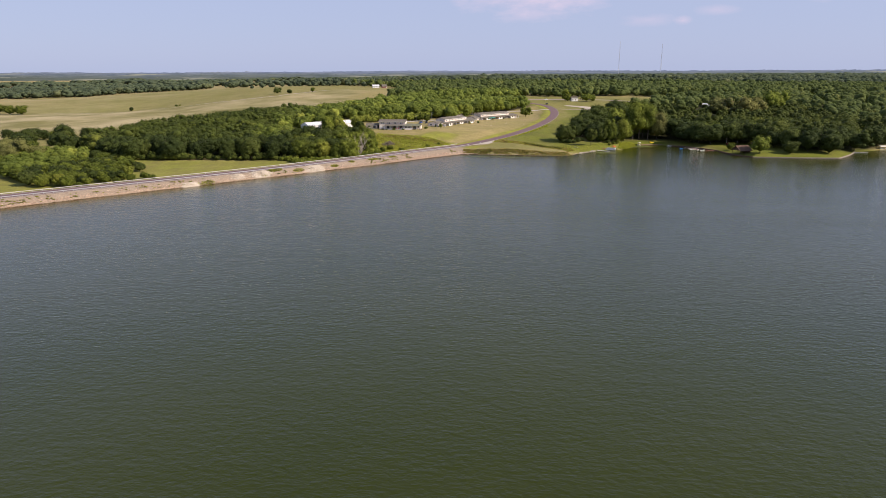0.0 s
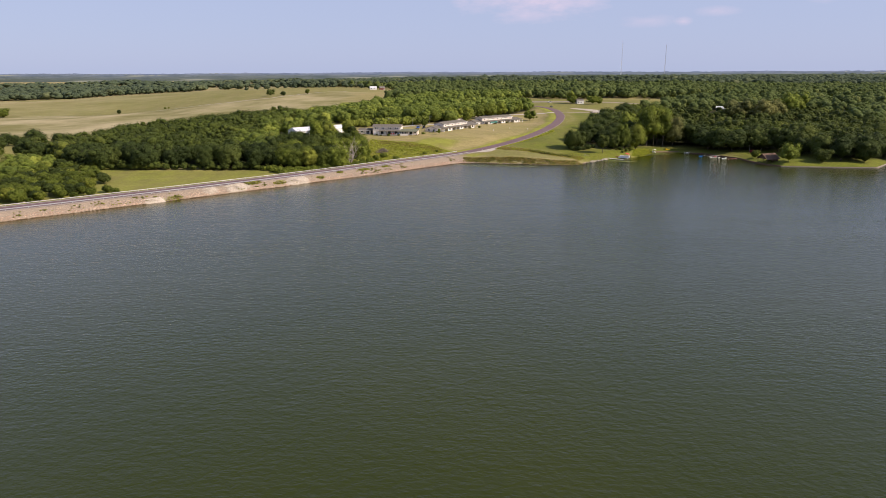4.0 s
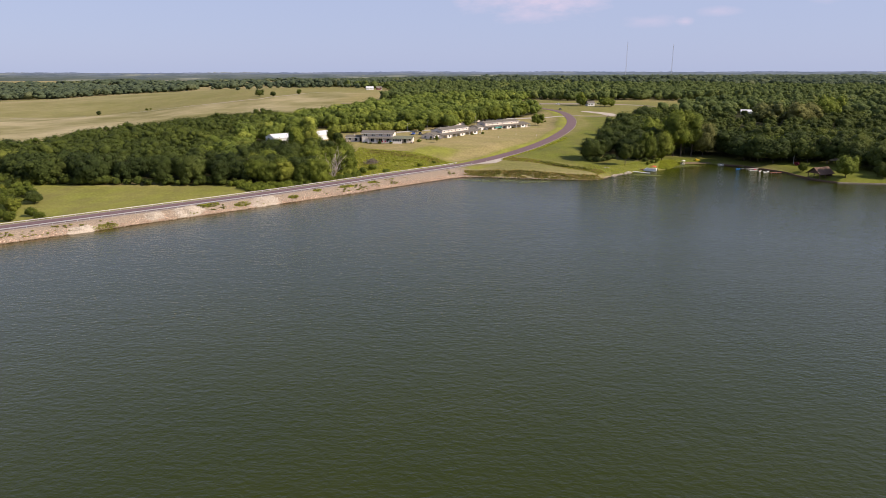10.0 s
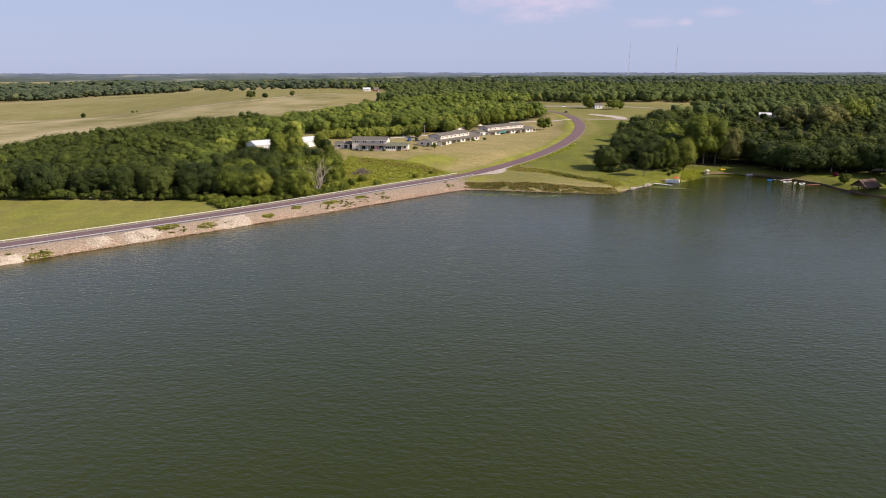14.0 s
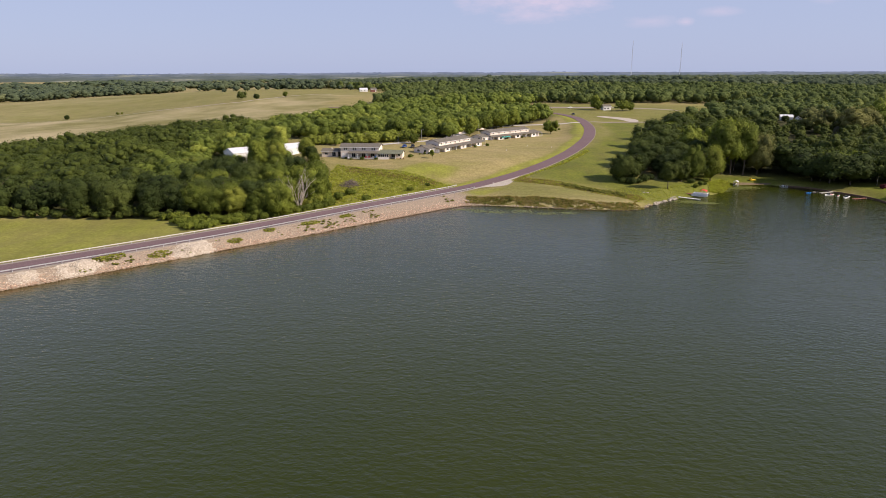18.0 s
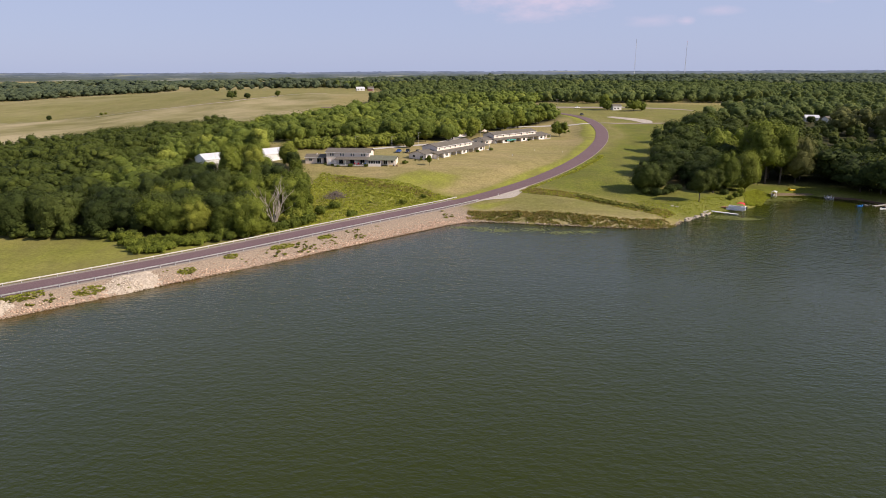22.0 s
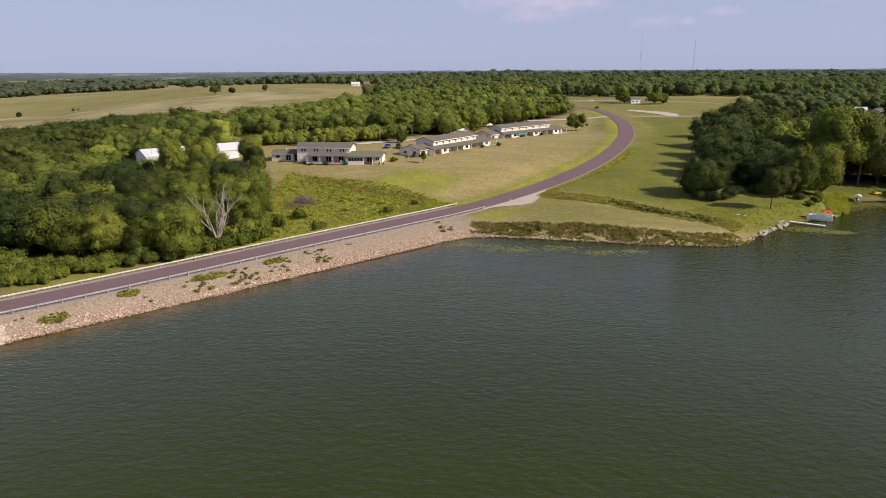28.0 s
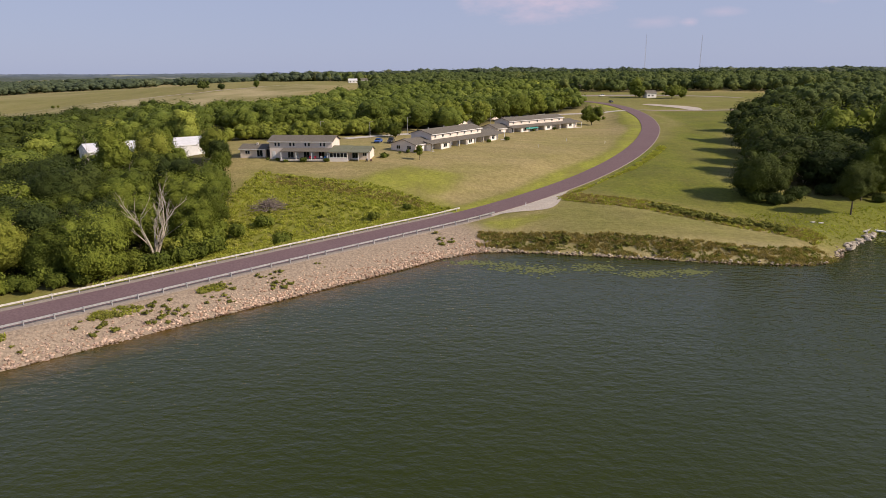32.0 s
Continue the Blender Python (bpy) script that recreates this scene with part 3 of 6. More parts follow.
me.attributes.new("stony", "FLOAT", "POINT").data.foreach_set("value", stony.astype(np.float32))
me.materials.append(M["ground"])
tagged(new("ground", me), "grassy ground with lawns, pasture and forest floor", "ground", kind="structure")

bm = bmesh.new()
cx, cy = 60.0, 150.0
ring = []
for a, b in zip(LAKE, LAKE[1:] + LAKE[:1]):
    ring.append(a)
# a hand's breadth of water under the banks
ring = np.array(ring)
tang = np.roll(ring, -1, 0) - np.roll(ring, 1, 0)
nrm = np.stack([tang[:, 1], -tang[:, 0]], 1) / np.linalg.norm(tang, axis=1)[:, None]
area = 0.5 * np.sum(ring[:, 0] * np.roll(ring[:, 1], -1) - np.roll(ring[:, 0], -1) * ring[:, 1])
ring = ring + nrm * (0.6 if area > 0 else -0.6)
face = bm.faces.new([bm.verts.new((px, py, 0.0)) for px, py in ring])
bmesh.ops.triangulate(bm, faces=[face])
bmesh.ops.recalc_face_normals(bm, faces=bm.faces)
if bm.faces[:][0].normal.z < 0:
    bmesh.ops.reverse_faces(bm, faces=bm.faces)
me = bpy.data.meshes.new("lake_water")
bm.to_mesh(me)
bm.free()
me.materials.append(M["water"])
tagged(new("lake_water", me), "dark green lake water with fine wind ripples", "lake", kind="structure")


def ribbon(name, pts, left, right, lift, mat, thick=0.0, follow=False):
    """A strip along a line between two offsets (left positive), laid on its heights."""
    p = np.array(pts, float)
    t = np.gradient(p[:, :2], axis=0)
    n = np.stack([-t[:, 1], t[:, 0]], 1) / np.linalg.norm(t, axis=1)[:, None]
    a, b = p[:, :2] + n * left, p[:, :2] + n * right
    za = ground_height(a[:, 0], a[:, 1]) + lift if follow else p[:, 2] + lift
    zb = ground_height(b[:, 0], b[:, 1]) + lift if follow else p[:, 2] + lift
    k = len(p)
    if thick:
        v = np.vstack([np.c_[a, za - thick], np.c_[a, za], np.c_[b, zb], np.c_[b, zb - thick]])
        cols = ((0, 1), (1, 2), (2, 3))
    else:
        v, cols = np.vstack([np.c_[a, za], np.c_[b, zb]]), ((0, 1),)
    f = [(c * k + i, e * k + i, e * k + i + 1, c * k + i + 1) for c, e in cols for i in range(k - 1)]
    me = to_mesh(name, v, f)
    me.materials.append(M[mat])
    return me


def densify(pts, step):
    p = np.array(pts, float)
    s = np.r_[0, np.cumsum(np.linalg.norm(np.diff(p[:, :2], axis=0), axis=1))]
    t = np.linspace(0, s[-1], max(2, int(s[-1] / step) + 1))
    return np.stack([np.interp(t, s, p[:, k]) for k in range(p.shape[1])], 1)


FINE = densify(ROAD, 2.0)
fine_end = int(np.argmin(np.hypot(FINE[:, 0] + 5, FINE[:, 1] - 452)))
road = tagged(new("road", ribbon("road", FINE, 3.75, -3.75, 0.05, "asphalt", 0.25)), "purple-grey asphalt two-lane road along the dam", "road", kind="structure")
part("shoulder", ribbon("shoulder", FINE[: fine_end + 3], 5.5, 3.75, 0.02, "shoulder", 0.2), None, road, "pale gravel shoulder")
part("edge_strip", ribbon("edge_strip", FINE[fine_end + 16:], -3.75, -4.0, 0.03, "shoulder", 0.2), None, road, "pale worn edge of the road")
part("shoulder", ribbon("shoulder", FINE[: fine_end + 5], -3.75, -5.6, 0.0, "shoulder", 0.2), None, road, "pale gravel shoulder")


def laid_patch(name, poly, lift, mat, label, category, step=3.0):
    """A flat patch of other ground laid on the land: a fine grid cut to an outline with worn edges."""
    poly = [tuple(q) for q in rounded([*poly, poly[0]], 2)[:-1]]
    bm = bmesh.new()
    xs, ys = [q[0] for q in poly], [q[1] for q in poly]
    f = bm.faces.new([bm.verts.new((q[0], q[1], 0)) for q in poly])
    for k, (lo, hi) in enumerate(((min(xs), max(xs)), (min(ys), max(ys)))):
        for c in np.arange(lo + step, hi, step):
            co, no = [0, 0, 0], [0, 0, 0]
            co[k], no[k] = c, 1
            bmesh.ops.bisect_plane(bm, geom=bm.verts[:] + bm.edges[:] + bm.faces[:], plane_co=co, plane_no=no)
    vs = np.array([v.co[:] for v in bm.verts])
    zs = ground_height(vs[:, 0], vs[:, 1])
    for v, z in zip(bm.verts, zs):
        v.co.z = z + lift
    bmesh.ops.triangulate(bm, faces=bm.faces[:])
    bmesh.ops.recalc_face_normals(bm, faces=bm.faces[:])
    me = bpy.data.meshes.new(name)
    bm.to_mesh(me)
    bm.free()
    me.materials.append(M[mat])
    return tagged(new(name, me), label, category, kind="structure")


track = densify([(-562, 904, 0), (-498, 945, 0), (-388, 904, 0), (-339, 919, 0), (-262, 940, 0), (-225, 1020, 0), (-179, 1062, 0)], 6.0)
tagged(new("field_track", ribbon("field_track", track, 1.6, -1.6, 0.25, "gravel", follow=True)), "pale worn track across the pasture", "track", kind="structure")
laid_patch("gravel_apron", [(1.0, 451.5), (8.2, 456.4), (15.8, 457.6), (19.5, 461.0), (23.0, 474.0), (25.5, 480.0), (22.5, 479.5), (12, 467.0), (4, 457.5)], 0.07, "gravel", "pale gravel apron beside the road", "gravel", 2.0)
drive = densify([(88, 692, 13), (70, 694, 13), (40, 690, 12.5), (10, 668, 12), (-6, 615, 12), (-16, 575, 12), (-48, 547, 12)], 3.0)
laid = ribbon("driveway", drive, 2.6, -2.6, 0.14, "concrete", follow=True)
tagged(new("driveway", laid), "pale concrete driveway behind the apartment blocks", "driveway", kind="structure")
side = densify([(94, 697, 13), (125, 703, 13), (160, 706, 14), (196, 742, 15), (215, 790, 15)], 3.0)
tagged(new("side_road", ribbon("side_road", side, 2.4, -2.4, 0.14, "shoulder", follow=True)), "grey side road across the grass", "road", kind="structure")
laid_patch("gravel_lot", [(116, 752), (140, 728), (136, 704), (128, 704), (126, 724), (108, 748)], 0.16, "gravel", "pale gravel parking strip", "parking", 4.0)
laid_patch("parking_lot", [(70, 842), (118, 826), (170, 824), (200, 800), (196, 816), (172, 838), (118, 840), (72, 858)], 0.16, "shoulder", "grey parking lot by the trees", "parking", 6.0)


# ---------------------------------------------------------------- trees
def ico(sub):
    bm = bmesh.new()
    bmesh.ops.create_icosphere(bm, subdivisions=sub, radius=1.0)
    v, f = np.array([q.co[:] for q in bm.verts]), np.array([[q.index for q in g.verts] for g in bm.faces])
    bm.free()
    return v, f


ICO = {k: ico(k) for k in (1, 2)}
ICO[0] = (np.array([(1, 0, 0), (-1, 0, 0), (0, 1, 0), (0, -1, 0), (0, 0, 1), (0, 0, -1)], float),
          np.array([(0, 2, 4), (2, 1, 4), (1, 3, 4), (3, 0, 4), (2, 0, 5), (1, 2, 5), (3, 1, 5), (0, 3, 5)]))


def crown(seed, h, w, clumps, leaves, leaf=0.5, core=1, low=0.22, core_size=0.86, lobe=0.40, loose=0.42):
    """A billowing broadleaf crown: rounded lobes set over a lopsided dome, each a dark core wrapped in small leaf sprays that lie along it.
    Returns vertices and triangles; the foot is at z = 0."""
    r = np.random.default_rng(seed)
    V, F, k = [], [], 0
    cv, cf = ICO[core]
    p2, p3, lop = r.uniform(0, 6.28), r.uniform(0, 6.28), r.uniform(0.08, 0.20)
    half, foot = w / 2, h * low
    mid = foot + (h - foot) * r.uniform(0.40, 0.50)
    rise, fall = h - mid, mid - foot
    bulk = ICO[1][0] * (1 + 0.10 * r.standard_normal((len(ICO[1][0]), 1))) * np.array([half * 0.66, half * 0.66, (rise + fall) * 0.36]) + (0, 0, mid)
    V.append(bulk)
    F.append(ICO[1][1])
    k += len(bulk)
    for c in range(clumps):
        up = 0.97 - 1.58 * (c + 0.5) / clumps
        a = c * 2.39996 + r.uniform(-0.35, 0.35)
        flat = (1 - up * up) ** 0.36
        out = np.array([math.cos(a) * flat, math.sin(a) * flat, up])
        size = half * lobe * r.uniform(0.58, 1.32) * (1.0 if up > -0.2 else 0.85)
        reach = 0.96 + lop * math.sin(2 * a + p2) + 0.7 * lop * math.sin(3 * a + p3 + 2.5 * up) + r.uniform(-0.24, 0.09)
        shell = np.array([half, half, rise if up > 0 else fall]) * reach
        cen = out * np.maximum(shell - size * np.array([0.9, 0.9, 0.8]), 0.1 * shell) + (0, 0, mid)
        bump = 1 + 0.13 * r.standard_normal(len(cv))
        flatten = np.array([size, size, size * r.uniform(0.78, 1.22)])
        V.append(cv * bump[:, None] * flatten * core_size + cen)
        F.append(cf + k)
        k += len(cv)
        if leaves:
            n = max(4, int(leaves * (size / (half * lobe)) ** 2))
            d = r.standard_normal((n, 3))
            d /= np.linalg.norm(d, axis=1)[:, None]
            d = d + 0.55 * out + (0, 0, 0.15)
            d /= np.linalg.norm(d, axis=1)[:, None]
            at = cen + d * flatten * (0.80 + 0.52 * r.uniform(0, 1, (n, 1)) ** 1.8)
            nrm = d + 0.40 * out + loose * r.standard_normal((n, 3))
            t1 = np.cross(nrm, r.standard_normal((n, 3)))
            t1 /= np.linalg.norm(t1, axis=1)[:, None]
            t2 = np.cross(nrm, t1)
            t2 /= np.linalg.norm(t2, axis=1)[:, None]
            s = leaf * r.uniform(0.62, 1.20, (n, 1))
            quad = np.stack([at - t1 * s, at - t2 * s * 0.7 + 0.1 * s * d, at + t1 * s, at + t2 * s * 0.7 + 0.1 * s * d], 1)
            V.append(quad.reshape(-1, 3))
            i = k + 4 * np.arange(n)[:, None]
            F.append(np.concatenate([i + [0, 1, 2], i + [0, 2, 3]]))
            k += 4 * n
    return np.vstack(V), np.vstack(F)


def trunk(seed, h, w, lean=0.03):
    r, b = random.Random(seed), Build()
    base = 0.015 * h + 0.05
    tip = (r.uniform(-lean, lean) * h, r.uniform(-lean, lean) * h)
    b.tube([(0, 0, -0.4), (0, 0, 0.3), (tip[0] * 0.4, tip[1] * 0.4, h * 0.35), (tip[0], tip[1], h * 0.82)], [base * 1.35, base, base * 0.75, base * 0.2], 7)
    for k in range(6):
        a, z = k * 2.4 + r.uniform(-0.4, 0.4), h * (0.25 + 0.08 * k)
        x, y = tip[0] * z / h, tip[1] * z / h
        ln = w * 0.36
        b.tube([(x, y, z), (x + math.cos(a) * ln * 0.5, y + math.sin(a) * ln * 0.5, z + ln * 0.35), (x + math.cos(a) * ln, y + math.sin(a) * ln, z + ln * 0.8)],
               [base * 0.5, base * 0.32, base * 0.1], 5)
    return b


TREE_KINDS = []
for k, (th, tw, low) in enumerate(((14, 12, 0.0), (16, 13, 0.05), (12, 12, -0.04), (17, 10.5, 0.24), (13, 14, 0.02), (15, 10, 0.0))):
    levels = []
    for count, leaf_size, core in ((400, 0.22, 1), (180, 0.28, 1), (76, 0.38, 1)):
        v, f = crown(20 + k, th, tw, 28, count, leaf_size, core, low, core_size=0.80, lobe=0.41, loose=0.36)
        tones = {}
        for tone in ("leaf", "leaf_dark", "leaf_light", "leaf_silver"):
            cm = tones["leaf"].copy() if tones else to_mesh("crown", v, f, True)
            cm.materials.clear()
            cm.materials.append(M[tone])
            tones[tone] = cm
        levels.append(tones)
    tm = trunk(40 + k, th, tw).mesh("trunk", True)
    tm.materials.append(M["bark"])
    TREE_KINDS.append((th, levels, tm))

TREE_LABELS = ("full green broadleaf tree at the edge of the wood", "tall green broadleaf tree with a lumpy crown", "low spreading green tree, leafy to the ground",
               "tall narrow green tree with a high crown", "wide round-topped green oak tree", "slim upright green tree among others")


def tree(x, y, height, kind, turn=0.0, label="", group="trees of the wood", wide=1.0, tone="leaf"):
    th, levels, tm = TREE_KINDS[kind]
    tones = levels[0 if y < 452 and -100 < x < -40 or y < 480 and 60 < x < 106 else 1 if y < 505 and -150 < x < 150 else 2]
    s = height / th
    t = thing("tree", pose(x, y, height_at(x, y) - 0.05, 0, 0, turn) @ Matrix.Diagonal((s * wide, s * wide, s, 1)), label or TREE_LABELS[kind], "tree", group)
    part("trunk", tm, None, t)
    part("crown", tones[tone], None, t)
    return t


def spots(poly, gap, seed, keep=None, jitter=0.38):
    """Places in a polygon on a shaken hexagonal grid."""
    r = np.random.default_rng(seed)
    p = np.array(poly)
    out = []
    for j, yy in enumerate(np.arange(p[:, 1].min(), p[:, 1].max(), gap * 0.87)):
        xx = np.arange(p[:, 0].min() + (j % 2) * gap / 2, p[:, 0].max(), gap)
        out.append(np.stack([xx, np.full_like(xx, yy)], 1))
    q = np.vstack(out)
    q = q + r.uniform(-jitter, jitter, q.shape) * gap
    ok = inside(q[:, 0], q[:, 1], poly)
    q = q[ok]
    return q if keep is None else q[keep(q[:, 0], q[:, 1])]


def stuff_trees(name, places, heights, kinds, label, mat, seed, wides=None):
    """Many trees joined into one mesh; each template is (vertices, triangles, its height)."""
    r = np.random.default_rng(seed)
    z = ground_height(places[:, 0], places[:, 1])
    V, F, T, k = [], [], [], 0
    gx_, gy_ = places[:, 0], places[:, 1]
    grove = 0.5 + 0.25 * (np.sin(gx_ * 0.043 + 1.8 * np.sin(gy_ * 0.021 + seed)) + np.sin(gy_ * 0.051 + 1.4 * np.sin(gx_ * 0.033)))
    tone = np.clip(0.62 * r.uniform(0, 1, len(places)) + 0.38 * grove + np.where(r.uniform(0, 1, len(places)) > 0.94, 0.35, 0), 0, 1)
    heights = np.asarray(heights) * (0.90 + 0.20 * grove[::-1]) if len(places) < 6000 and heights[0] > 3 else heights
    for n, (px, py) in enumerate(places):
        v, f, th = kinds[r.integers(len(kinds))]
        a, s = r.uniform(0, 6.283), heights[n] / th
        ws = s * (wides[n] if wides is not None else r.uniform(1.1, 1.42))
        c, d = math.cos(a) * ws, math.sin(a) * ws
        V.append(np.stack([v[:, 0] * c - v[:, 1] * d + px, v[:, 0] * d + v[:, 1] * c + py, v[:, 2] * s + z[n]], 1))
        F.append(f + k)
        T.append(np.full(len(v), tone[n], np.float32))
        k += len(v)
    me = to_mesh(name, np.vstack(V), np.vstack(F), True)
    me.attributes.new("tint", "FLOAT", "POINT").data.foreach_set("value", np.concatenate(T))
    me.materials.append(M[mat])
    return tagged(new(name, me), label, "woods", kind="stuff")


MID = [(*crown(60 + k, 14, w, 17, 70, 0.38, 1, -0.05, core_size=0.80, lobe=0.48), 14) for k, w in enumerate((13, 14.5, 12.5, 15, 12))]
FARTHEST = [(*crown(75 + k, 13, w, 5, 0, 1.4, 0, -0.08, core_size=1.0, lobe=0.62), 13) for k, w in enumerate((13, 15, 12))]
FAR = [(*crown(70 + k, 13, w, 6, 8, 1.0, 1, -0.08, core_size=0.9, lobe=0.55), 13) for k, w in enumerate((13, 15, 12))]


# ---------------------------------------------------------------- woods
MID2 = [(*crown(80 + k, 14, w, 14, 58, 0.40, 1, -0.04, core_size=0.84, lobe=0.52), 14) for k, w in enumerate((12, 13.5, 11))]
FAR2 = [(*crown(85 + k, 14, w, 8, 15, 0.66, 1, -0.08, core_size=0.85, lobe=0.58), 14) for k, w in enumerate((12, 13.5, 11))]
tr = random.Random(5)

low_edge = spots(WOOD_LOW, 10.0, 11)
low_edge = low_edge[~inside(low_edge[:, 0], low_edge[:, 1], [(-74, 420), (-52, 420), (-58, 441), (-72, 440)])]
low_edge = low_edge[~inside(low_edge[:, 0], low_edge[:, 1], [(-78, 478), (-50, 470), (-50, 500), (-84, 504)])]
front = (low_edge[:, 1] < 440) | ((low_edge[:, 0] > -118) & (low_edge[:, 1] < 490) & ~inside(low_edge[:, 0], low_edge[:, 1], [(-124, 486), (-82, 514), (-94, 545), (-134, 512)]))
for px, py in low_edge[front]:
    tree(px, py, tr.uniform(10.5, 14.5) * (1 - 0.42 * math.exp(-((px + 104) ** 2 + (py - 497) ** 2) / 900.0)), tr.choice((0, 1, 2, 4, 5)), tr.uniform(0, 360), wide=tr.uniform(0.9, 1.25), tone="leaf_dark" if px < -104 + tr.uniform(-18, 18) else tr.choice(("leaf", "leaf_dark", "leaf", "leaf_dark", "leaf_light")))
deep = low_edge[~front]
SHED_CLEAR = [(-124, 486), (-82, 514), (-94, 545), (-134, 512)]
deep = deep[~inside(deep[:, 0], deep[:, 1], SHED_CLEAR)]
near_shed = np.exp(-((deep[:, 0] + 104) ** 2 + (deep[:, 1] - 500) ** 2) / 1500.0)
hh = rng.uniform(10.5, 14.5, len(deep)) * (1 - 0.45 * near_shed)
west = deep[:, 0] + rng.uniform(-22, 22, len(deep)) < -138
stuff_trees("woodland_low", deep[~west], hh[~west], MID, "dense light green wood below the dam", "leaf_wood", 3)
stuff_trees("woodland_west", deep[west], hh[west], MID2, "dense dark green wood beyond the meadow", "leaf_west", 15)

hem = densify([(-276, 478, 0), (-260, 446, 0), (-240, 422, 0), (-216, 408.5, 0), (-190, 408.5, 0), (-150, 409.5, 0), (-108, 410, 0)], 2.6)[:, :2]
hem = hem + rng.uniform(-1.6, 1.6, hem.shape) + (0, 2.2)
stuff_trees("wood_hem", hem, rng.uniform(2.6, 5.4, len(hem)), MID2, "leafy green undergrowth along the meadow", "leaf_west", 16, np.full(len(hem), 1.35))

mid = spots(WOOD_MID, 12.0, 12)
nearer = mid[:, 1] < 680
stuff_trees("woodland_mid", mid[nearer], rng.uniform(8, 12.5, nearer.sum()), MID, "green wood behind the apartment blocks", "leaf_wood", 4)
stuff_trees("woodland_back", mid[~nearer], rng.uniform(9.5, 13, (~nearer).sum()), FAR2, "green wood rising behind the lawns", "leaf_wood", 5)

east = spots(WOOD_EAST, 13.0, 13)
ea = edge_in(east[:, 0], east[:, 1], WOOD_EAST)
front = (ea < 13) & (east[:, 1] < 640) & (east[:, 0] < 300) | ((east[:, 1] < 500) & (east[:, 0] < 210))
for px, py in east[front]:
    tree(px, py, tr.uniform(11.5, 16), tr.choice((0, 1, 2, 4, 4)), tr.uniform(0, 360), group="trees on the lake's east bank", wide=tr.uniform(1.1, 1.5), tone="leaf_dark" if px < 112 else tr.choice(("leaf_dark",) * 5 + ("leaf", "leaf_light")))
rest = east[~front]
rest = rest[((rest[:, 0] - 265) / 27) ** 2 + ((rest[:, 1] - 702) / 24) ** 2 > 1]
rest = rest[(rest[:, 1] < 640) | ((np.floor(rest[:, 0] * 7.3) + np.floor(rest[:, 1] * 3.1)) % 4 > 0)]
near_e = (rest[:, 1] < 700) & (rest[:, 0] < 330)
hh = rng.uniform(12, 17, near_e.sum())
hh *= 1 - 0.32 * smooth(500, 560, rest[near_e][:, 1])
hh[inside(rest[near_e][:, 0], rest[near_e][:, 1], [(165, 545), (200, 530), (300, 725), (240, 735)])] *= 0.7
stuff_trees("woodland_east", rest[near_e], hh, MID2, "dense dark green wood on the east bank", "leaf_oak", 6)
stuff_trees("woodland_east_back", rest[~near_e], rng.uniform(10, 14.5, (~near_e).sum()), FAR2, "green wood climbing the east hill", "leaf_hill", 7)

# far woods: belts and blocks between fields, thinning to the horizon
rows_far = []
dist = 905.0
while dist < 2750:
    lat = np.arange(-0.80 * dist, 0.80 * dist, max(9.5, 0.0105 * dist))
    rows_far.append(np.stack([lat + rng.uniform(-0.4, 0.4, len(lat)) * 0.0095 * dist, dist + rng.uniform(-0.5, 0.5, len(lat)) * 0.016 * dist], 1))
    dist *= 1.019
fp = np.vstack(rows_far)
px, py = fp[:, 0], fp[:, 1]
blend = np.sin(px * 0.0047 + 2.3 * np.sin(py * 0.0031)) + np.sin(py * 0.0061 + 1.9 * np.sin(px * 0.0027)) + 0.7 * np.sin(px * 0.013 + py * 0.009)
bias = np.clip((px + 0.12 * py) / (0.28 * py), 0.0, 1.6)
dd = np.hypot(px, py) * (1 + 0.05 * np.sin(px * 0.011) + 0.03 * np.sin(px * 0.031 + 1))
# west of the hill: hedgerows and belts of trees with fields between them
belts = np.maximum.reduce([1 - np.abs(dd - c) / w for c, w in ((1560, 70), (1880, 40), (2220, 70), (2600, 90))])
keep = np.where(bias < 0.5, (belts > 0) & (blend + 3 * belts > -1.0), blend + 0.9 * np.minimum(bias, 1) > -0.35) & ~inside(px, py, FIELD) & ~inside(px, py, WOOD_EAST) & ~inside(px, py, WOOD_MID)
keep |= inside(px, py, [(-330, 1320), (-200, 1250), (-150, 1196), (-60, 1190), (0, 1420), (-300, 1480)])
keep &= ~inside(px, py, [(60, 780), (80, 905), (180, 870), (260, 860), (240, 740), (90, 700)])
# the valley behind the hill and the shoulder beside the farm are wooded
keep |= inside(px, py, [(-1900, 1160), (-1200, 1190), (-860, 1270), (-740, 1300), (-670, 1380), (-560, 1490), (-640, 1640), (-900, 1620), (-1900, 1560)]) & (blend > -1.3)
keep |= inside(px, py, [(-104, 880), (-80, 870), (20, 960), (60, 1100), (60, 1400), (-60, 1400), (-96, 1250), (-96, 1150), (-100, 1000)])
keep &= ~(inside(px, py, [(-420, 890), (-114, 880), (-110, 1010), (-110, 1165), (-150, 1190), (-230, 1290), (-420, 1320)]))
keep &= ~(np.hypot(px + 148, py - 1160) < 26)
fp = fp[keep]
fd = np.hypot(fp[:, 0], fp[:, 1])
near_f = fd < 1300
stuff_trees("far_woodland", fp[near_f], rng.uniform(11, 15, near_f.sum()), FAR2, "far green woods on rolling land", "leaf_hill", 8)
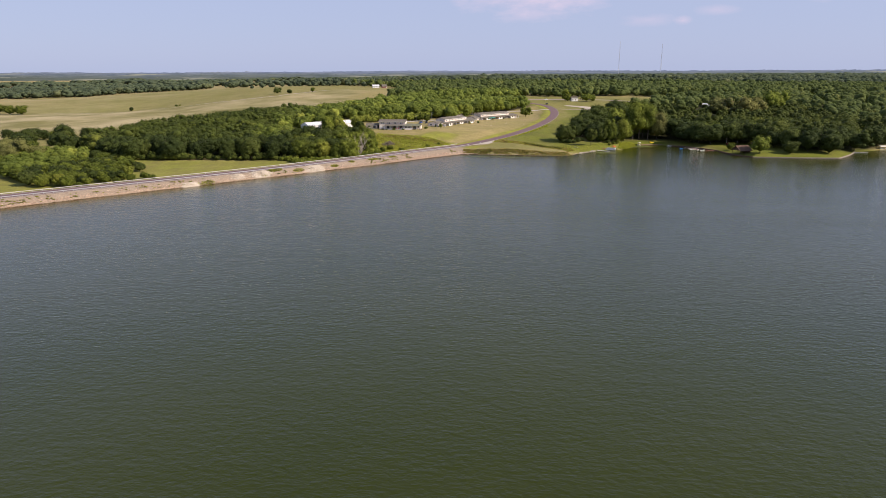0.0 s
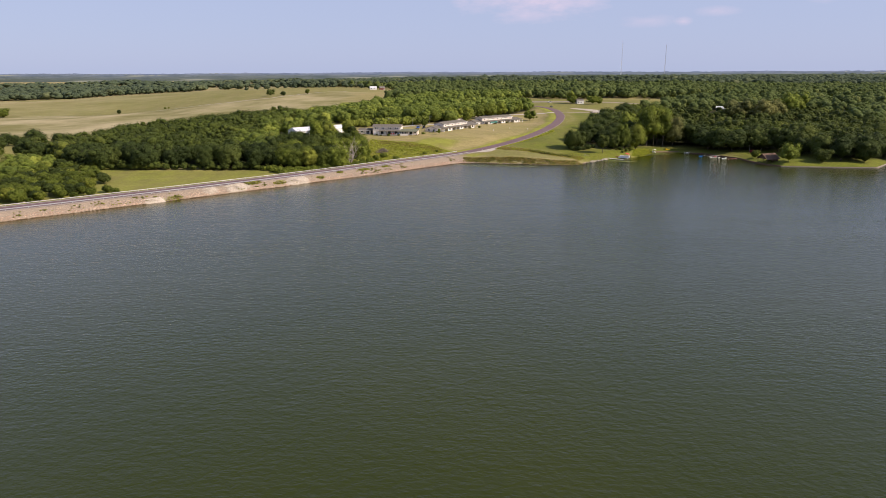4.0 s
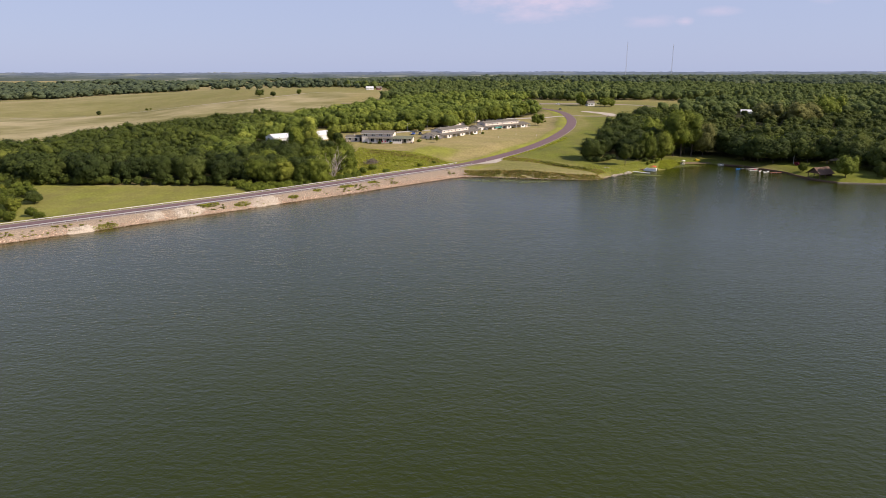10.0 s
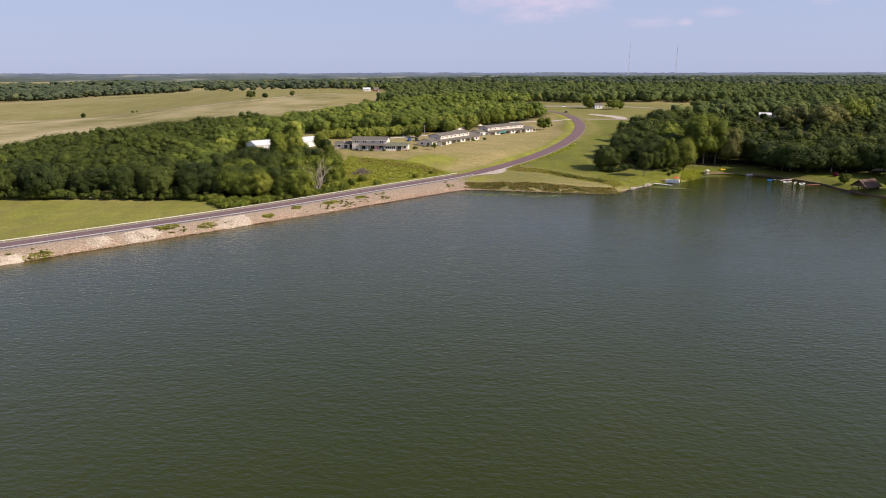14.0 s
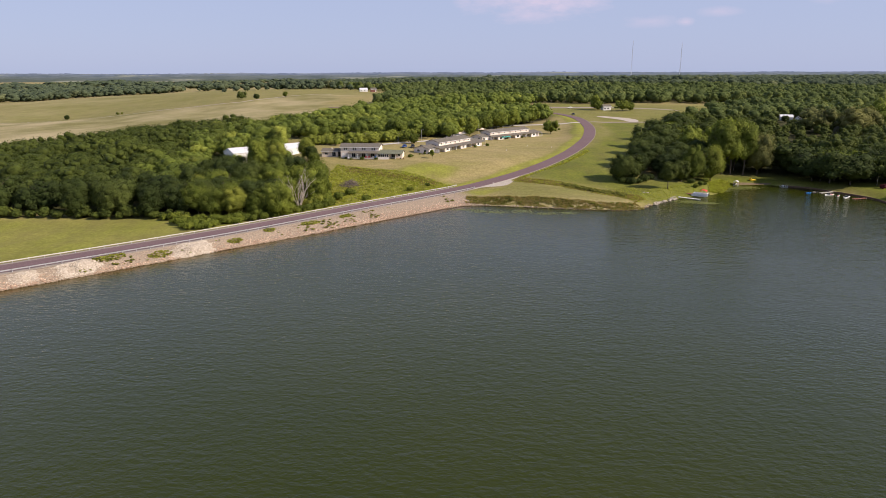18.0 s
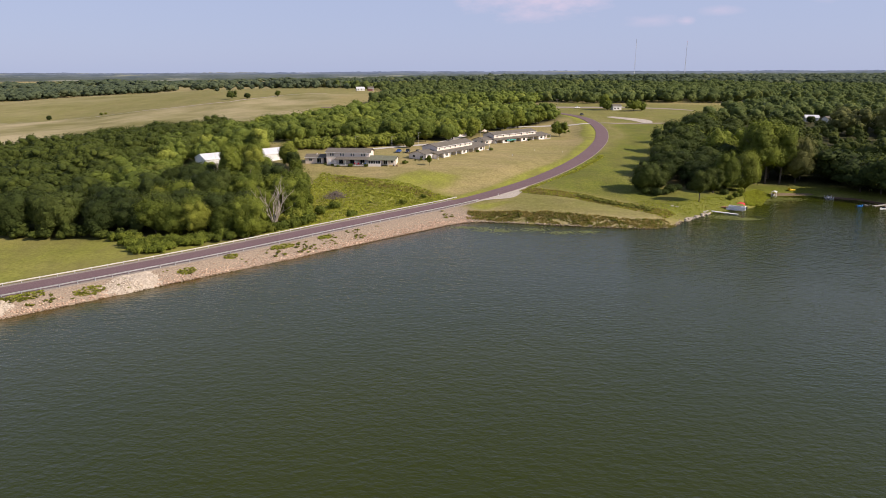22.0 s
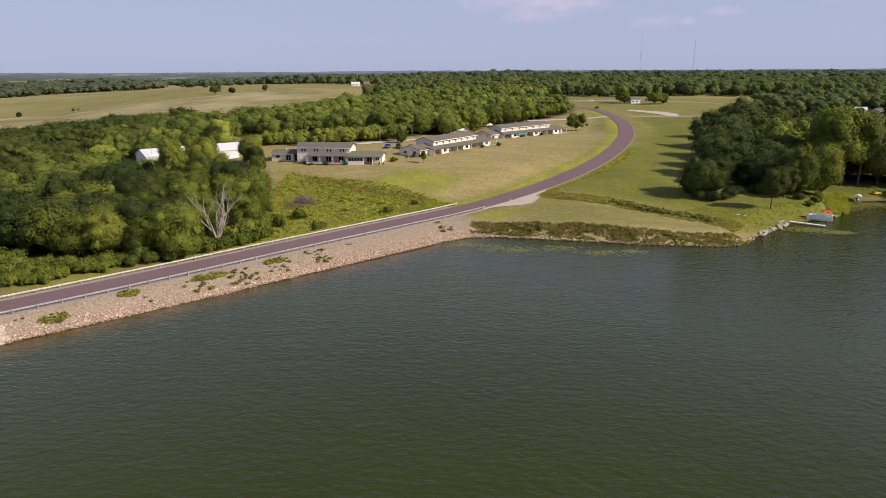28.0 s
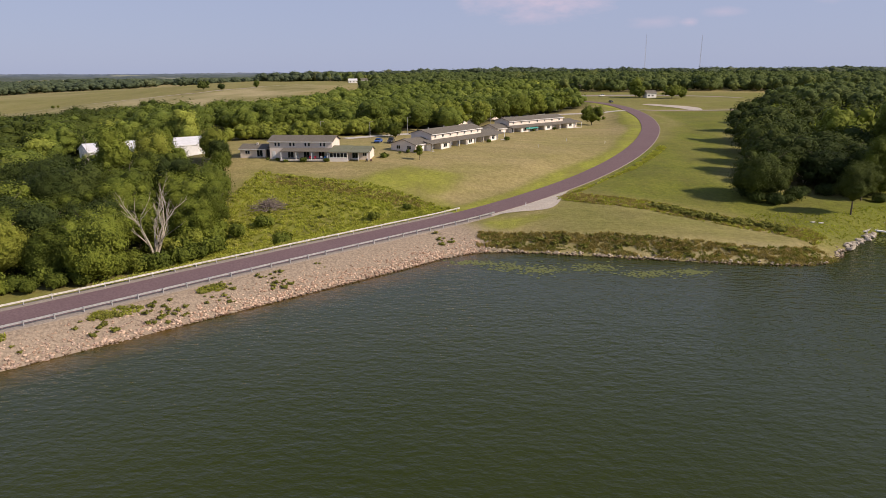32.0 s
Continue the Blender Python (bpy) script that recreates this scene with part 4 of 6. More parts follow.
# the outermost woods take the leaf colour with the most haze in it
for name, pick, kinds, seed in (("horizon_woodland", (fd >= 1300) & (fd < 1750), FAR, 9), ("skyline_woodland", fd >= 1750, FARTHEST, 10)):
    stuff_trees(name, fp[pick], rng.uniform(11, 16, pick.sum()), kinds, "green woods out to the horizon, haze painted into the leaves", "leaf_far_haze", seed, wides=np.maximum(1.25, 0.0115 * fd[pick] / 10.0))

# the last ridges: low uneven tree lines far behind everything, their haze painted as a blue glow
br = np.random.default_rng(51)
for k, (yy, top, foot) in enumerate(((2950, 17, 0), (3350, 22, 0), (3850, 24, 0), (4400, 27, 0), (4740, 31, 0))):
    xs = np.linspace(-4600, 4600, 900)
    zs = top + (xs / 4600) * 2.5 + 2 * np.sin(xs * 0.0016 + 2 * k) + 1.6 * np.sin(xs * 0.0051 + k) + 1.8 * np.abs(br.standard_normal(900)) + 1.2 * np.sin(xs * 0.021 + 3 * np.sin(xs * 0.004))
    m_ = len(xs)
    v = np.vstack([np.stack([xs, np.full(m_, yy), np.full(m_, -20.0)], 1), np.stack([xs, np.full(m_, yy), zs], 1), np.stack([xs, np.full(m_, yy + 120), zs - 5], 1)])
    f = [(a * m_ + i, a * m_ + i + 1, (a + 1) * m_ + i + 1, (a + 1) * m_ + i) for a in (0, 1) for i in range(m_ - 1)]
    mb, nt, p = material("far_ridge_haze", 1.0, 0.0, 0.0)
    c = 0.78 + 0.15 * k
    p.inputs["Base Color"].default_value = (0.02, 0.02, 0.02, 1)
    # emission carries the distance haze: paler and bluer from ridge to ridge
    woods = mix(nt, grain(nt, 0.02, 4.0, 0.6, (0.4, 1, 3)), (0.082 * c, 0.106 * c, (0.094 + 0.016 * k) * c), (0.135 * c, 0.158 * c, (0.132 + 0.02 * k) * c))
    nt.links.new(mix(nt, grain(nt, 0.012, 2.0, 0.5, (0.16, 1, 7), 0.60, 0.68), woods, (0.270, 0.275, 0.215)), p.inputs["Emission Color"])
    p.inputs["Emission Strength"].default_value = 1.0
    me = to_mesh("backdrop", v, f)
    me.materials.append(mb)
    tagged(new("backdrop", me), "glowing backdrop ridge in painted blue-green haze on the horizon", "distant ridge", kind="structure")


# ---------------------------------------------------------------- guardrails
def rail_line(offset, first, last):
    p = FINE[first:last]
    t = np.gradient(p[:, :2], axis=0)
    n = np.stack([-t[:, 1], t[:, 0]], 1) / np.linalg.norm(t, axis=1)[:, None]
    return np.c_[p[:, :2] + n * offset, p[:, 2]]


POST = Build().box(-0.08, -0.10, -0.5, 0.08, 0.10, 0.80, 0.015).mesh("post")
POST.materials.append(M["steel"])


def guardrail(offset, first, last, face, mat, label):
    """A W-beam on posts; face: +1 when the beam sits on the left of its posts."""
    line = rail_line(offset, first, last)
    g = thing("guardrail", pose(0, 0, 0), label, "guardrail", "guardrails of the dam road")
    prof = [(0.00, 0.46), (0.07, 0.50), (0.07, 0.56), (0.01, 0.61), (0.07, 0.66), (0.07, 0.72), (0.00, 0.76), (-0.03, 0.76), (-0.03, 0.46)]
    t = np.gradient(line[:, :2], axis=0)
    n = np.stack([-t[:, 1], t[:, 0]], 1) / np.linalg.norm(t, axis=1)[:, None]
    rings = [[(q[0] + m[0] * face * (0.14 + a), q[1] + m[1] * face * (0.14 + a), q[2] + z) for a, z in prof] for q, m in zip(line, n)]
    part("beam", Build().loft(rings), mat, g)
    # flared end piece
    e, d = line[-1], line[-1] - line[-3]
    d = d / np.linalg.norm(d[:2])
    yaw = math.degrees(math.atan2(d[1], d[0]))
    part("end_piece", Build().loft([[(x, face * 0.14 + y, z) for y, z in ((-0.05, 0.42), (0.10, 0.42), (0.10, 0.80), (-0.05, 0.80))] for x in (0, 0.5)]
                                   + [[(0.8, face * 0.02 + y, z) for y, z in ((-0.04, 0.46), (0.04, 0.46), (0.04, 0.76), (-0.04, 0.76))]]), mat, g, "", pose(*e, 0, 0, yaw))
    s = np.r_[0, np.cumsum(np.linalg.norm(np.diff(line[:, :2], axis=0), axis=1))]
    for d in np.arange(s[-1] - 0.3, 0, -3.81):
        q = [np.interp(d, s, line[:, k]) for k in range(3)]
        a = [np.interp(d + 0.5, s, line[:, k]) - np.interp(d - 0.5, s, line[:, k]) for k in range(2)]
        part("post", POST, None, g, "", pose(*q, 0, 0, math.degrees(math.atan2(a[1], a[0]))))
    return g


rail_first = int(np.argmin(np.hypot(FINE[:, 0] + 330, FINE[:, 1] - 140)))
far_last = int(np.argmin(np.hypot(FINE[:, 0] + 2.5, FINE[:, 1] - 456)))
near_last = int(np.argmin(np.hypot(FINE[:, 0] - 0.5, FINE[:, 1] - 456)))
guardrail(4.9, rail_first, far_last + 1, -1, "white_rail", "long weathered white steel guardrail with low posts")
guardrail(-4.9, rail_first, near_last + 1, 1, "steel", "long grey galvanised steel guardrail on posts")

# ---------------------------------------------------------------- rock facing of the dam
sr = np.random.default_rng(21)
SV, SF = ICO[1]
STONES = []
for k in range(7):
    v = SV * (1 + 0.20 * sr.standard_normal((len(SV), 1))) * np.array([1.0, 0.78, 0.55]) * 0.5
    STONES.append(v)


def stone_field(x, y, size):
    """Vertices and triangles of many stones, half sunk in the slope."""
    z = ground_height(x, y)
    V, F = [], []
    for n in range(len(x)):
        e = Euler((sr.uniform(-0.4, 0.4), sr.uniform(-0.4, 0.4), sr.uniform(0, 6.28))).to_matrix()
        V.append(STONES[n % 7] @ np.array(e).T * size[n] + (x[n], y[n], z[n] + size[n] * 0.12))
        F.append(SF + 12 * n)
    return np.vstack(V), np.vstack(F)


def island_stone(name, dark, light):
    """Rock whose tone differs from piece to piece in a joined heap; wet and dark along the waterline."""
    m, nt, p = material(name, 0.95, 0.0, 0.2)
    isl = nt.nodes.new("ShaderNodeNewGeometry").outputs["Random Per Island"]
    f = grain(nt, 2.5)
    c = mix(nt, isl, dark, light)
    c = mix(nt, f, c, mix(nt, 0.4, c, dark))
    tc, sp, wet = nt.nodes.new("ShaderNodeTexCoord"), nt.nodes.new("ShaderNodeSeparateXYZ"), nt.nodes.new("ShaderNodeMapRange")
    nt.links.new(tc.outputs["Object"], sp.inputs[0])
    nt.links.new(sp.outputs["Z"], wet.inputs["Value"])
    wet.inputs["From Min"].default_value, wet.inputs["From Max"].default_value = 0.34, 0.10
    nt.links.new(mix(nt, wet.outputs[0], c, (0.075, 0.050, 0.030)), p.inputs["Base Color"])
    relief(nt, p, f, 0.5, 0.05)
    return m


M["riprap"] = island_stone("riprap", (0.300, 0.190, 0.130), (0.720, 0.545, 0.410))
M["riprap_pale"] = island_stone("riprap_pale", (0.360, 0.300, 0.230), (0.640, 0.560, 0.460))
M["bank_stone"] = island_stone("bank_stone", (0.200, 0.160, 0.110), (0.560, 0.460, 0.350))

fine_shore = densify([(*q, 0) for q in DAM_SHORE[1:] + BANK_SHORE[:2]], 0.5)
n_st = 30000
pick = sr.integers(0, len(fine_shore), n_st)
tang = np.gradient(fine_shore[:, :2], axis=0)
inl = np.stack([-tang[:, 1], tang[:, 0]], 1) / np.linalg.norm(tang, axis=1)[:, None]
deep_in = sr.uniform(0, 1, n_st) ** 1.25 * 11.5 - 0.5
sx, sy = (fine_shore[pick, :2] + inl[pick] * deep_in[:, None] + sr.uniform(-0.4, 0.4, (n_st, 2))).T
rd, rp, rs = line_distance(sx, sy, ROAD)
sd = edge_in(sx, sy, LAKE)
up = np.where(rd > 5.7, np.maximum(-sd, 0) / np.maximum(-sd + rd - 5.6, 0.1), 1)      # 0 at the water, 1 at the crest
ok = (rd > 6.2) & (sd < 0.7) & (up < 0.80 + 0.1 * np.sin(sx * 0.4)) & (sr.uniform(0, 1, n_st) > np.minimum(up * 1.28, 0.90) - 0.04 * np.sin(sx * 0.21 + sy * 0.1)) & (sx > -260)
sx, sy, up = sx[ok], sy[ok], up[ok]
size = sr.uniform(0.24, 0.62, len(sx)) * (1.2 - 0.75 * up)
heap = np.zeros(len(sx), bool)
for hx, hy, hr in ((-80.6, 358.1, 5.2), (-104.3, 338.0, 6.0), (-130.4, 309.7, 4.6)):
    # heaps of fresh pale limestone, long along the slope
    ax, ay = (sx - hx) * 0.72 + (sy - hy) * 0.69, -(sx - hx) * 0.69 + (sy - hy) * 0.72
    heap |= (ax / hr) ** 2 + (ay / 2.6) ** 2 < sr.uniform(0.6, 1.2, len(sx))
near_s = (sx > -62) & (sx < -44) & ~heap & (up < 0.55)
near_i = np.flatnonzero(near_s)[:300]
part_stone = np.zeros(len(sx), bool)
part_stone[near_i] = True
riprap = thing("riprap", pose(-60, 385, 0.0), "pinkish tan broken-rock facing along the dam", "riprap", kind="structure")
for tag, mat, sel in (("rubble", "riprap", ~heap & ~part_stone), ("pale_rubble", "riprap_pale", heap)):
    v, f = stone_field(sx[sel], sy[sel], size[sel])
    me = to_mesh(tag, v - (-60, 385, 0), f)
    me.materials.append(M[mat])
    tagged(part(tag, me, None, riprap, "heaps of fresh pale limestone" if heap is sel else ""), kind="stuff")
# tipped heaps of fresh limestone: a lumpy mound each, strewn with chips
HEAPS = ((-81.3, 359.6, 7.0, 2.9), (-104.2, 339.6, 6.0, 2.8), (-130.0, 312.0, 5.5, 2.6), (-113.5, 330.5, 3.5, 2.0))
for hx, hy, ha, hb in HEAPS:
    uu, ww = np.meshgrid(np.linspace(-1, 1, 29), np.linspace(-1, 1, 15))
    uu, ww = uu.ravel(), ww.ravel()
    mx, my = hx + 0.72 * uu * ha - 0.69 * ww * hb, hy + 0.69 * uu * ha + 0.72 * ww * hb
    rr = np.sqrt(uu**2 + ww**2) * (1 + 0.12 * np.sin(7 * uu + hx) + 0.1 * np.sin(9 * ww + hy))
    mz = ground_height(mx, my) + 0.95 * np.maximum(1 - rr, -0.4) * (1 + 0.3 * np.sin(5 * uu + 2 * ww)) + 0.05 * sr.standard_normal(len(uu))
    g = np.arange(29 * 15).reshape(15, 29)
    q = np.stack([g[:-1, :-1], g[:-1, 1:], g[1:, 1:], g[1:, :-1]], -1).reshape(-1, 4)
    me = to_mesh("limestone_heap", np.stack([mx, my, mz], 1) - (-60, 385, 0), q)
    me.materials.append(M["limestone"])
    part("limestone_heap", me, None, riprap, "tipped heap of fresh pale limestone")
    cu, cw = sr.normal(0, 0.5, 520), sr.normal(0, 0.5, 520)
    cx_, cy_ = hx + 0.72 * cu * ha - 0.69 * cw * hb, hy + 0.69 * cu * ha + 0.72 * cw * hb
    ok = (line_distance(cx_, cy_, ROAD)[0] > 6.2) & (edge_in(cx_, cy_, LAKE) < -0.2)
    lift = 0.8 * np.maximum(1 - np.hypot(cu, cw), 0)[ok]
    v, f = stone_field(cx_[ok], cy_[ok], sr.uniform(0.2, 0.55, ok.sum()))
    v[:, 2] += np.repeat(lift, 12)
    me = to_mesh("limestone_chips", v - (-60, 385, 0), f)
    me.materials.append(M["riprap_pale"])
    tagged(part("limestone_chips", me, None, riprap, "fresh pale limestone chips"), kind="stuff")
STONE_ME = []
for v in STONES:
    me = to_mesh("stone", v, SF)
    me.materials.append(M["stone"])
    STONE_ME.append(me)
zz = ground_height(sx[near_i], sy[near_i])
for k, n in enumerate(near_i):
    e = pose(sx[n] + 60, sy[n] - 385, zz[k] + size[n] * 0.12, sr.uniform(-22, 22), sr.uniform(-22, 22), sr.uniform(0, 360))
    part("stone", STONE_ME[k % 7], None, riprap, "", e @ Matrix.Scale(float(size[n]), 4))

# stones along the foot of the grassy bank
bank_line = densify([(*q, 0) for q in BANK_SHORE[1:7]], 0.4)
bn = 620
pick = sr.integers(0, len(bank_line), bn)
off = sr.normal(0, 0.55, (bn, 2))
bx, by = bank_line[pick, 0] + off[:, 0], bank_line[pick, 1] + off[:, 1] + 0.35
v, f = stone_field(bx, by, sr.uniform(0.3, 0.95, bn))
me = to_mesh("bank_stones", v, f)
me.materials.append(M["bank_stone"])
tagged(new("bank_stones", me), "tan stones along the foot of the grassy bank", "stones", kind="stuff")
for k in range(34):
    t = k / 33
    x, y = 75.5 + 13 * t + sr.uniform(-0.7, 0.7), 436.6 + 13 * t + sr.uniform(-0.7, 1.0)
    s = sr.uniform(1.0, 1.9)
    me = STONE_ME[k % 7].copy()
    me.materials.clear()
    me.materials.append(M["limestone"])
    b = part("boulder", me, None, None, "", pose(x, y, max(height_at(x, y), 0) + 0.2, sr.uniform(-25, 25), sr.uniform(-25, 25), sr.uniform(0, 360)) @ Matrix.Scale(float(s), 4))
    tagged(b, "pale limestone boulder edging the shore by the dock", "boulder", "boulders by the dock")


# ---------------------------------------------------------------- grasses, weeds, reeds
def tuft(seed, blades, spread, lean=0.35):
    r = np.random.default_rng(seed)
    V, F = [], []
    for k in range(blades):
        a, q = r.uniform(0, 6.28), r.uniform(0, spread)
        x, y, h, w = math.cos(a) * q, math.sin(a) * q, r.uniform(0.55, 1.0), r.uniform(0.04, 0.09)
        dx, dy = r.normal(0, lean, 2) * h
        b = r.uniform(0, 3.14)
        cx, cy = math.cos(b) * w, math.sin(b) * w
        V += [(x - cx, y - cy, 0), (x + cx, y + cy, 0), (x + dx * 0.4 + cx, y + dy * 0.4 + cy, h * 0.6), (x + dx, y + dy, h)]
        F += [(4 * k, 4 * k + 1, 4 * k + 2), (4 * k, 4 * k + 2, 4 * k + 3)]
    return np.array(V), np.array(F), 1.0


TUFTS = [tuft(k, 16, 0.5) for k in range(4)]
WEED = [(*crown(90 + k, 1.0, 1.5, 5, 16, 0.15, 1, 0.0, lobe=0.5), 1.0) for k in range(3)]


def meadow_of(name, poly, count, low, high, kinds, mat, label, seed, keep=None):
    r = np.random.default_rng(seed)
    p = np.array(poly)
    q = r.uniform(p.min(0), p.max(0), (min(count * 60, 60000), 2))
    q = q[inside(q[:, 0], q[:, 1], poly)]
    if keep is not None:
        q = q[keep(q[:, 0], q[:, 1])]
    q = q[:count]
    if len(q):
        ob = stuff_trees(name, q, r.uniform(low, high, len(q)), kinds, label, mat, seed, r.uniform(1.3, 2.0, len(q)) if kinds is WEED else None)
        ob["category"] = "grass"



def strip(line, half):
    p = np.array(line, float)
    t = np.gradient(p, axis=0)
    n = np.stack([-t[:, 1], t[:, 0]], 1) / np.linalg.norm(t, axis=1)[:, None] * half
    return [tuple(q) for q in np.vstack([p + n, (p - n)[::-1]])]


off_road = lambda x, y: line_distance(x, y, ROAD)[0] > 6.5
meadow_of("weeds", WEEDS, 90, 0.3, 0.9, WEED, "reed", "tall green weeds below the dam road", 31, off_road)
meadow_of("weed_grass", WEEDS, 4600, 0.3, 0.8, TUFTS, "reed", "rough tall green grass below the dam road", 32, off_road)
patchy = lambda x, y: np.sin(x * 0.9 + 2 * np.sin(y * 0.7)) + np.sin(x * 0.31 + y * 0.5) > -0.9
ragged = lambda x, y: np.sin(x * 0.55 + 1.5 * np.sin(y * 0.9)) + np.sin(x * 0.23 + y * 1.1) > -0.8
BANK_STRIP = [(0, 439), (8, 438), (20, 436), (32, 433.5), (42, 431), (54, 428.5), (64, 428.5), (69, 431)]
meadow_of("bank_weeds", strip(BANK_STRIP, 2.4), 70, 0.3, 0.8, WEED, "weed", "green weeds along the bank", 33, patchy)
meadow_of("bank_grass", strip(BANK_STRIP, 3.2), 1800, 0.25, 0.75, TUFTS, "dry_reed", "tall reddish dry grass along the bank", 34, ragged)
meadow_of("bank_green", strip(BANK_STRIP, 3.0), 1300, 0.2, 0.65, TUFTS, "weed", "tall green grass along the bank", 41, patchy)
DITCH = [(22, 471), (30, 466.5), (42, 461.5), (48, 456.5), (58, 449.5), (66, 443), (71, 438)]
meadow_of("ditch_grass", strip(DITCH, 4.2), 1200, 0.2, 0.75, TUFTS, "dry_reed", "tall brownish grass along a shallow ditch", 35, lambda x, y: off_road(x, y) & ragged(x, y))
meadow_of("ditch_green", strip(DITCH, 4.4), 900, 0.2, 0.7, TUFTS, "reed", "tall olive green grass along a shallow ditch", 45, off_road)
meadow_of("ditch_weeds", strip(DITCH[2:6], 2.0), 90, 0.5, 1.3, WEED, "weed", "dark green weeds along a shallow ditch", 36, off_road)
meadow_of("cattails", [(107, 462), (113, 464), (121, 478), (127, 484), (121, 488), (112, 478)], 900, 0.7, 1.35, TUFTS, "reed", "bright green cattails standing in the cove", 37)
meadow_of("shore_grass", [(60, 456), (67, 442), (72, 437), (84, 446), (98, 455), (106, 466), (94, 464), (82, 456), (70, 460)], 900, 0.14, 0.42, TUFTS, "reed", "rough green grass above the shore rocks", 47, off_road)
meadow_of("rough_grass", strip([(24.7, 476), (35, 491), (46, 504.5), (56, 522), (67, 545)], 2.4), 620, 0.3, 0.75, TUFTS, "reed", "rough grass along the road ditch", 38, lambda x, y: off_road(x, y) & patchy(x, y))
meadow_of("dam_weeds", strip(rail_line(-8.9, rail_first, near_last - 6)[::4, :2], 2.6), 1000, 0.16, 0.55, WEED, "weed",
          "scattered green weeds on the rock slope", 39, lambda x, y: (line_distance(x, y, ROAD)[0] > 6.6) & (np.sin(x * 0.41 + 0.5 * y) + np.sin(x * 0.13 + 1) > 0.35 - 0.9 * smooth(-100, -150, x)) & (edge_in(x, y, LAKE) < -1.2))
for k, (x, y, a, b) in enumerate(((-99.3, 346.3, 4.5, 1.5), (-88.5, 353.5, 3.5, 1.2), (-72, 369.5, 2.6, 1.0), (-53, 391, 4.0, 1.0), (-125, 317.5, 4.5, 1.4), (-64, 380, 2.0, 0.9), (-43, 402, 2.5, 0.9))):
    oval = [(x + 0.72 * a * math.cos(q) - 0.69 * b * math.sin(q), y + 0.69 * a * math.cos(q) + 0.72 * b * math.sin(q)) for q in np.linspace(0, 6.0, 14)]
    meadow_of("weed_patch", oval, int(9 * a), 0.16, 0.42, WEED, "weed", "patch of light green weeds on the rock slope", 60 + k)
    meadow_of("weed_grass_patch", oval, int(32 * a), 0.25, 0.5, TUFTS, "reed", "tufts of light green grass on the rock slope", 70 + k)
meadow_of("dam_toe_grass", strip([(-62, 402), (-45, 421), (-20, 448), (-8, 460)], 2.5), 900, 0.3, 0.8, TUFTS, "reed", "rough green grass beside the guardrail", 40, lambda x, y: line_distance(x, y, ROAD)[0] > 5.9)
meadow_of("rusty_weeds", strip([(-56, 484), (-43, 477), (-30, 469), (-20, 465), (-12, 463)], 2.6), 450, 0.3, 0.8, TUFTS, "dry_reed", "rusty brown weeds along the edge of the lawn", 46, off_road)
# floating leaves off the bank and in the cove
V, F = [], []
lr = np.random.default_rng(44)
HEXA = np.array([(math.cos(a), math.sin(a), 0) for a in np.linspace(0, 2 * math.pi, 7)[:-1]])
clusters = [(-1, 426, 4, 1.5), (6, 423, 4, 3), (12, 422, 4, 3), (22, 423, 5, 2.5), (31, 419.5, 4, 2), (39, 420.5, 3, 1.5), (92, 444, 5, 2.5), (98, 441, 4, 1.5), (116, 472, 6, 4), (124, 477, 7, 4), (130, 479, 5, 3)]
k = 0
for cx, cy, sx_, sy_ in clusters:
    for _ in range(150 if cy < 430 else 420):
        x, y, s = lr.normal(cx, sx_ * 0.6), lr.normal(cy, sy_ * 0.6), lr.uniform(0.10, 0.42)
        V.append(HEXA * s + (x, y, 0.012 + lr.uniform(0, 0.01)))
        F += [(k, k + 1, k + 2), (k, k + 2, k + 3), (k, k + 3, k + 4), (k, k + 4, k + 5)]
        k += 6
V = np.vstack(V)
me = to_mesh("lily_pads", V, F)
me.materials.append(M["lily"])
tagged(new("lily_pads", me), "yellow-green floating leaves on the water", "lily pads", kind="stuff")


# ---------------------------------------------------------------- houses
WIN = {}


def window(parent, at, w, h, bars=1, frame_mat="white_paint"):
    """A window on a wall: frame round a dark pane; local x along the wall, -y outwards."""
    key = (w, h, bars, frame_mat)
    if key not in WIN:
        b, t = Build(), 0.07
        b.box(-w / 2 - t, -0.06, -t, -w / 2, 0.02, h + t).box(w / 2, -0.06, -t, w / 2 + t, 0.02, h + t)
        b.box(-w / 2, -0.06, h, w / 2, 0.02, h + t).box(-w / 2 - t, -0.09, -t - 0.04, w / 2 + t, 0.02, -t)
        b.box(-w / 2, -0.06, -t, w / 2, 0.02, 0)
        for k in range(1, bars + 1):
            x = -w / 2 + w * k / (bars + 1)
            b.box(x - 0.03, -0.05, 0, x + 0.03, 0.0, h)
        f = b.mesh("window")
        f.materials.append(M[frame_mat])
        g = Build().box(-w / 2, -0.025, 0, w / 2, -0.004, h).mesh("pane")
        g.materials.append(M["glass"])
        WIN[key] = (f, g)
    f, g = WIN[key]
    o = part("window", f, None, parent, "", at)
    part("pane", g, None, o)
    return o


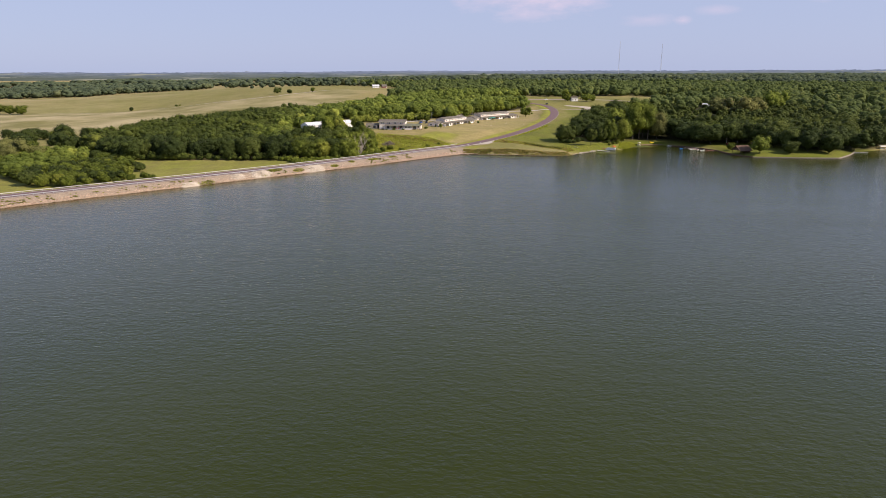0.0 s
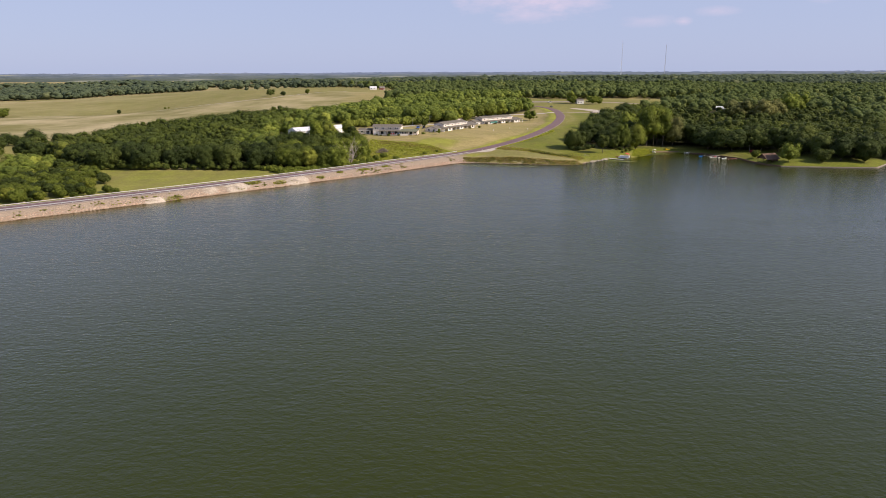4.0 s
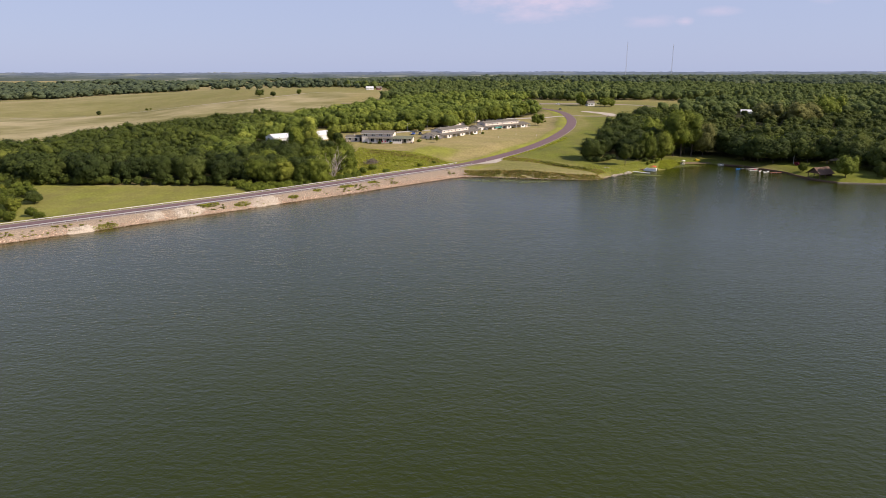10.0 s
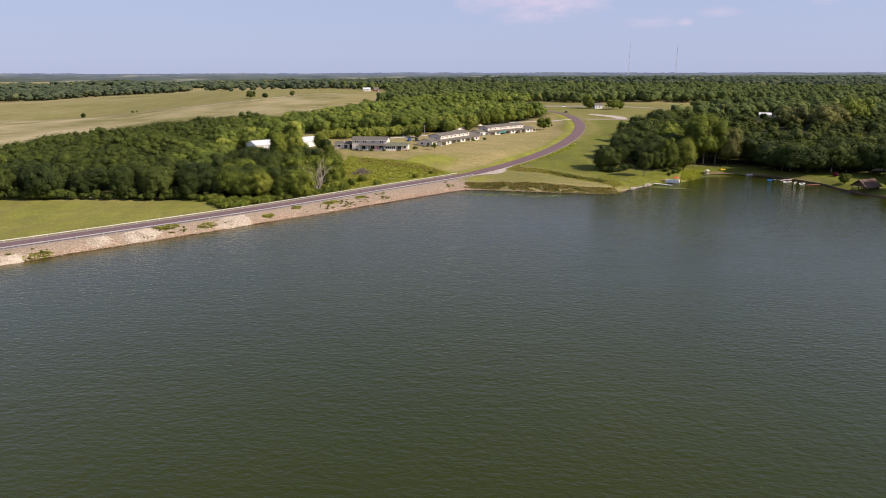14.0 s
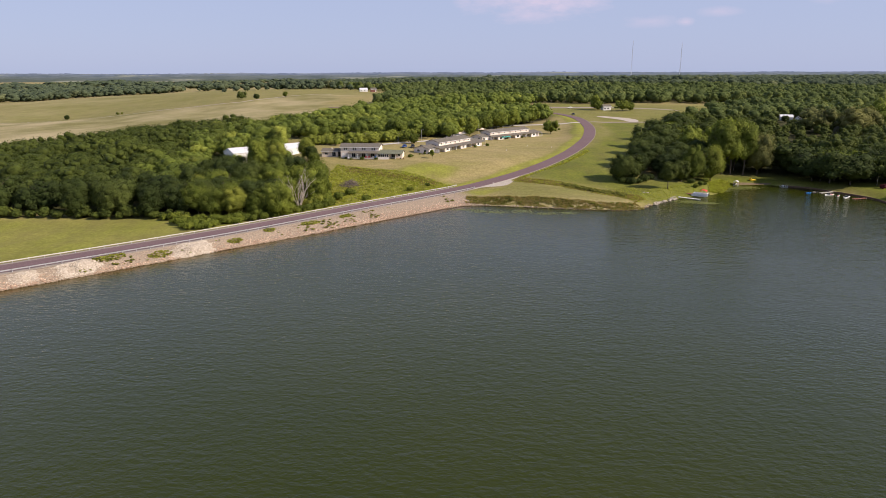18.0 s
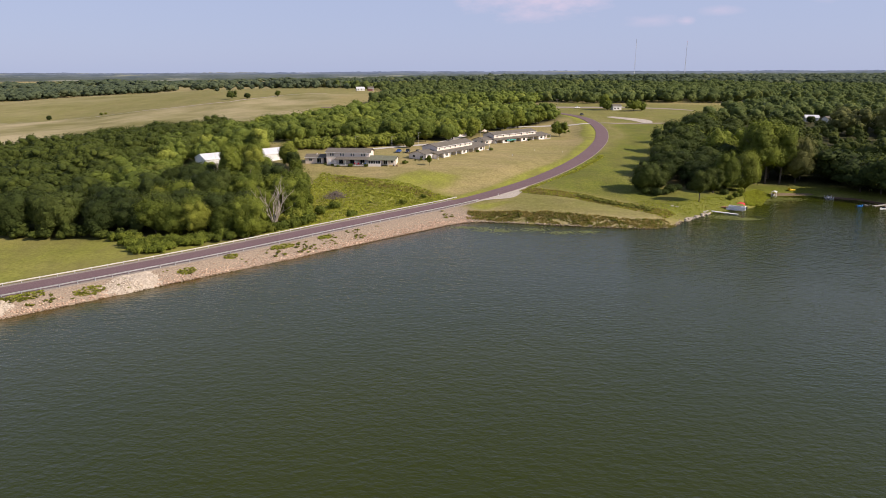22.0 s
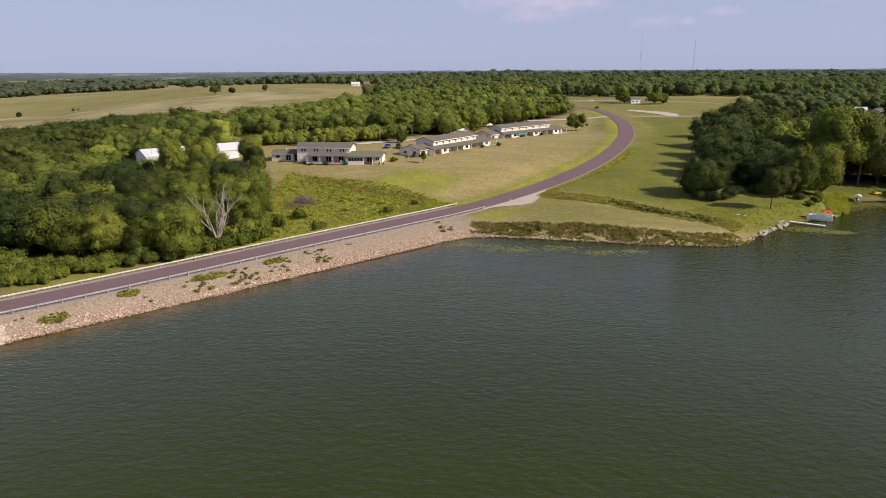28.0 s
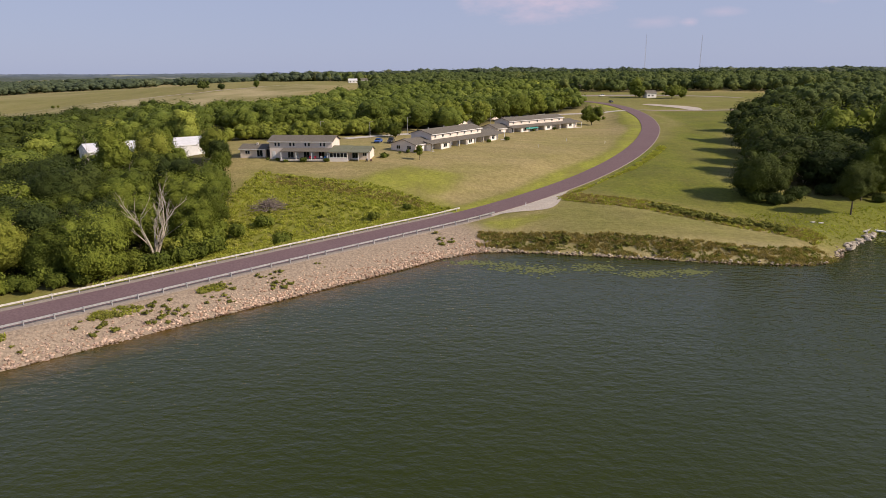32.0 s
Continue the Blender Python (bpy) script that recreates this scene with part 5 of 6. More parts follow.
def gable(parent, x0, x1, y0, y1, eave, ridge, over=0.5, wall="siding", roof="shingle", foot=-0.6, along="x", ends=True):
    """A block with a pitched roof: its walls are one part, its roof another."""
    m = Matrix()
    if along == "y":
        m = Matrix(((0, -1, 0, 0), (1, 0, 0, 0), (0, 0, 1, 0), (0, 0, 0, 1)))
        x0, x1, y0, y1 = y0, y1, -x1, -x0
    ym = (y0 + y1) / 2
    b = Build().loft([[(x, y0, foot), (x, y1, foot), (x, y1, eave), (x, ym, ridge - 0.05), (x, y0, eave)] for x in (x0, x1)], m)
    part("wall", b, wall, parent)
    r, s = Build(), (ridge - eave) / (ym - y0)
    lo = eave - s * over
    ring = lambda x: [(x, y0 - over, lo), (x, y0 - over, lo + 0.16), (x, ym, ridge + 0.16), (x, y1 + over, lo + 0.16), (x, y1 + over, lo), (x, ym, ridge)]
    r.loft([ring(x0 - over), ring(x1 + over)], m)
    part("roof", r, roof, parent)
    for y in (y0 - over - 0.03, y1 + over):
        part("fascia", Build().box(x0 - over, y, lo - 0.06, x1 + over, y + 0.03, lo + 0.15, 0, m), "white_paint" if wall != "tin" else "tin", parent)


def lean_to(parent, x0, x1, y_out, y_wall, z_out, z_wall, mat="shingle", name="porch_roof"):
    b = Build().loft([[(x, y_out, z_out), (x, y_wall, z_wall), (x, y_wall, z_wall + 0.14), (x, y_out, z_out + 0.14)] for x in (x0, x1)])
    return part(name, b, mat, parent)


def post_part(parent, x, y, top, mat="white_paint", s=0.09):
    part("post", Build().box(x - s, y - s, -0.3, x + s, y + s, top, 0.02), mat, parent)


def door(parent, at, w=0.95, h=2.05, mat="white_paint"):
    d = part("door", Build().box(-w / 2, -0.05, 0, w / 2, 0.01, h, 0.01).box(-w / 2 - 0.08, -0.03, 0, -w / 2, 0.01, h + 0.08).box(w / 2, -0.03, 0, w / 2 + 0.08, 0.01, h + 0.08), mat, parent, "", at)
    part("handle", Build().box(w * 0.33, -0.10, 0.98, w * 0.40, -0.05, 1.06), "steel", d)
    return d


# the block that faces the lake
ap = thing("apartment_block", pose(-63.5, 504.6, height_at(-52, 506), 0, 0, -4.0), "two-storey beige siding apartment block with a long porch", "apartment block", "apartment blocks on the lawn")
gable(ap, 0, 19.7, 0, 9.0, 5.1, 6.5, 0.55)
for cx in (2.5, 7.2, 12.0, 16.8):
    for dx in (-0.55, 0.55):
        window(ap, pose(cx + dx, 0, 3.65), 0.55, 1.05, 0)
lean_to(ap, 4.5, 19.5, -3.6, -0.02, 2.35, 3.05)
for x in (4.7, 9.4, 14.2, 19.2):
    post_part(ap, x, -3.4, 2.38)
part("porch_floor", Build().box(4.4, -3.7, -0.4, 19.6, -0.02, 0.08), "concrete", ap)
for x in (6.6, 11.7, 16.4):
    window(ap, pose(x, 0, 0.15), 1.8, 2.0, 1)
    door(ap, pose(x + 1.9, 0, 0.1))
door(ap, pose(1.3, 0, 0.1))
part("sunroom_wall", Build().box(19.7, -3.4, -0.6, 25.4, 3.0, 0.75).box(19.7, -3.4, 0.75, 19.85, 3, 2.35).box(25.25, -3.4, 0.75, 25.4, 3, 2.35).box(19.85, 2.85, 0.75, 25.25, 3, 2.35)
     .box(19.85, -3.4, 2.1, 25.25, -3.25, 2.35), "siding_pale", ap)
for k in range(5):
    window(ap, pose(20.4 + k * 1.08, -3.38, 0.78), 0.92, 1.28, 0)
lean_to(ap, 19.5, 25.7, -3.8, 2.4, 2.35, 3.6, "shingle_green", "sunroom_roof")
gable(ap, 25.4, 31.6, -0.6, 5.5, 2.4, 3.5, 0.4, "siding", "shingle_green")
lean_to(ap, 25.5, 31.8, -3.6, -0.7, 2.2, 2.75, "shingle_green")
for x in (28.6, 31.5):
    post_part(ap, x, -3.3, 2.25)
window(ap, pose(27.0, -0.6, 0.2), 1.7, 1.9, 1)
window(ap, pose(30.0, -0.6, 0.9), 1.1, 1.0, 1)
gable(ap, -10.6, -2.2, 2.4, 9.4, 2.45, 3.6, 0.4)
# near-black block paints the shade inside the passage between the wings
part("passage_shade", Build().box(-2.2, 3.4, -0.6, 0, 8.5, 2.3), "dark", ap, "near-black block painting the shaded passage between two wings")
lean_to(ap, -2.0, 0.1, 1.6, 8.6, 2.4, 3.2, "shingle", "link_roof")
window(ap, pose(-8.2, 2.4, 0.9), 1.4, 1.0, 1)
window(ap, pose(-4.2, 2.4, 0.1), 1.8, 2.0, 1)
part("chimney_vent", Build().box(-6.2, 5.0, 3.3, -5.6, 5.6, 4.1, 0.03), "concrete", ap)


def long_block(x, y, yaw, length, m0, m1, wing, label, teal=False):
    """A long block: upper storey set back behind a run of porches, a low gabled wing at its left end."""
    a = thing("apartment_block", pose(x, y, height_at(x + 10, y + 14) - 0.35, 0, 0, yaw), label, "apartment block", "apartment blocks on the lawn")
    gable(a, m0, m1, 3.4, 12.0, 5.0, 6.3, 0.55)
    gable(a, m1, length, 2.6, 11.0, 2.5, 3.7, 0.45)
    gable(a, -wing, m0 - 0.2, 2.6, 12.6, 2.5, 4.0, 0.5)
    lean_to(a, -0.5, length + 0.3, -0.4, 3.38, 2.35, 3.1)
    n = 7
    for k in range(n):
        cx = m0 + (m1 - m0) * (k + 0.5) / n
        window(a, pose(cx, 3.4, 3.75), 0.9, 0.8, 1)
    units = 9
    for k in range(units):
        u0, u1 = length * k / units, length * (k + 1) / units
        if k % 3 == 1:
            b = Build().box(u0 + 0.1, 0.2, -0.5, u1 - 0.1, 3.3, 2.3)
            part("front_room", b, "siding_pale", a)
            window(a, pose((u0 + u1) / 2, 0.2, 0.85), 1.9, 1.15, 1)
        else:
            door(a, pose(u0 + 1.1, 3.4 if u0 < m1 - 1 else 2.6, 0.05))
            window(a, pose(u0 + 3.0, 3.4 if u0 < m1 - 1 else 2.6, 0.5), 1.8, 1.5, 1)
            part("divider", Build().box(u0 - 0.06, 0.4, -0.5, u0 + 0.06, 2.58, 2.2), "siding_pale", a)
        post_part(a, u0 + 0.1, -0.2, 2.4)
    post_part(a, length - 0.1, -0.2, 2.4)
    part("porch_floor", Build().box(-0.4, -0.5, -0.5, length, 2.55, 0.06), "concrete", a)
    for dy in (5.2, 9.6):
        window(a, pose(-wing, dy, 0.9, 0, 0, -90), 1.5, 1.1, 1)
    window(a, pose(1.6 - wing, 2.6, 0.9), 1.5, 1.1, 1)
    door(a, pose(4.0 - wing, 2.6, 0.05))
    for k in range(3):
        cx = m0 + (m1 - m0) * (0.2 + 0.3 * k)
        part("roof_vent", Build().tube([(cx, 9.2, 5.7), (cx, 9.2, 6.6)], [0.12, 0.12], 8), "steel", a)
    if teal:
        part("awning", Build().loft([[(q, -0.5, 1.5), (q, 0.1, 2.25), (q, 0.1, 2.32), (q, -0.56, 1.55)] for q in (8.5, 16.5)]), "teal", a, "teal canvas awning")
    return a


long_block(-14.0, 516.6, 57.0, 46.0, 4.3, 35.0, 5.4, "long two-storey beige apartment block with porches")
long_block(16.2, 586.0, 45.0, 48.4, 1.6, 38.6, 6.6, "long two-storey beige apartment block with a teal awning", True)


def cottage(name, x, y, yaw, w, d, eave, ridge, wall, roof, label, category="house", wins=2):
    h = thing(name, pose(x, y, height_at(x, y), 0, 0, yaw), label, category)
    gable(h, -w / 2, w / 2, -d / 2, d / 2, eave, ridge, 0.45, wall, roof)
    for k in range(wins):
        window(h, pose(-w / 2 + w * (k + 0.5) / (wins + 0.5), -d / 2, 0.9), 1.4, 1.1, 1)
    door(h, pose(w / 2 - 1.2, -d / 2, 0.05))
    return h


sh = thing("machine_shed", pose(-104, 512, height_at(-104, 512), 0, 0, 43), "long white metal shed half hidden among trees", "shed")
gable(sh, -20, 20, -6, 6, 4.2, 6.2, 0.3, "white_paint", "tin")
for k in range(3):
    part("shed_door", Build().box(-14 + k * 11, -6.06, 0, -9.5 + k * 11, -5.99, 3.8, 0.02), "tin", sh)
house = cottage("house", 130, 806, 12, 7.5, 6.5, 3.4, 5.0, "white_paint", "shingle", "small white house beside the road behind trees")
cottage("house", 256.5, 720, -15, 9, 7, 2.9, 4.6, "white_paint", "tin", "white house with a pale metal roof in the woods")
cottage("house", 264.5, 710, 10, 7, 7, 2.9, 4.6, "white_paint", "shingle", "white house in the woods with a grey roof")
cottage("house", 278, 717, -25, 7, 7, 4.5, 6.5, "brick", "red_roof", "dark red two-storey house among the trees")
cottage("house", 176, 500, 20, 11, 8, 2.8, 4.4, "grey_wood", "shingle", "grey lake cottage in deep tree shade")
cottage("house", 212, 480, -10, 12, 8, 2.8, 4.4, "siding", "shingle", "beige lake cottage behind shore trees")
cottage("house", -152, 1160, 15, 11, 10, 3, 5.2, "white_paint", "tin", "far white farm building on the hill")
cottage("barn", -138, 1164, 15, 8, 10, 3.4, 6.0, "red_roof", "shingle", "far red barn beside a white building", "barn", 0)
cottage("house", 300, 1120, 30, 11, 9, 3, 7.0, "siding", "shingle", "far house with a steep roof among trees")
cottage("house", -5, 628, 45, 14, 8, 2.7, 4.3, "siding", "shingle", "beige house behind the apartment blocks")
cottage("house", 6, 655, 45, 14, 8, 2.7, 4.3, "siding", "shingle", "beige house behind the apartment blocks")


# ---------------------------------------------------------------- masts and poles
def lattice_mast(x, y, top, wide, label):
    z = height_at(x, y)
    g = thing("radio_mast", pose(x, y, z), label, "mast", "radio masts on the horizon")
    h = top - z
    legs = [(wide * math.cos(a), wide * math.sin(a)) for a in (0.3, 2.4, 4.5)]
    for lx, ly in legs:
        part("leg", Build().tube([(lx, ly, -1), (lx * 0.45, ly * 0.45, h)], [0.22, 0.16], 5), "steel", g)
    for k in range(int(h / 6)):
        f0, f1 = 1 - 0.55 * (k * 6 / h), 1 - 0.55 * ((k + 1) * 6 / h)
        b = Build()
        for i in range(3):
            a, c = legs[i], legs[(i + 1) % 3]
            b.tube([(a[0] * f0, a[1] * f0, k * 6), (c[0] * f1, c[1] * f1, k * 6 + 6)], [0.08, 0.08], 4)
        part("brace", b, "steel", g)
    part("beacon", Build().tube([(0, 0, h), (0, 0, h + 2.5)], [0.15, 0.05], 5), "red", g)
    return g


lattice_mast(628, 2807, 155, 1.8, "tall thin steel lattice radio mast on the skyline")
lattice_mast(632, 2222, 124, 1.5, "thin steel lattice radio mast on the skyline")
wt_z = height_at(1900, 3000)
wtow = thing("water_tower", pose(1900, 3000, wt_z), "tiny pale water tower on the horizon", "water tower")
part("tank", Build().loft([[(8 * s * math.cos(a), 8 * s * math.sin(a), z) for a in np.linspace(0, 6.283, 13)[:-1]] for z, s in ((30, 0.3), (33, 0.8), (36, 1), (40, 0.95), (43, 0.6), (45, 0.1))]), "white_paint", wtow)
part("stem", Build().tube([(0, 0, -2), (0, 0, 4), (0, 0, 31)], [4, 1.6, 1.8], 10), "white_paint", wtow)


def yard_pole(x, y, h, lamp, label):
    g = thing("lamp_post" if lamp else "utility_pole", pose(x, y, height_at(x, y)), label, "lamp post" if lamp else "utility pole")
    part("pole", Build().tube([(0, 0, -0.5), (0, 0, h)], [0.10, 0.06], 7), "post_wood" if not lamp else "steel", g)
    if lamp:
        part("arm", Build().tube([(0, 0, h - 0.3), (0.5, -0.3, h), (1.1, -0.6, h)], [0.05, 0.04, 0.04], 5), "steel", g)
        part("lamp_head", Build().box(0.95, -0.75, h - 0.10, 1.4, -0.5, h + 0.04, 0.03), "grey_wood", g)
    else:
        part("crossarm", Build().box(-1.2, -0.06, h - 0.9, 1.2, 0.06, h - 0.75), "post_wood", g)
        for x_ in (-1.05, 0, 1.05):
            part("insulator", Build().tube([(x_, 0, h - 0.75), (x_, 0, h - 0.5)], [0.05, 0.04], 6), "white_paint", g)


yard_pole(-58, 552, 6.0, True, "grey lamp post behind the apartment block")
yard_pole(-38.8, 548, 6.2, True, "grey lamp post beside the driveway")
yard_pole(-27, 571, 6.5, True, "grey lamp post among the parked cars")
yard_pole(8, 628, 7, True, "grey lamp post behind the long block")
yard_pole(78, 800, 11, False, "brown wooden utility pole by the road")
yard_pole(-178, 1150, 11, False, "far wooden utility pole by the farm")
yard_pole(-140, 1270, 11, False, "far wooden utility pole on the hill")
yard_pole(183, 470, 7, True, "tall lamp post among shore trees")


# ---------------------------------------------------------------- cars
def car(x, y, yaw, mat, label, tall=0.0):
    c = thing("car", pose(x, y, height_at(x, y) + 0.16, 0, 0, yaw), label, "car", "parked cars")
    w = 0.9
    sec = lambda y_: [(-2.25, y_, 0.45), (-2.2, y_, 0.75), (-1.3, y_, 0.92), (1.7, y_, 0.95 + tall * 0.2), (2.2, y_, 0.85), (2.25, y_, 0.4), (1.6, y_, 0.28), (-1.6, y_, 0.28)]
    part("body", Build().loft([sec(-w), sec(-w * 0.5), sec(w * 0.5), sec(w)]), mat, c)
    cab = lambda z, f0, f1, s: [(f0, -w * s, z), (f1, -w * s, z), (f1, w * s, z), (f0, w * s, z)]
    part("cabin", Build().loft([cab(0.9, -1.1, 1.7, 0.95), cab(1.35 + tall, -0.45, 1.25, 0.82)]), "glass", c)
    part("roof", Build().loft([cab(1.35 + tall, -0.5, 1.3, 0.84), cab(1.42 + tall, -0.35, 1.15, 0.74)]), mat, c)
    for wx in (-1.4, 1.4):
        for wy in (-0.82, 0.82):
            t = part("wheel", Build().tube([(wx, wy - 0.11, 0.18), (wx, wy + 0.11, 0.18)], [0.33, 0.33], 12), "rubber", c)
            part("rim", Build().tube([(wx, wy - 0.125, 0.18), (wx, wy + 0.125, 0.18)], [0.19, 0.19], 10), "steel", t)
    for wy in (-0.62, 0.62):
        part("headlight", Build().box(-2.27, wy - 0.15, 0.58, -2.18, wy + 0.15, 0.70), "white_paint", c)


car(-34, 535, 80, "car_blue", "bright blue parked car behind the apartment block")
car(-29.5, 535, 85, "car_dark", "dark parked car beside a blue one", 0.2)
car(-24.5, 534, 84, "car_dark", "dark parked car on the driveway")
car(93, 762, 100, "car_dark", "dark car on the road past the bend")
car(100, 830, 20, "white_paint", "white parked car at the parking lot", 0.2)


# ---------------------------------------------------------------- docks and boats
def dock(x, y, yaw, length, width, label, mat="grey_wood", top=0.55):
    """Planks on two stringers and posts; local x runs out over the water."""
    d = thing("dock", pose(x, y, 0, 0, 0, yaw), label, "dock")
    n = int(length / 0.32)
    plank = Build().box(-0.14, -width / 2, top - 0.05, 0.14, width / 2, top, 0.008).mesh("plank")
    plank.materials.append(M[mat])
    for k in range(n):
        part("plank", plank, None, d, "", pose(0.16 + k * 0.32, 0, 0))
    for s in (-1, 1):
        part("stringer", Build().box(0, s * width * 0.42 - 0.05, top - 0.24, length, s * width * 0.42 + 0.05, top - 0.055), mat, d)
        for k in range(3):
            part("post", Build().tube([(0.4 + k * (length - 0.8) / 2, s * (width / 2 + 0.05), -2.0), (0.4 + k * (length - 0.8) / 2, s * (width / 2 + 0.05), top + 0.25)], [0.05, 0.05], 7), "steel", d)
    return d


def pontoon_boat(x, y, yaw, label, cover="red", deck=1.0):
    b = thing("pontoon_boat", pose(x, y, deck, 0, 0, yaw), label, "boat")
    for s in (-0.85, 0.85):
        part("pontoon", Build().tube([(-3.4, s, -0.40), (-3.2, s, -0.42), (2.9, s, -0.42), (3.7, s, -0.20)], [0.05, 0.33, 0.33, 0.04], 10), "tin", b)
    part("deck", Build().box(-3.4, -1.25, -0.08, 3.4, 1.25, 0.05, 0.02), "white_paint", b)
    for x0, y0, x1, y1 in ((-3.3, -1.24, 2.6, -1.18), (-3.3, 1.18, 2.6, 1.24), (-3.36, -1.2, -3.3, 1.2), (2.6, -1.2, 2.66, -0.4), (2.6, 0.4, 2.66, 1.2)):
        part("side_panel", Build().box(x0, y0, 0.05, x1, y1, 0.72, 0.01), "white_paint", b)
    for x0 in (-2.9, 0.9):
        part("bench", Build().box(x0, -1.1, 0.05, x0 + 1.7, -0.55, 0.42, 0.05).box(x0, -1.14, 0.42, x0 + 1.7, -0.98, 0.8, 0.04), "white_paint", b)
    part("rear_couch", Build().box(-3.2, -1.1, 0.05, -2.95, 1.1, 0.85, 0.06), "white_paint", b)
    part("console", Build().box(-0.8, 0.4, 0.05, -0.2, 1.05, 0.95, 0.05), "white_paint", b)
    part("motor", Build().box(-3.85, -0.22, -0.3, -3.4, 0.22, 0.75, 0.08), "dark", b)
    if cover:
        for px in (-2.2, -0.6):
            for py in (-1.15, 1.15):
                part("canopy_pole", Build().tube([(px * 0.6 - 0.6, py, 0.7), (px, py, 1.75)], [0.025, 0.025], 5), "steel", b)
        part("canopy", Build().loft([[(px, -1.25, z), (px, -0.6, z + 0.14), (px, 0.6, z + 0.14), (px, 1.25, z), (px, 0.6, z + 0.08), (px, -0.6, z + 0.08)] for px, z in ((-2.9, 1.55), (-2.2, 2.0), (-1.0, 2.1), (-0.2, 1.75))]),
             cover, b, "bright red canvas canopy")
    return b


def boat_lift(x, y, yaw, label, w=3.0, ln=3.6, canopy=""):
    f = thing("boat_lift", pose(x, y, 0, 0, 0, yaw), label, "boat lift")
    for px in (-ln / 2, ln / 2):
        for py in (-w / 2, w / 2):
            part("post", Build().tube([(px, py, -1.5), (px, py, 2.3 if canopy else 1.3)], [0.06, 0.06], 6), "tin", f)
        part("crossbar", Build().box(px - 0.06, -w / 2, 0.25, px + 0.06, w / 2, 0.37), "tin", f)
    for py in (-w / 2, w / 2):
        part("side_rail", Build().box(-ln / 2, py - 0.05, 0.35, ln / 2, py + 0.05, 0.46), "tin", f)
    part("winch_wheel", Build().tube([(-ln / 2, -w / 2 - 0.12, 1.0), (-ln / 2, -w / 2 - 0.06, 1.0)], [0.35, 0.35], 12), "tin", f)
    if canopy:
        part("canopy", Build().loft([[(px, -w / 2 - 0.2, 2.2), (px, 0, 2.65), (px, w / 2 + 0.2, 2.2), (px, w / 2 + 0.2, 2.1), (px, 0, 2.55), (px, -w / 2 - 0.2, 2.1)] for px in (-ln / 2 - 0.3, ln / 2 + 0.3)]), canopy, f)
    return f


def small_boat(name, x, y, yaw, ln, w, mat, label, z=0.0, inner="white_paint"):
    b = thing(name, pose(x, y, z, 0, 0, yaw), label, "boat", "small boats along the east bank")
    sec = lambda px, s, lift: [(px, -w / 2 * s, 0.42 + lift), (px, -w / 2 * s * 0.7, lift - 0.05), (px, 0, lift - 0.16), (px, w / 2 * s * 0.7, lift - 0.05), (px, w / 2 * s, 0.42 + lift)]
    part("hull", Build().loft([sec(-ln / 2, 0.85, 0), sec(-ln * 0.1, 1, 0), sec(ln * 0.25, 0.8, 0.05), sec(ln / 2, 0.08, 0.22)]), mat, b)
    part("seat", Build().box(-ln * 0.28, -w * 0.36, 0.42, -ln * 0.12, w * 0.36, 0.60, 0.03), inner, b)
    part("windshield", Build().loft([[(ln * 0.08, -w * 0.36, 0.45), (ln * 0.14, w * 0.0, 0.45), (ln * 0.08, w * 0.36, 0.45)], [(0, -w * 0.3, 0.85), (ln * 0.05, 0, 0.85), (0, w * 0.3, 0.85)]]), "glass", b)
    part("motor", Build().box(-ln / 2 - 0.35, -0.15, -0.1, -ln / 2 + 0.05, 0.15, 0.75, 0.05), "dark", b)
    return b


dock(90.3, 452.4, -37, 9.5, 1.0, "narrow white dock arm beside a lifted boat", "white_paint")
dock(92.6, 458.6, -24, 5.5, 1.5, "short reddish wooden dock at the grassy shore", "red_wood", 1.15)
dock(86.6, 449.8, 50, 10.0, 0.7, "low timber edging along the shore", "grey_wood", 0.7)
pontoon_boat(100.4, 455.4, 152, "white and silver pontoon boat with a red canopy on a lift")
boat_lift(100.0, 455.3, 152, "aluminium boat lift under a pontoon boat", 2.9, 5.4)
small_boat("jet_ski", 126.0, 482.6, 60, 2.9, 1.1, "white_paint", "white personal watercraft on a shore lift", 0.75, "dark")
boat_lift(126.2, 482.4, 60, "small white watercraft lift at the cove beach", 1.7, 2.6, "tin")
pb = thing("paddle_boat", pose(137.4, 491.6, height_at(137.4, 491.6) + 0.1, 0, 0, 15), "bright yellow paddle boat pulled up on the grass", "paddle boat")
part("hull", Build().box(-1.5, -0.8, 0, 1.5, -0.25, 0.42, 0.12).box(-1.5, 0.25, 0, 1.5, 0.8, 0.42, 0.12).box(-1.2, -0.3, 0.2, 1.1, 0.3, 0.45, 0.05), "yellow", pb)
part("seat", Build().box(-0.9, -0.7, 0.42, -0.2, 0.7, 0.62, 0.06).box(-1.1, -0.7, 0.55, -0.85, 0.7, 1.05, 0.06), "yellow", pb)
boat_lift(146.5, 478.8, 75, "aluminium boat lift at the shaded shore", 2.6, 3.4)
small_boat("fishing_boat", 146.5, 478.9, 75, 3.8, 1.5, "tin", "silver fishing boat on a lift", 0.55)
small_boat("raft", 150.3, 463.4, 20, 3.0, 1.6, "blue", "bright blue float lying on the water", 0.12, "blue")
dock(163, 466.5, 205, 9, 1.2, "grey wooden dock with small boats alongside")
small_boat("fishing_boat", 153.6, 464.4, 30, 4.2, 1.6, "dark", "dark fishing boat tied to the dock", 0.12, "grey_wood")
small_boat("speed_boat", 156.4, 458.6, 215, 6.0, 2.2, "white_paint", "white speed boat with red trim at the bank", 0.14, "red")
small_boat("speed_boat", 160.9, 453.2, 230, 6.2, 2.3, "white_paint", "white speed boat at the bank", 0.14)
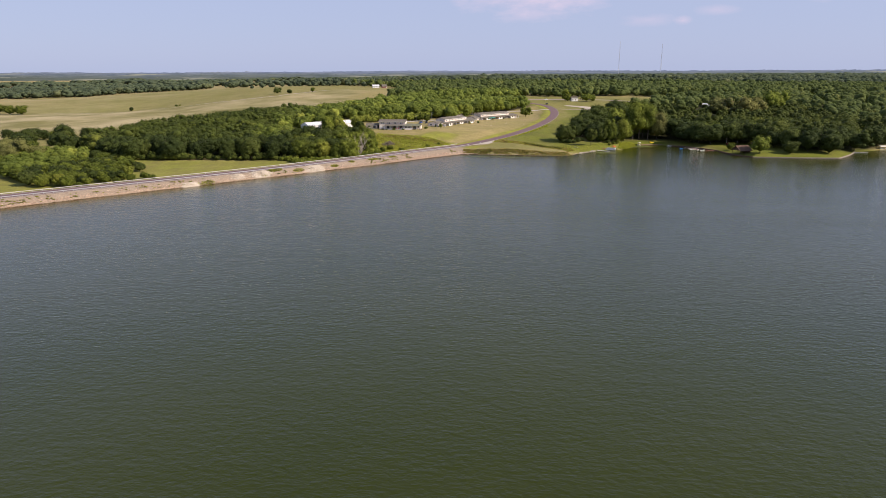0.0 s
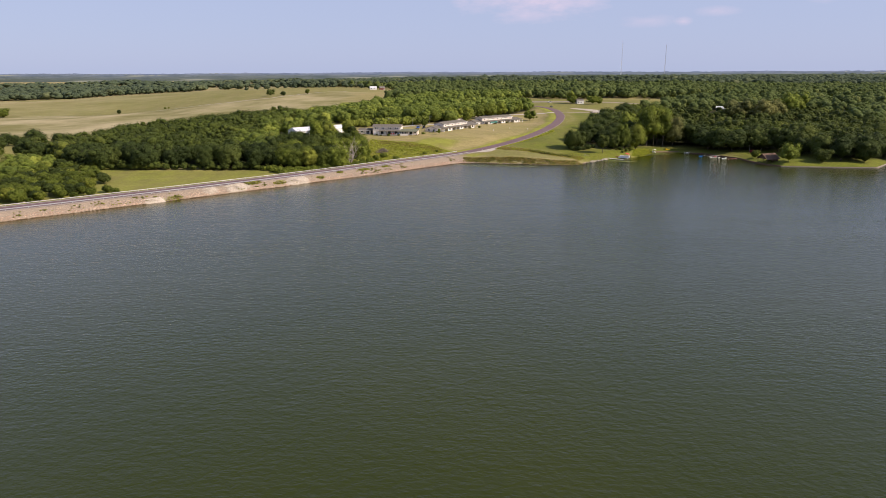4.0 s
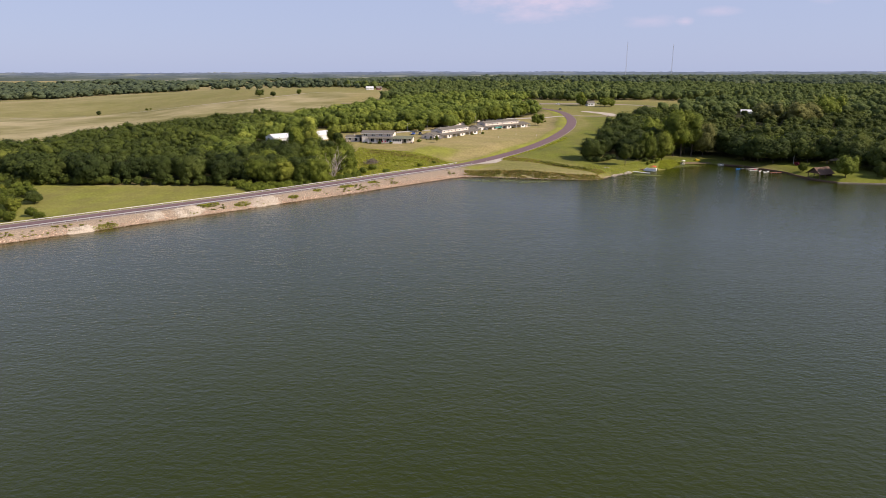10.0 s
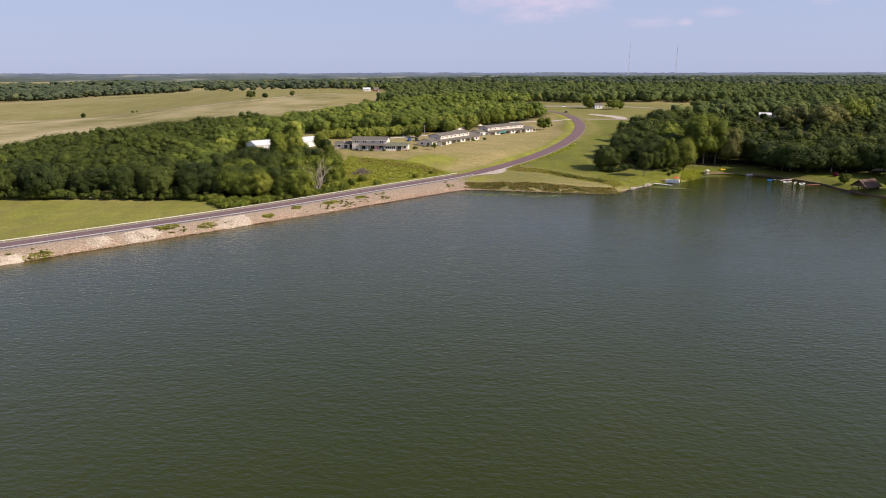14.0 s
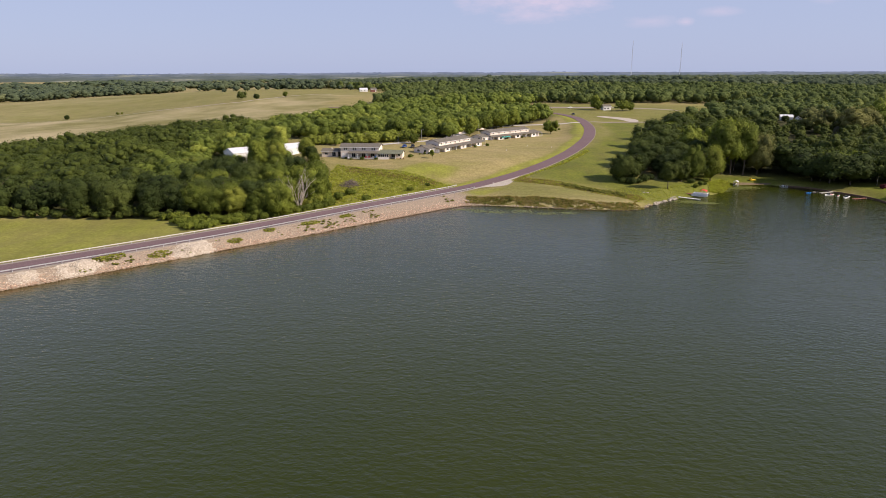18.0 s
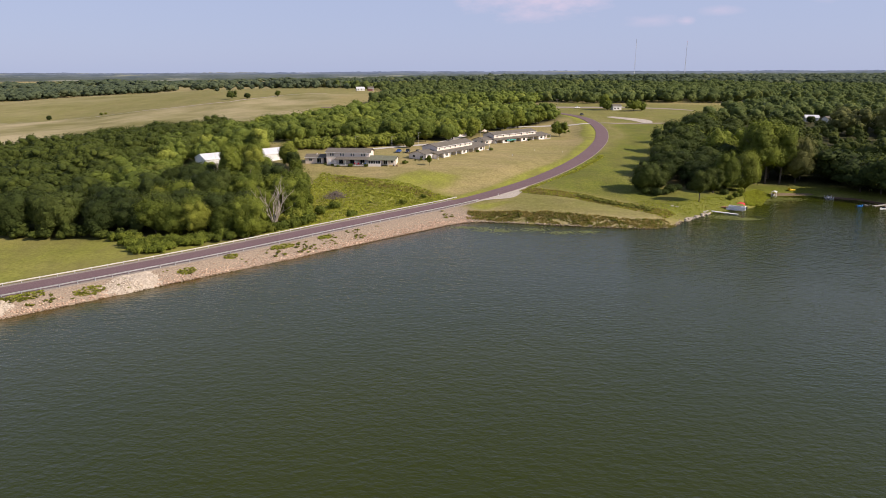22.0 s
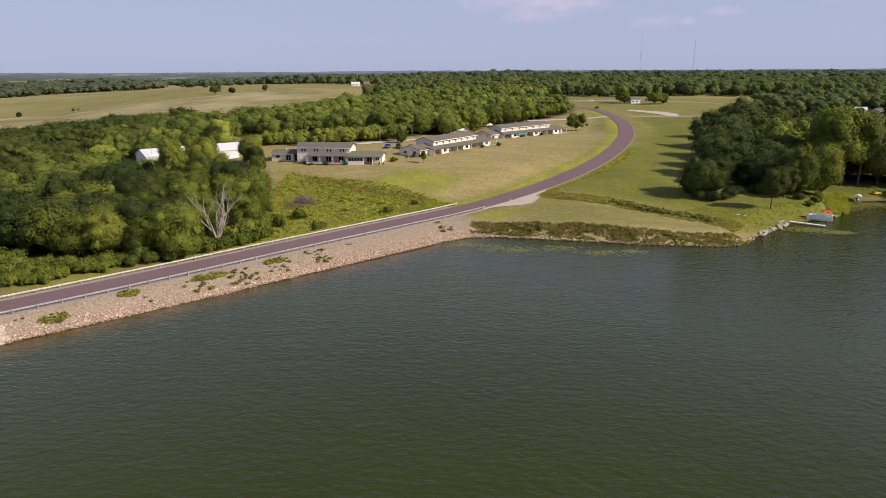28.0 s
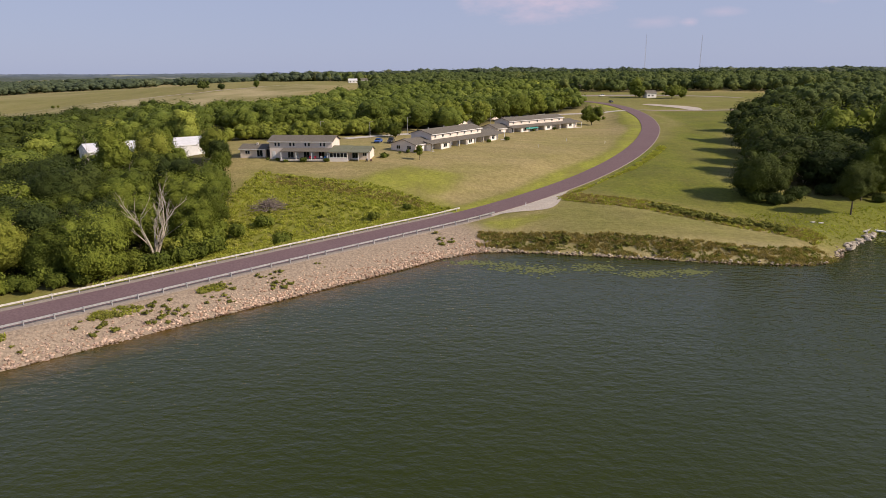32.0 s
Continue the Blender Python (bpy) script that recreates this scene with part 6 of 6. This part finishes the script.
small_boat("jet_ski", 159.2, 456.4, 40, 2.8, 1.1, "white_paint", "white personal watercraft with a red seat", 0.14, "red")
dock(168, 451.5, 200, 7, 1.2, "reddish wooden dock at the shaded bank", "red_wood")
boat_lift(286, 462, 10, "far covered boat lift with a white canopy", 3.2, 7.0, "white_paint")
small_boat("speed_boat", 286, 462, 10, 5.4, 2.0, "white_paint", "white boat under a canopy", 0.4)
dock(255, 443, -8, 9, 1.2, "pale dock reaching out from the point", "white_paint")

# boathouse on the point
bh = thing("boathouse", pose(178.0, 431.5, 1.0, 0, 0, 25), "open brown timber boathouse with a steep shingled roof", "boathouse")
for px in (-4.2, 0, 4.2):
    for py in (-3.2, 3.2):
        part("post", Build().box(px - 0.12, py - 0.12, -1.2, px + 0.12, py + 0.12, 2.4, 0.02), "brown_wood", bh)
r = Build()
ring_ = lambda x: [(x, -4.1, 2.0), (x, -4.1, 2.15), (x, 0, 5.25), (x, 4.1, 2.15), (x, 4.1, 2.0), (x, 0, 5.08)]
r.loft([ring_(-5.2), ring_(5.2)])
part("roof", r, "brown_wood", bh)
part("rear_wall", Build().box(4.05, -3.2, -0.8, 4.2, 3.2, 2.3), "brown_wood", bh)
part("gable_board", Build().loft([[(x, -3.2, 2.3), (x, 3.2, 2.3), (x, 0, 4.7)] for x in (-4.25, -4.15)]), "brown_wood", bh)
for s in (-1, 1):
    part("beam", Build().box(-4.6, s * 3.2 - 0.1, 2.2, 4.6, s * 3.2 + 0.1, 2.4), "brown_wood", bh)

# low walls holding the bank
def sea_wall(name, pts, h, mat, label):
    line = densify([(*q, h) for q in pts], 1.5)
    me = ribbon(name, line, 0.22, -0.22, 0.0, mat, h + 1.2)
    w = tagged(new(name, me), label, "sea wall", kind="structure")


sea_wall("sea_wall_east", [(163.2, 464.5), (170.2, 452.2), (171.2, 440.2), (175.2, 425.5), (180.4, 419.2)], 0.75, "brown_wood", "low dark timber wall along the shore")
sea_wall("sea_wall_point", [(180.4, 419.2), (207, 415.7), (231, 414.7), (246.5, 431), (258, 446)], 0.55, "shoulder", "low pale stone wall round the grassy point")
sea_wall("sea_wall_cove", [(146.5, 481.5), (157.2, 476.4), (163.2, 464.5)], 0.6, "brown_wood", "low rock edging in the shade of the trees")
laid_patch("beach", [(125.5, 484.8), (134, 485.4), (143.5, 485.6), (145, 488), (135, 489), (126, 488)], 0.05, "mud", "narrow sandy beach at the head of the cove", "beach", 2.0)

# flat stones and a bench on the bank
for k, (x, y) in enumerate(((75.2, 450.2), (76.5, 449.4))):
    s = part("paving_stone", Build().box(-0.6, -0.35, -0.1, 0.6, 0.35, 0.06, 0.04), "concrete", None, "", pose(x, y, height_at(x, y) + 0.1, 0, 0, 20 + 15 * k))
    tagged(s, "flat pale stone slab in the grass", "stone slab", "slabs in the grass")

# ---------------------------------------------------------------- single trees and shrubs
def shrub_kind(seed, h, w, mat):
    v, f = crown(seed, h, w, 14, 64, 0.20, 1, 0.0, 0.8, 0.42)
    me = to_mesh("foliage", v, f)
    me.materials.append(M[mat])
    return me


SHRUBS = [(2.4, shrub_kind(120, 2.4, 3.6, "leaf")), (3.0, shrub_kind(121, 3.0, 3.4, "leaf")), (1.8, shrub_kind(122, 1.8, 3.2, "leaf")), (3.2, shrub_kind(123, 3.2, 5.4, "leaf_dark")), (2.6, shrub_kind(124, 2.6, 4.2, "leaf_light"))]
STEM = Build().tube([(0, 0, -0.3), (0.05, 0, 0.7)], [0.07, 0.03], 5).tube([(0, 0, -0.2), (-0.25, 0.1, 0.8)], [0.05, 0.02], 5).mesh("stem")
STEM.materials.append(M["bark"])


def shrub(x, y, h, kind=0, label="low rounded green shrub", group="shrubs"):
    hh, me = SHRUBS[kind]
    s = h / hh
    t = thing("shrub", pose(x, y, height_at(x, y) - 0.05, 0, 0, (x * 37 + y * 11) % 360) @ Matrix.Scale(s, 4), label, "shrub", group)
    part("stem", STEM, None, t)
    part("foliage", me, None, t)
    return t


kr = random.Random(9)
lone = "landmark trees"
tree(58.5, 638, 10.0, 4, 10, "round green tree alone at the end of a long block", lone, 1.0, "leaf")
tree(121, 812, 14.5, 5, 40, "bright green upright tree by the parking lot", lone, 1.1, "leaf_light")
tree(123, 808, 9, 2, 80, "dark rounded tree beside a brighter one", lone, 1.2)
tree(142.5, 793, 10, 4, 200, "dark rounded tree beside a white house", lone, 1.2)
tree(150, 796, 8.5, 2, 120, "small rounded tree beside a larger one", lone)
tree(187.5, 426, 11.5, 4, 60, "round light green tree beside the boathouse", lone, 1.0, "leaf_light")
tree(-17, 502.5, 4.6, 3, 30, "young slender tree on the lawn", lone, 0.85, "leaf_light")
tree(-488, 972, 6.0, 2, 15, "small dark tree alone in the pasture", lone, 1.0, "leaf_dark")
tree(-270, 972, 10, 4, 70, "round tree alone on the pasture hill", lone, 1.1, "leaf_dark")
tree(-254, 978, 6.5, 2, 170, "smaller round tree on the pasture hill", lone, 1.2, "leaf_dark")
tree(-225, 1000, 8, 1, 100, "tree at the top of the pasture", lone)
tree(177.0, 446.5, 5.0, 2, 20, "small green tree on the shaded lawn", lone)
tree(87, 457, 12.0, 3, 75, "dark tree with a bare lower trunk at the bank", lone, 0.95, "leaf_dark")
tree(72.0, 471, 12.5, 4, 15, "large dark round tree at the edge of the grass", lone, 1.02, "leaf_dark")
tree(81, 483, 11, 0, 195, "large dark tree at the edge of the grass", lone, 1.0, "leaf_dark")
tree(97, 471, 10.5, 0, 95, "leafy green tree by the shore", lone, 0.95, "leaf_dark")
tree(104, 475, 16.5, 1, 135, "tall green tree on the bank", lone, 0.75)
tree(113.5, 481, 17.5, 5, 33, "tall pointed green tree at the cove", lone, 0.95, "leaf")
tree(117, 491, 15, 0, 12, "broad green tree behind the cattails", lone, 1.0)
tree(121, 528, 20, 4, 50, "bright yellow-green tree among dark oaks", lone, 0.95, "leaf_light")
for k, (x, y, h) in enumerate(((83.5, 497, 14), (90, 516, 13), (97, 538, 14.5), (105, 562, 13.5), (117, 590, 14))):
    tree(x, y, h, (1, 4, 0, 4, 1)[k], 67 * k, "dark oak casting its shade on the grass", "trees on the lake's east bank", 1.15, "leaf_dark")
tree(94, 514, 16, 1, 80, "tall dark oak behind the shore trees", lone, 1.0, "leaf_dark")
tree(144.5, 504, 20, 1, 20, "silvery green willow at the head of the cove", lone, 0.9, "leaf_silver")
for k, (x, y, h) in enumerate(((126, 502, 26), (131, 503, 27), (137.5, 503.5, 26), (129, 511, 27), (136, 512, 27))):
    tree(x, y, h, 3, 70 * k, "tall cottonwood with a bare trunk at the cove", "cottonwoods at the cove", 0.95, ("leaf", "leaf_light")[k % 2])
for k, (x, y, h) in enumerate(((162, 485, 14), (167, 479, 15.5), (173, 473, 15))):
    tree(x, y, h, 4, 100 * k + 10, "wide dark oak hanging over the shore", "oaks over the shore", 1.35, "leaf_dark")
for k, (x, y, h) in enumerate(((206, 449, 12), (213, 442, 14), (219, 430, 15), (231, 427, 13), (206, 425, 8))):
    tree(x, y, h, (0, 4, 1, 2, 2)[k], 90 * k, "dark leafy tree on the grassy point", "trees on the point", 1.2, "leaf_dark")
for k, (x, y, h) in enumerate(((240, 640, 18), (264, 636, 19), (272, 640, 18))):
    tree(x, y, h, 4, 60 * k, "large silvery round tree above the woods", "silvery trees", 1.2, "leaf_silver")
tree(302, 668, 22, 4, 40, "large yellow-green tree above the woods", lone, 1.1, "leaf_light")
for k, (x, y, h) in enumerate(((-318, 470, 13), (-332, 500, 14), (-305, 500, 12), (-345, 470, 13))):
    tree(x, y, h, (4, 0, 1, 4)[k], 80 * k, "large dark tree beyond the meadow", "meadow trees", 1.2, "leaf_dark")
tree(-30, 553, 6.0, 2, 40, "small tree beside the driveway", lone)
tree(-34, 560, 7.5, 4, 60, "green tree behind the parked cars", lone)
tree(2, 612, 8.5, 5, 60, "yellow-green tree behind the long block", lone, 1.2)
THICKET = [(-212, 315), (-192, 316), (-173, 346), (-184, 372), (-222, 404), (-258, 438), (-302, 432), (-305, 385), (-262, 378), (-244, 346), (-228, 330)]
thick = spots(THICKET, 8.0, 17)
thick_near = thick[:, 0] > -232
for x, y in thick[thick_near]:
    tree(x, y, kr.uniform(4.5, 6.5) + 2.5 * min(1, max(0, (-x - 190) / 60)), kr.choice((2, 4, 2, 0)), kr.uniform(0, 360), "low broad green tree in the thicket below the dam", "thicket trees", 1.25, kr.choice(("leaf", "leaf", "leaf_dark")))
stuff_trees("thicket", thick[~thick_near], rng.uniform(6.0, 9.0, (~thick_near).sum()), MID, "low green thicket in the meadow below the dam", "leaf_wood", 54)
for x, y, h in ((-181, 352, 3.5), (-178, 347, 3.0), (-167, 341, 3.8), (-160, 335, 3.6), (-153, 330, 3.0), (-170, 333, 4.0), (-181, 328, 4.2), (-187, 322, 4.4), (-176, 337, 4.2), (-193, 318, 4.4), (-174, 326, 3.4), (-186, 313, 3.6), (-404, 934, 3.0), (-400, 936, 2.4), (-255, 360, 4), (-246, 352, 4.5),
                (-322, 534, 9), (-349, 556, 7), (-362, 556, 7.5), (-378, 556, 6.5), (-340, 550, 6), (-600, 893, 13), (-622, 900, 13), (-640, 905, 14), (-660, 915, 14), (-310, 470, 8), (-330, 450, 8)):
    tree(x, y, h, kr.choice((2, 4, 2, 1)), kr.uniform(0, 360), "low broad green tree on the meadow below the dam", "meadow trees", 1.25)
for x, y, h, k in ((-100, 400.5, 2.6, 0), (-96, 403, 3.0, 1), (-92, 402, 2.4, 0), (-87, 407, 2.8, 2), (-79, 410, 3.0, 1), (-103, 405, 3.2, 0), (-72, 415, 3, 1), (-66, 424, 3.4, 0), (-61, 430, 3.0, 1), (-56, 436, 3.6, 0),
                   (-54, 445, 3.8, 1), (-40, 432, 2.8, 0), (-50, 452, 2.6, 2), (-17, 460, 1.5, 0), (-24, 452, 2.0, 0)):
    shrub(x, y, h, k, "wild green shrub at the foot of the dam", "wild shrubs")
for x, y in spots([(-113, 409), (-103, 399), (-97, 391), (-93, 394), (-86, 401), (-79, 408), (-88, 410), (-100, 409)], 3.4, 23):
    shrub(x, y, kr.uniform(1.8, 3.0), 4, "bright green brush at the foot of the dam", "brush at the dam's foot")
for x, y in ((-70, 428), (-63, 425), (-60, 430), (-58, 433), (-70, 436), (-62, 437), (-74, 421), (-76, 413), (-79, 416), (-82, 411), (-74, 416.5), (-72, 419), (-69, 422), (-77, 420), (-85, 409), (-66, 426)):
    shrub(x, y, kr.uniform(2.4, 4.2), kr.randrange(2), "leafy green shrub round a dead tree", "wild shrubs")
for x, y in ((-57.5, 500.5), (-64, 503.5), (-60.5, 502.3), (-52, 500.4), (-45, 500), (-28.2, 505), (-27.3, 506.5), (-24, 512), (-21.5, 513), (-19, 514), (5, 542), (12, 552), (26, 596), (36, 604)):
    shrub(x, y, kr.uniform(0.8, 1.5), kr.randrange(3), "clipped green shrub beside the apartment block", "foundation shrubs")
willows = spots([(-94, 546), (-72, 544), (-50, 553), (-36, 566), (-30, 580), (-40, 582), (-60, 566), (-92, 556)], 4.0, 29)
stuff_trees("willow_thicket", willows, rng.uniform(4.0, 6.5, len(willows)), MID, "light yellow-green willow thicket behind the block", "leaf_willow", 29)
for x, y in ((104, 466), (107, 469), (101, 463), (109, 474)):
    shrub(x, y, kr.uniform(1.4, 2.6), 1, "green shrub at the boat landing", "landing shrubs")
v, f = crown(131, 2.0, 2.4, 9, 40, 0.24, 1, 0.0)
me = to_mesh("foliage", v, f)
me.materials.append(M["bush_red"])
rb = thing("shrub", pose(181.5, 463, height_at(181.5, 463)), "dark red ornamental shrub on the shaded lawn", "shrub")
part("stem", STEM, None, rb)
part("foliage", me, None, rb)


# ---------------------------------------------------------------- dead trees, brush
def bare_tree(x, y, h, seed, label, spread=0.45, stems=5, thick=0.16):
    """A leafless tree: several pale stems that fork into thin branches."""
    r = random.Random(seed)
    g = thing("dead_tree", pose(x, y, height_at(x, y)), label, "dead tree")

    def limb(b, p, d, ln, rad, depth):
        pts, radii = [p], [rad]
        for k in range(3):
            d = (d + Vector((r.uniform(-0.16, 0.16), r.uniform(-0.16, 0.16), r.uniform(-0.02, 0.12)))).normalized()
            p = p + d * ln / 3
            pts.append(p)
            radii.append(rad * (1 - 0.22 * (k + 1)))
        b.tube(pts, radii, 5)
        if depth:
            for k in range(r.choice((2, 3, 3))):
                q = pts[r.choice((1, 2, 3))]
                dd = (d + Vector((r.uniform(-0.8, 0.8), r.uniform(-0.8, 0.8), r.uniform(-0.1, 0.5)))).normalized()
                limb(b, q, dd, ln * r.uniform(0.5, 0.75), rad * 0.5, depth - 1)

    for k in range(stems):
        a = k * 6.283 / stems + r.uniform(-0.4, 0.4)
        b = Build()
        limb(b, Vector((0.25 * math.cos(a), 0.25 * math.sin(a), -0.3)), Vector((math.cos(a) * spread * r.uniform(0.5, 1.2), math.sin(a) * spread * r.uniform(0.5, 1.2), 1)).normalized(), h * r.uniform(0.5, 0.66), thick, 3)
        part("stem", b, "dead_wood", g)
    return g


for k, (x, y, h) in enumerate(((-24, 585, 11), (-9, 603, 13), (3, 628, 12), (13, 646, 13), (22, 664, 14), (35, 684, 14), (52, 704, 13), (-44, 588, 12))):
    tree(x, y, h, (1, 4, 0, 1, 4, 0, 1, 4)[k], 47 * k, "full bright green tree behind the long blocks", "trees behind the blocks", 1.15, ("leaf", "leaf_light", "leaf_light", "leaf")[k % 4])
tree(-275, 398, 17, 4, 30, "grey-green willow beyond the thicket", lone, 1.1, "leaf_silver")
tree(-264, 404, 12, 0, 80, "pale green willow beyond the thicket", lone, 1.2, "leaf_silver")
for k, (x, y, h) in enumerate(((-325, 534, 14), (-362, 550, 10), (-375, 538, 10.5), (-350, 545, 9))):
    tree(x, y, h, (4, 2, 0, 2)[k], 75 * k, "dark round tree beyond the meadow", "meadow trees", 1.15, "leaf_dark")
for k, (x, y, h) in enumerate(((262, 692, 9), (277, 690, 11), (249, 705, 6), (270, 700, 7))):
    tree(x, y, h, (4, 1, 0, 4)[k], 60 * k, "dark green tree half hiding a house", "trees before the far houses", 1.2, "leaf_dark")
for k, (x, y, h) in enumerate(((-290, 470, 13), (-278, 498, 13), (-300, 522, 12), (-276, 462, 11))):
    tree(x, y, h, (4, 0, 1, 2)[k], 40 * k, "large dark tree at the end of the wood", "meadow trees", 1.2, "leaf_dark")
for k, (x, y, h) in enumerate(((-97, 417, 11), (-89, 417, 12), (-80, 421, 10.5), (-103, 421, 13), (-76, 429, 12), (-91, 424, 13), (-112, 418, 12))):
    tree(x, y, h, (2, 0, 4, 4, 0, 2, 4)[k], 61 * k, "leafy green tree above the brush at the dam's foot", "trees at the dam's foot", 1.1, ("leaf", "leaf_light", "leaf", "leaf_dark", "leaf_light", "leaf", "leaf_dark")[k])
for k, (x, y, h) in enumerate(((191, 471, 16), (199, 466, 16), (206, 457, 15), (188, 479, 16), (197, 475, 17), (181, 480, 15))):
    tree(x, y, h, (4, 1, 0, 4, 1, 0)[k], 53 * k, "tall dark oak shading the lake lawn", "oaks over the lake lawn", 1.2, "leaf_dark")
tree(-90, 484, 13.5, 1, 40, "broad light green tree in front of a pale shed", lone, 1.0, "leaf_light")
tree(-87, 480, 10, 4, 90, "round green tree in front of a pale shed", lone, 1.1)
tree(-99, 499, 12.5, 0, 35, "airy pale green tree close to a white shed", lone, 0.75, "leaf_light")
tree(-93, 496, 13, 1, 120, "tall pale green tree close to a white shed", lone, 0.8, "leaf")
tree(-97, 475, 18, 3, 10, "tall light green tree standing above the wood", lone, 1.0, "leaf_light")
for x, y in ((70, 468), (73.5, 466), (69.5, 472), (71, 478), (77, 467), (80, 470), (76, 475), (84, 474), (90, 475), (96, 476), (101, 470)):
    shrub(x, y, kr.uniform(2.2, 3.6), 3, "dark leafy undergrowth below the oaks", "undergrowth on the bank")
for k, (x, y, h) in enumerate(((-77, 499, 8.5), (-74.5, 493, 6.5), (-80.5, 504, 10.5))):
    tree(x, y, h, (0, 2, 4, 5)[k], 70 * k, "dark green tree beside the first apartment block", "trees beside the block", 0.9, ("leaf_dark", "leaf", "leaf", "leaf_light")[k])
hedge = np.array([(-415 + 17 * k + kr.uniform(-5, 5), 1330 - 9.3 * k + kr.uniform(-12, 12)) for k in range(15)])
stuff_trees("hilltop_hedge", hedge, rng.uniform(8, 13, 15), FAR2, "dark hedge of trees on top of the pasture hill", "leaf_far_haze", 53)
for x, y, h in ((-61.5, 438.5, 4.2), (-63.5, 442, 4.6), (-58.5, 443, 3.6), (-65.5, 447, 4.4), (-59.5, 448.5, 3.2), (-64.5, 436, 3.4), (-68.5, 443, 4.8)):
    shrub(x, y, h, 4, "tall bright green bush beside a dead tree", "bushes by the dead tree")
bare_tree(-68.0, 434.5, 13.5, 6, "large pale leafless tree with forked stems by the dam", 0.52, 6, 0.29)
bare_tree(-88, 455, 13, 5, "grey dead tree standing in the wood", 0.3, 2)
bare_tree(-101, 470, 13, 8, "grey dead tree standing among green crowns", 0.3, 2)
bare_tree(-78, 425, 8, 11, "small bare grey tree at the wood's edge", 0.35, 3)
bare_tree(92, 490, 9, 12, "bare grey tree between green ones on the bank", 0.4, 4)
brr = random.Random(14)
bp = thing("brush_pile", pose(-51.5, 463.5, height_at(-51.5, 463.5)), "heap of grey dead branches among weeds", "brush pile")
for k in range(150):
    a, ln = brr.uniform(0, 6.28), brr.uniform(2.0, 4.5)
    p = Vector((brr.gauss(0, 1.9), brr.gauss(0, 1.3), 0))
    p.z = brr.uniform(0.1, 1.0) * max(0.5, 2.9 - 0.5 * abs(p.x) - 0.5 * abs(p.y))
    d = Vector((math.cos(a), math.sin(a) * 0.7, brr.uniform(-0.1, 0.6))).normalized()
    b = Build().tube([p - d * ln / 2, p + Vector((brr.uniform(-0.2, 0.2), brr.uniform(-0.2, 0.2), 0.15)), p + d * ln / 2], [0.07, 0.05, 0.02], 4)
    b.tube([p, p + d * ln * 0.3 + Vector((brr.uniform(-0.6, 0.6), brr.uniform(-0.6, 0.6), 0.6))], [0.04, 0.01], 4)
    part("branch", b, "bark_grey", bp)

# small posts and markers on the lawns
for x, y in ((35.5, 561.5), (49, 555), (22, 535), (12, 462), (40.5, 690)):
    g = thing("marker_post", pose(x, y, height_at(x, y)), "short white marker post standing in the lawn", "post", "marker posts")
    part("post", Build().box(-0.07, -0.07, -0.3, 0.07, 0.07, 1.0, 0.015), "white_paint", g)
    part("cap", Build().box(-0.1, -0.1, 1.0, 0.1, 0.1, 1.06, 0.01), "grey_wood", g)
# patio things in front of the blocks
for x, y, mat, lab in ((-50.2, 500.9, "red", "red patio chair on the porch"), (-48.6, 500.8, "red", "red patio chair on the porch"), (-46.6, 500.6, "white_paint", "white patio chair on the porch"),
                       (-45.4, 500.4, "blue", "blue patio chair on the porch"), (-32.6, 498.6, "dark", "dark patio chair by the end wing"), (-31.2, 498.4, "brown_wood", "brown patio chair by the end wing")):
    z0 = height_at(-52, 506) + 0.08 if x < -42 else height_at(x, y)
    g = thing("patio_chair", pose(x, y, z0, 0, 0, 200), lab, "chair", "patio chairs")
    part("seat", Build().box(-0.3, -0.3, 0.38, 0.3, 0.3, 0.45, 0.02), mat, g)
    part("backrest", Build().box(-0.3, 0.25, 0.45, 0.3, 0.31, 1.0, 0.02), mat, g)
    for px in (-0.26, 0.26):
        for py in (-0.26, 0.26):
            part("leg", Build().box(px - 0.025, py - 0.025, 0, px + 0.025, py + 0.025, 0.38), mat, g)
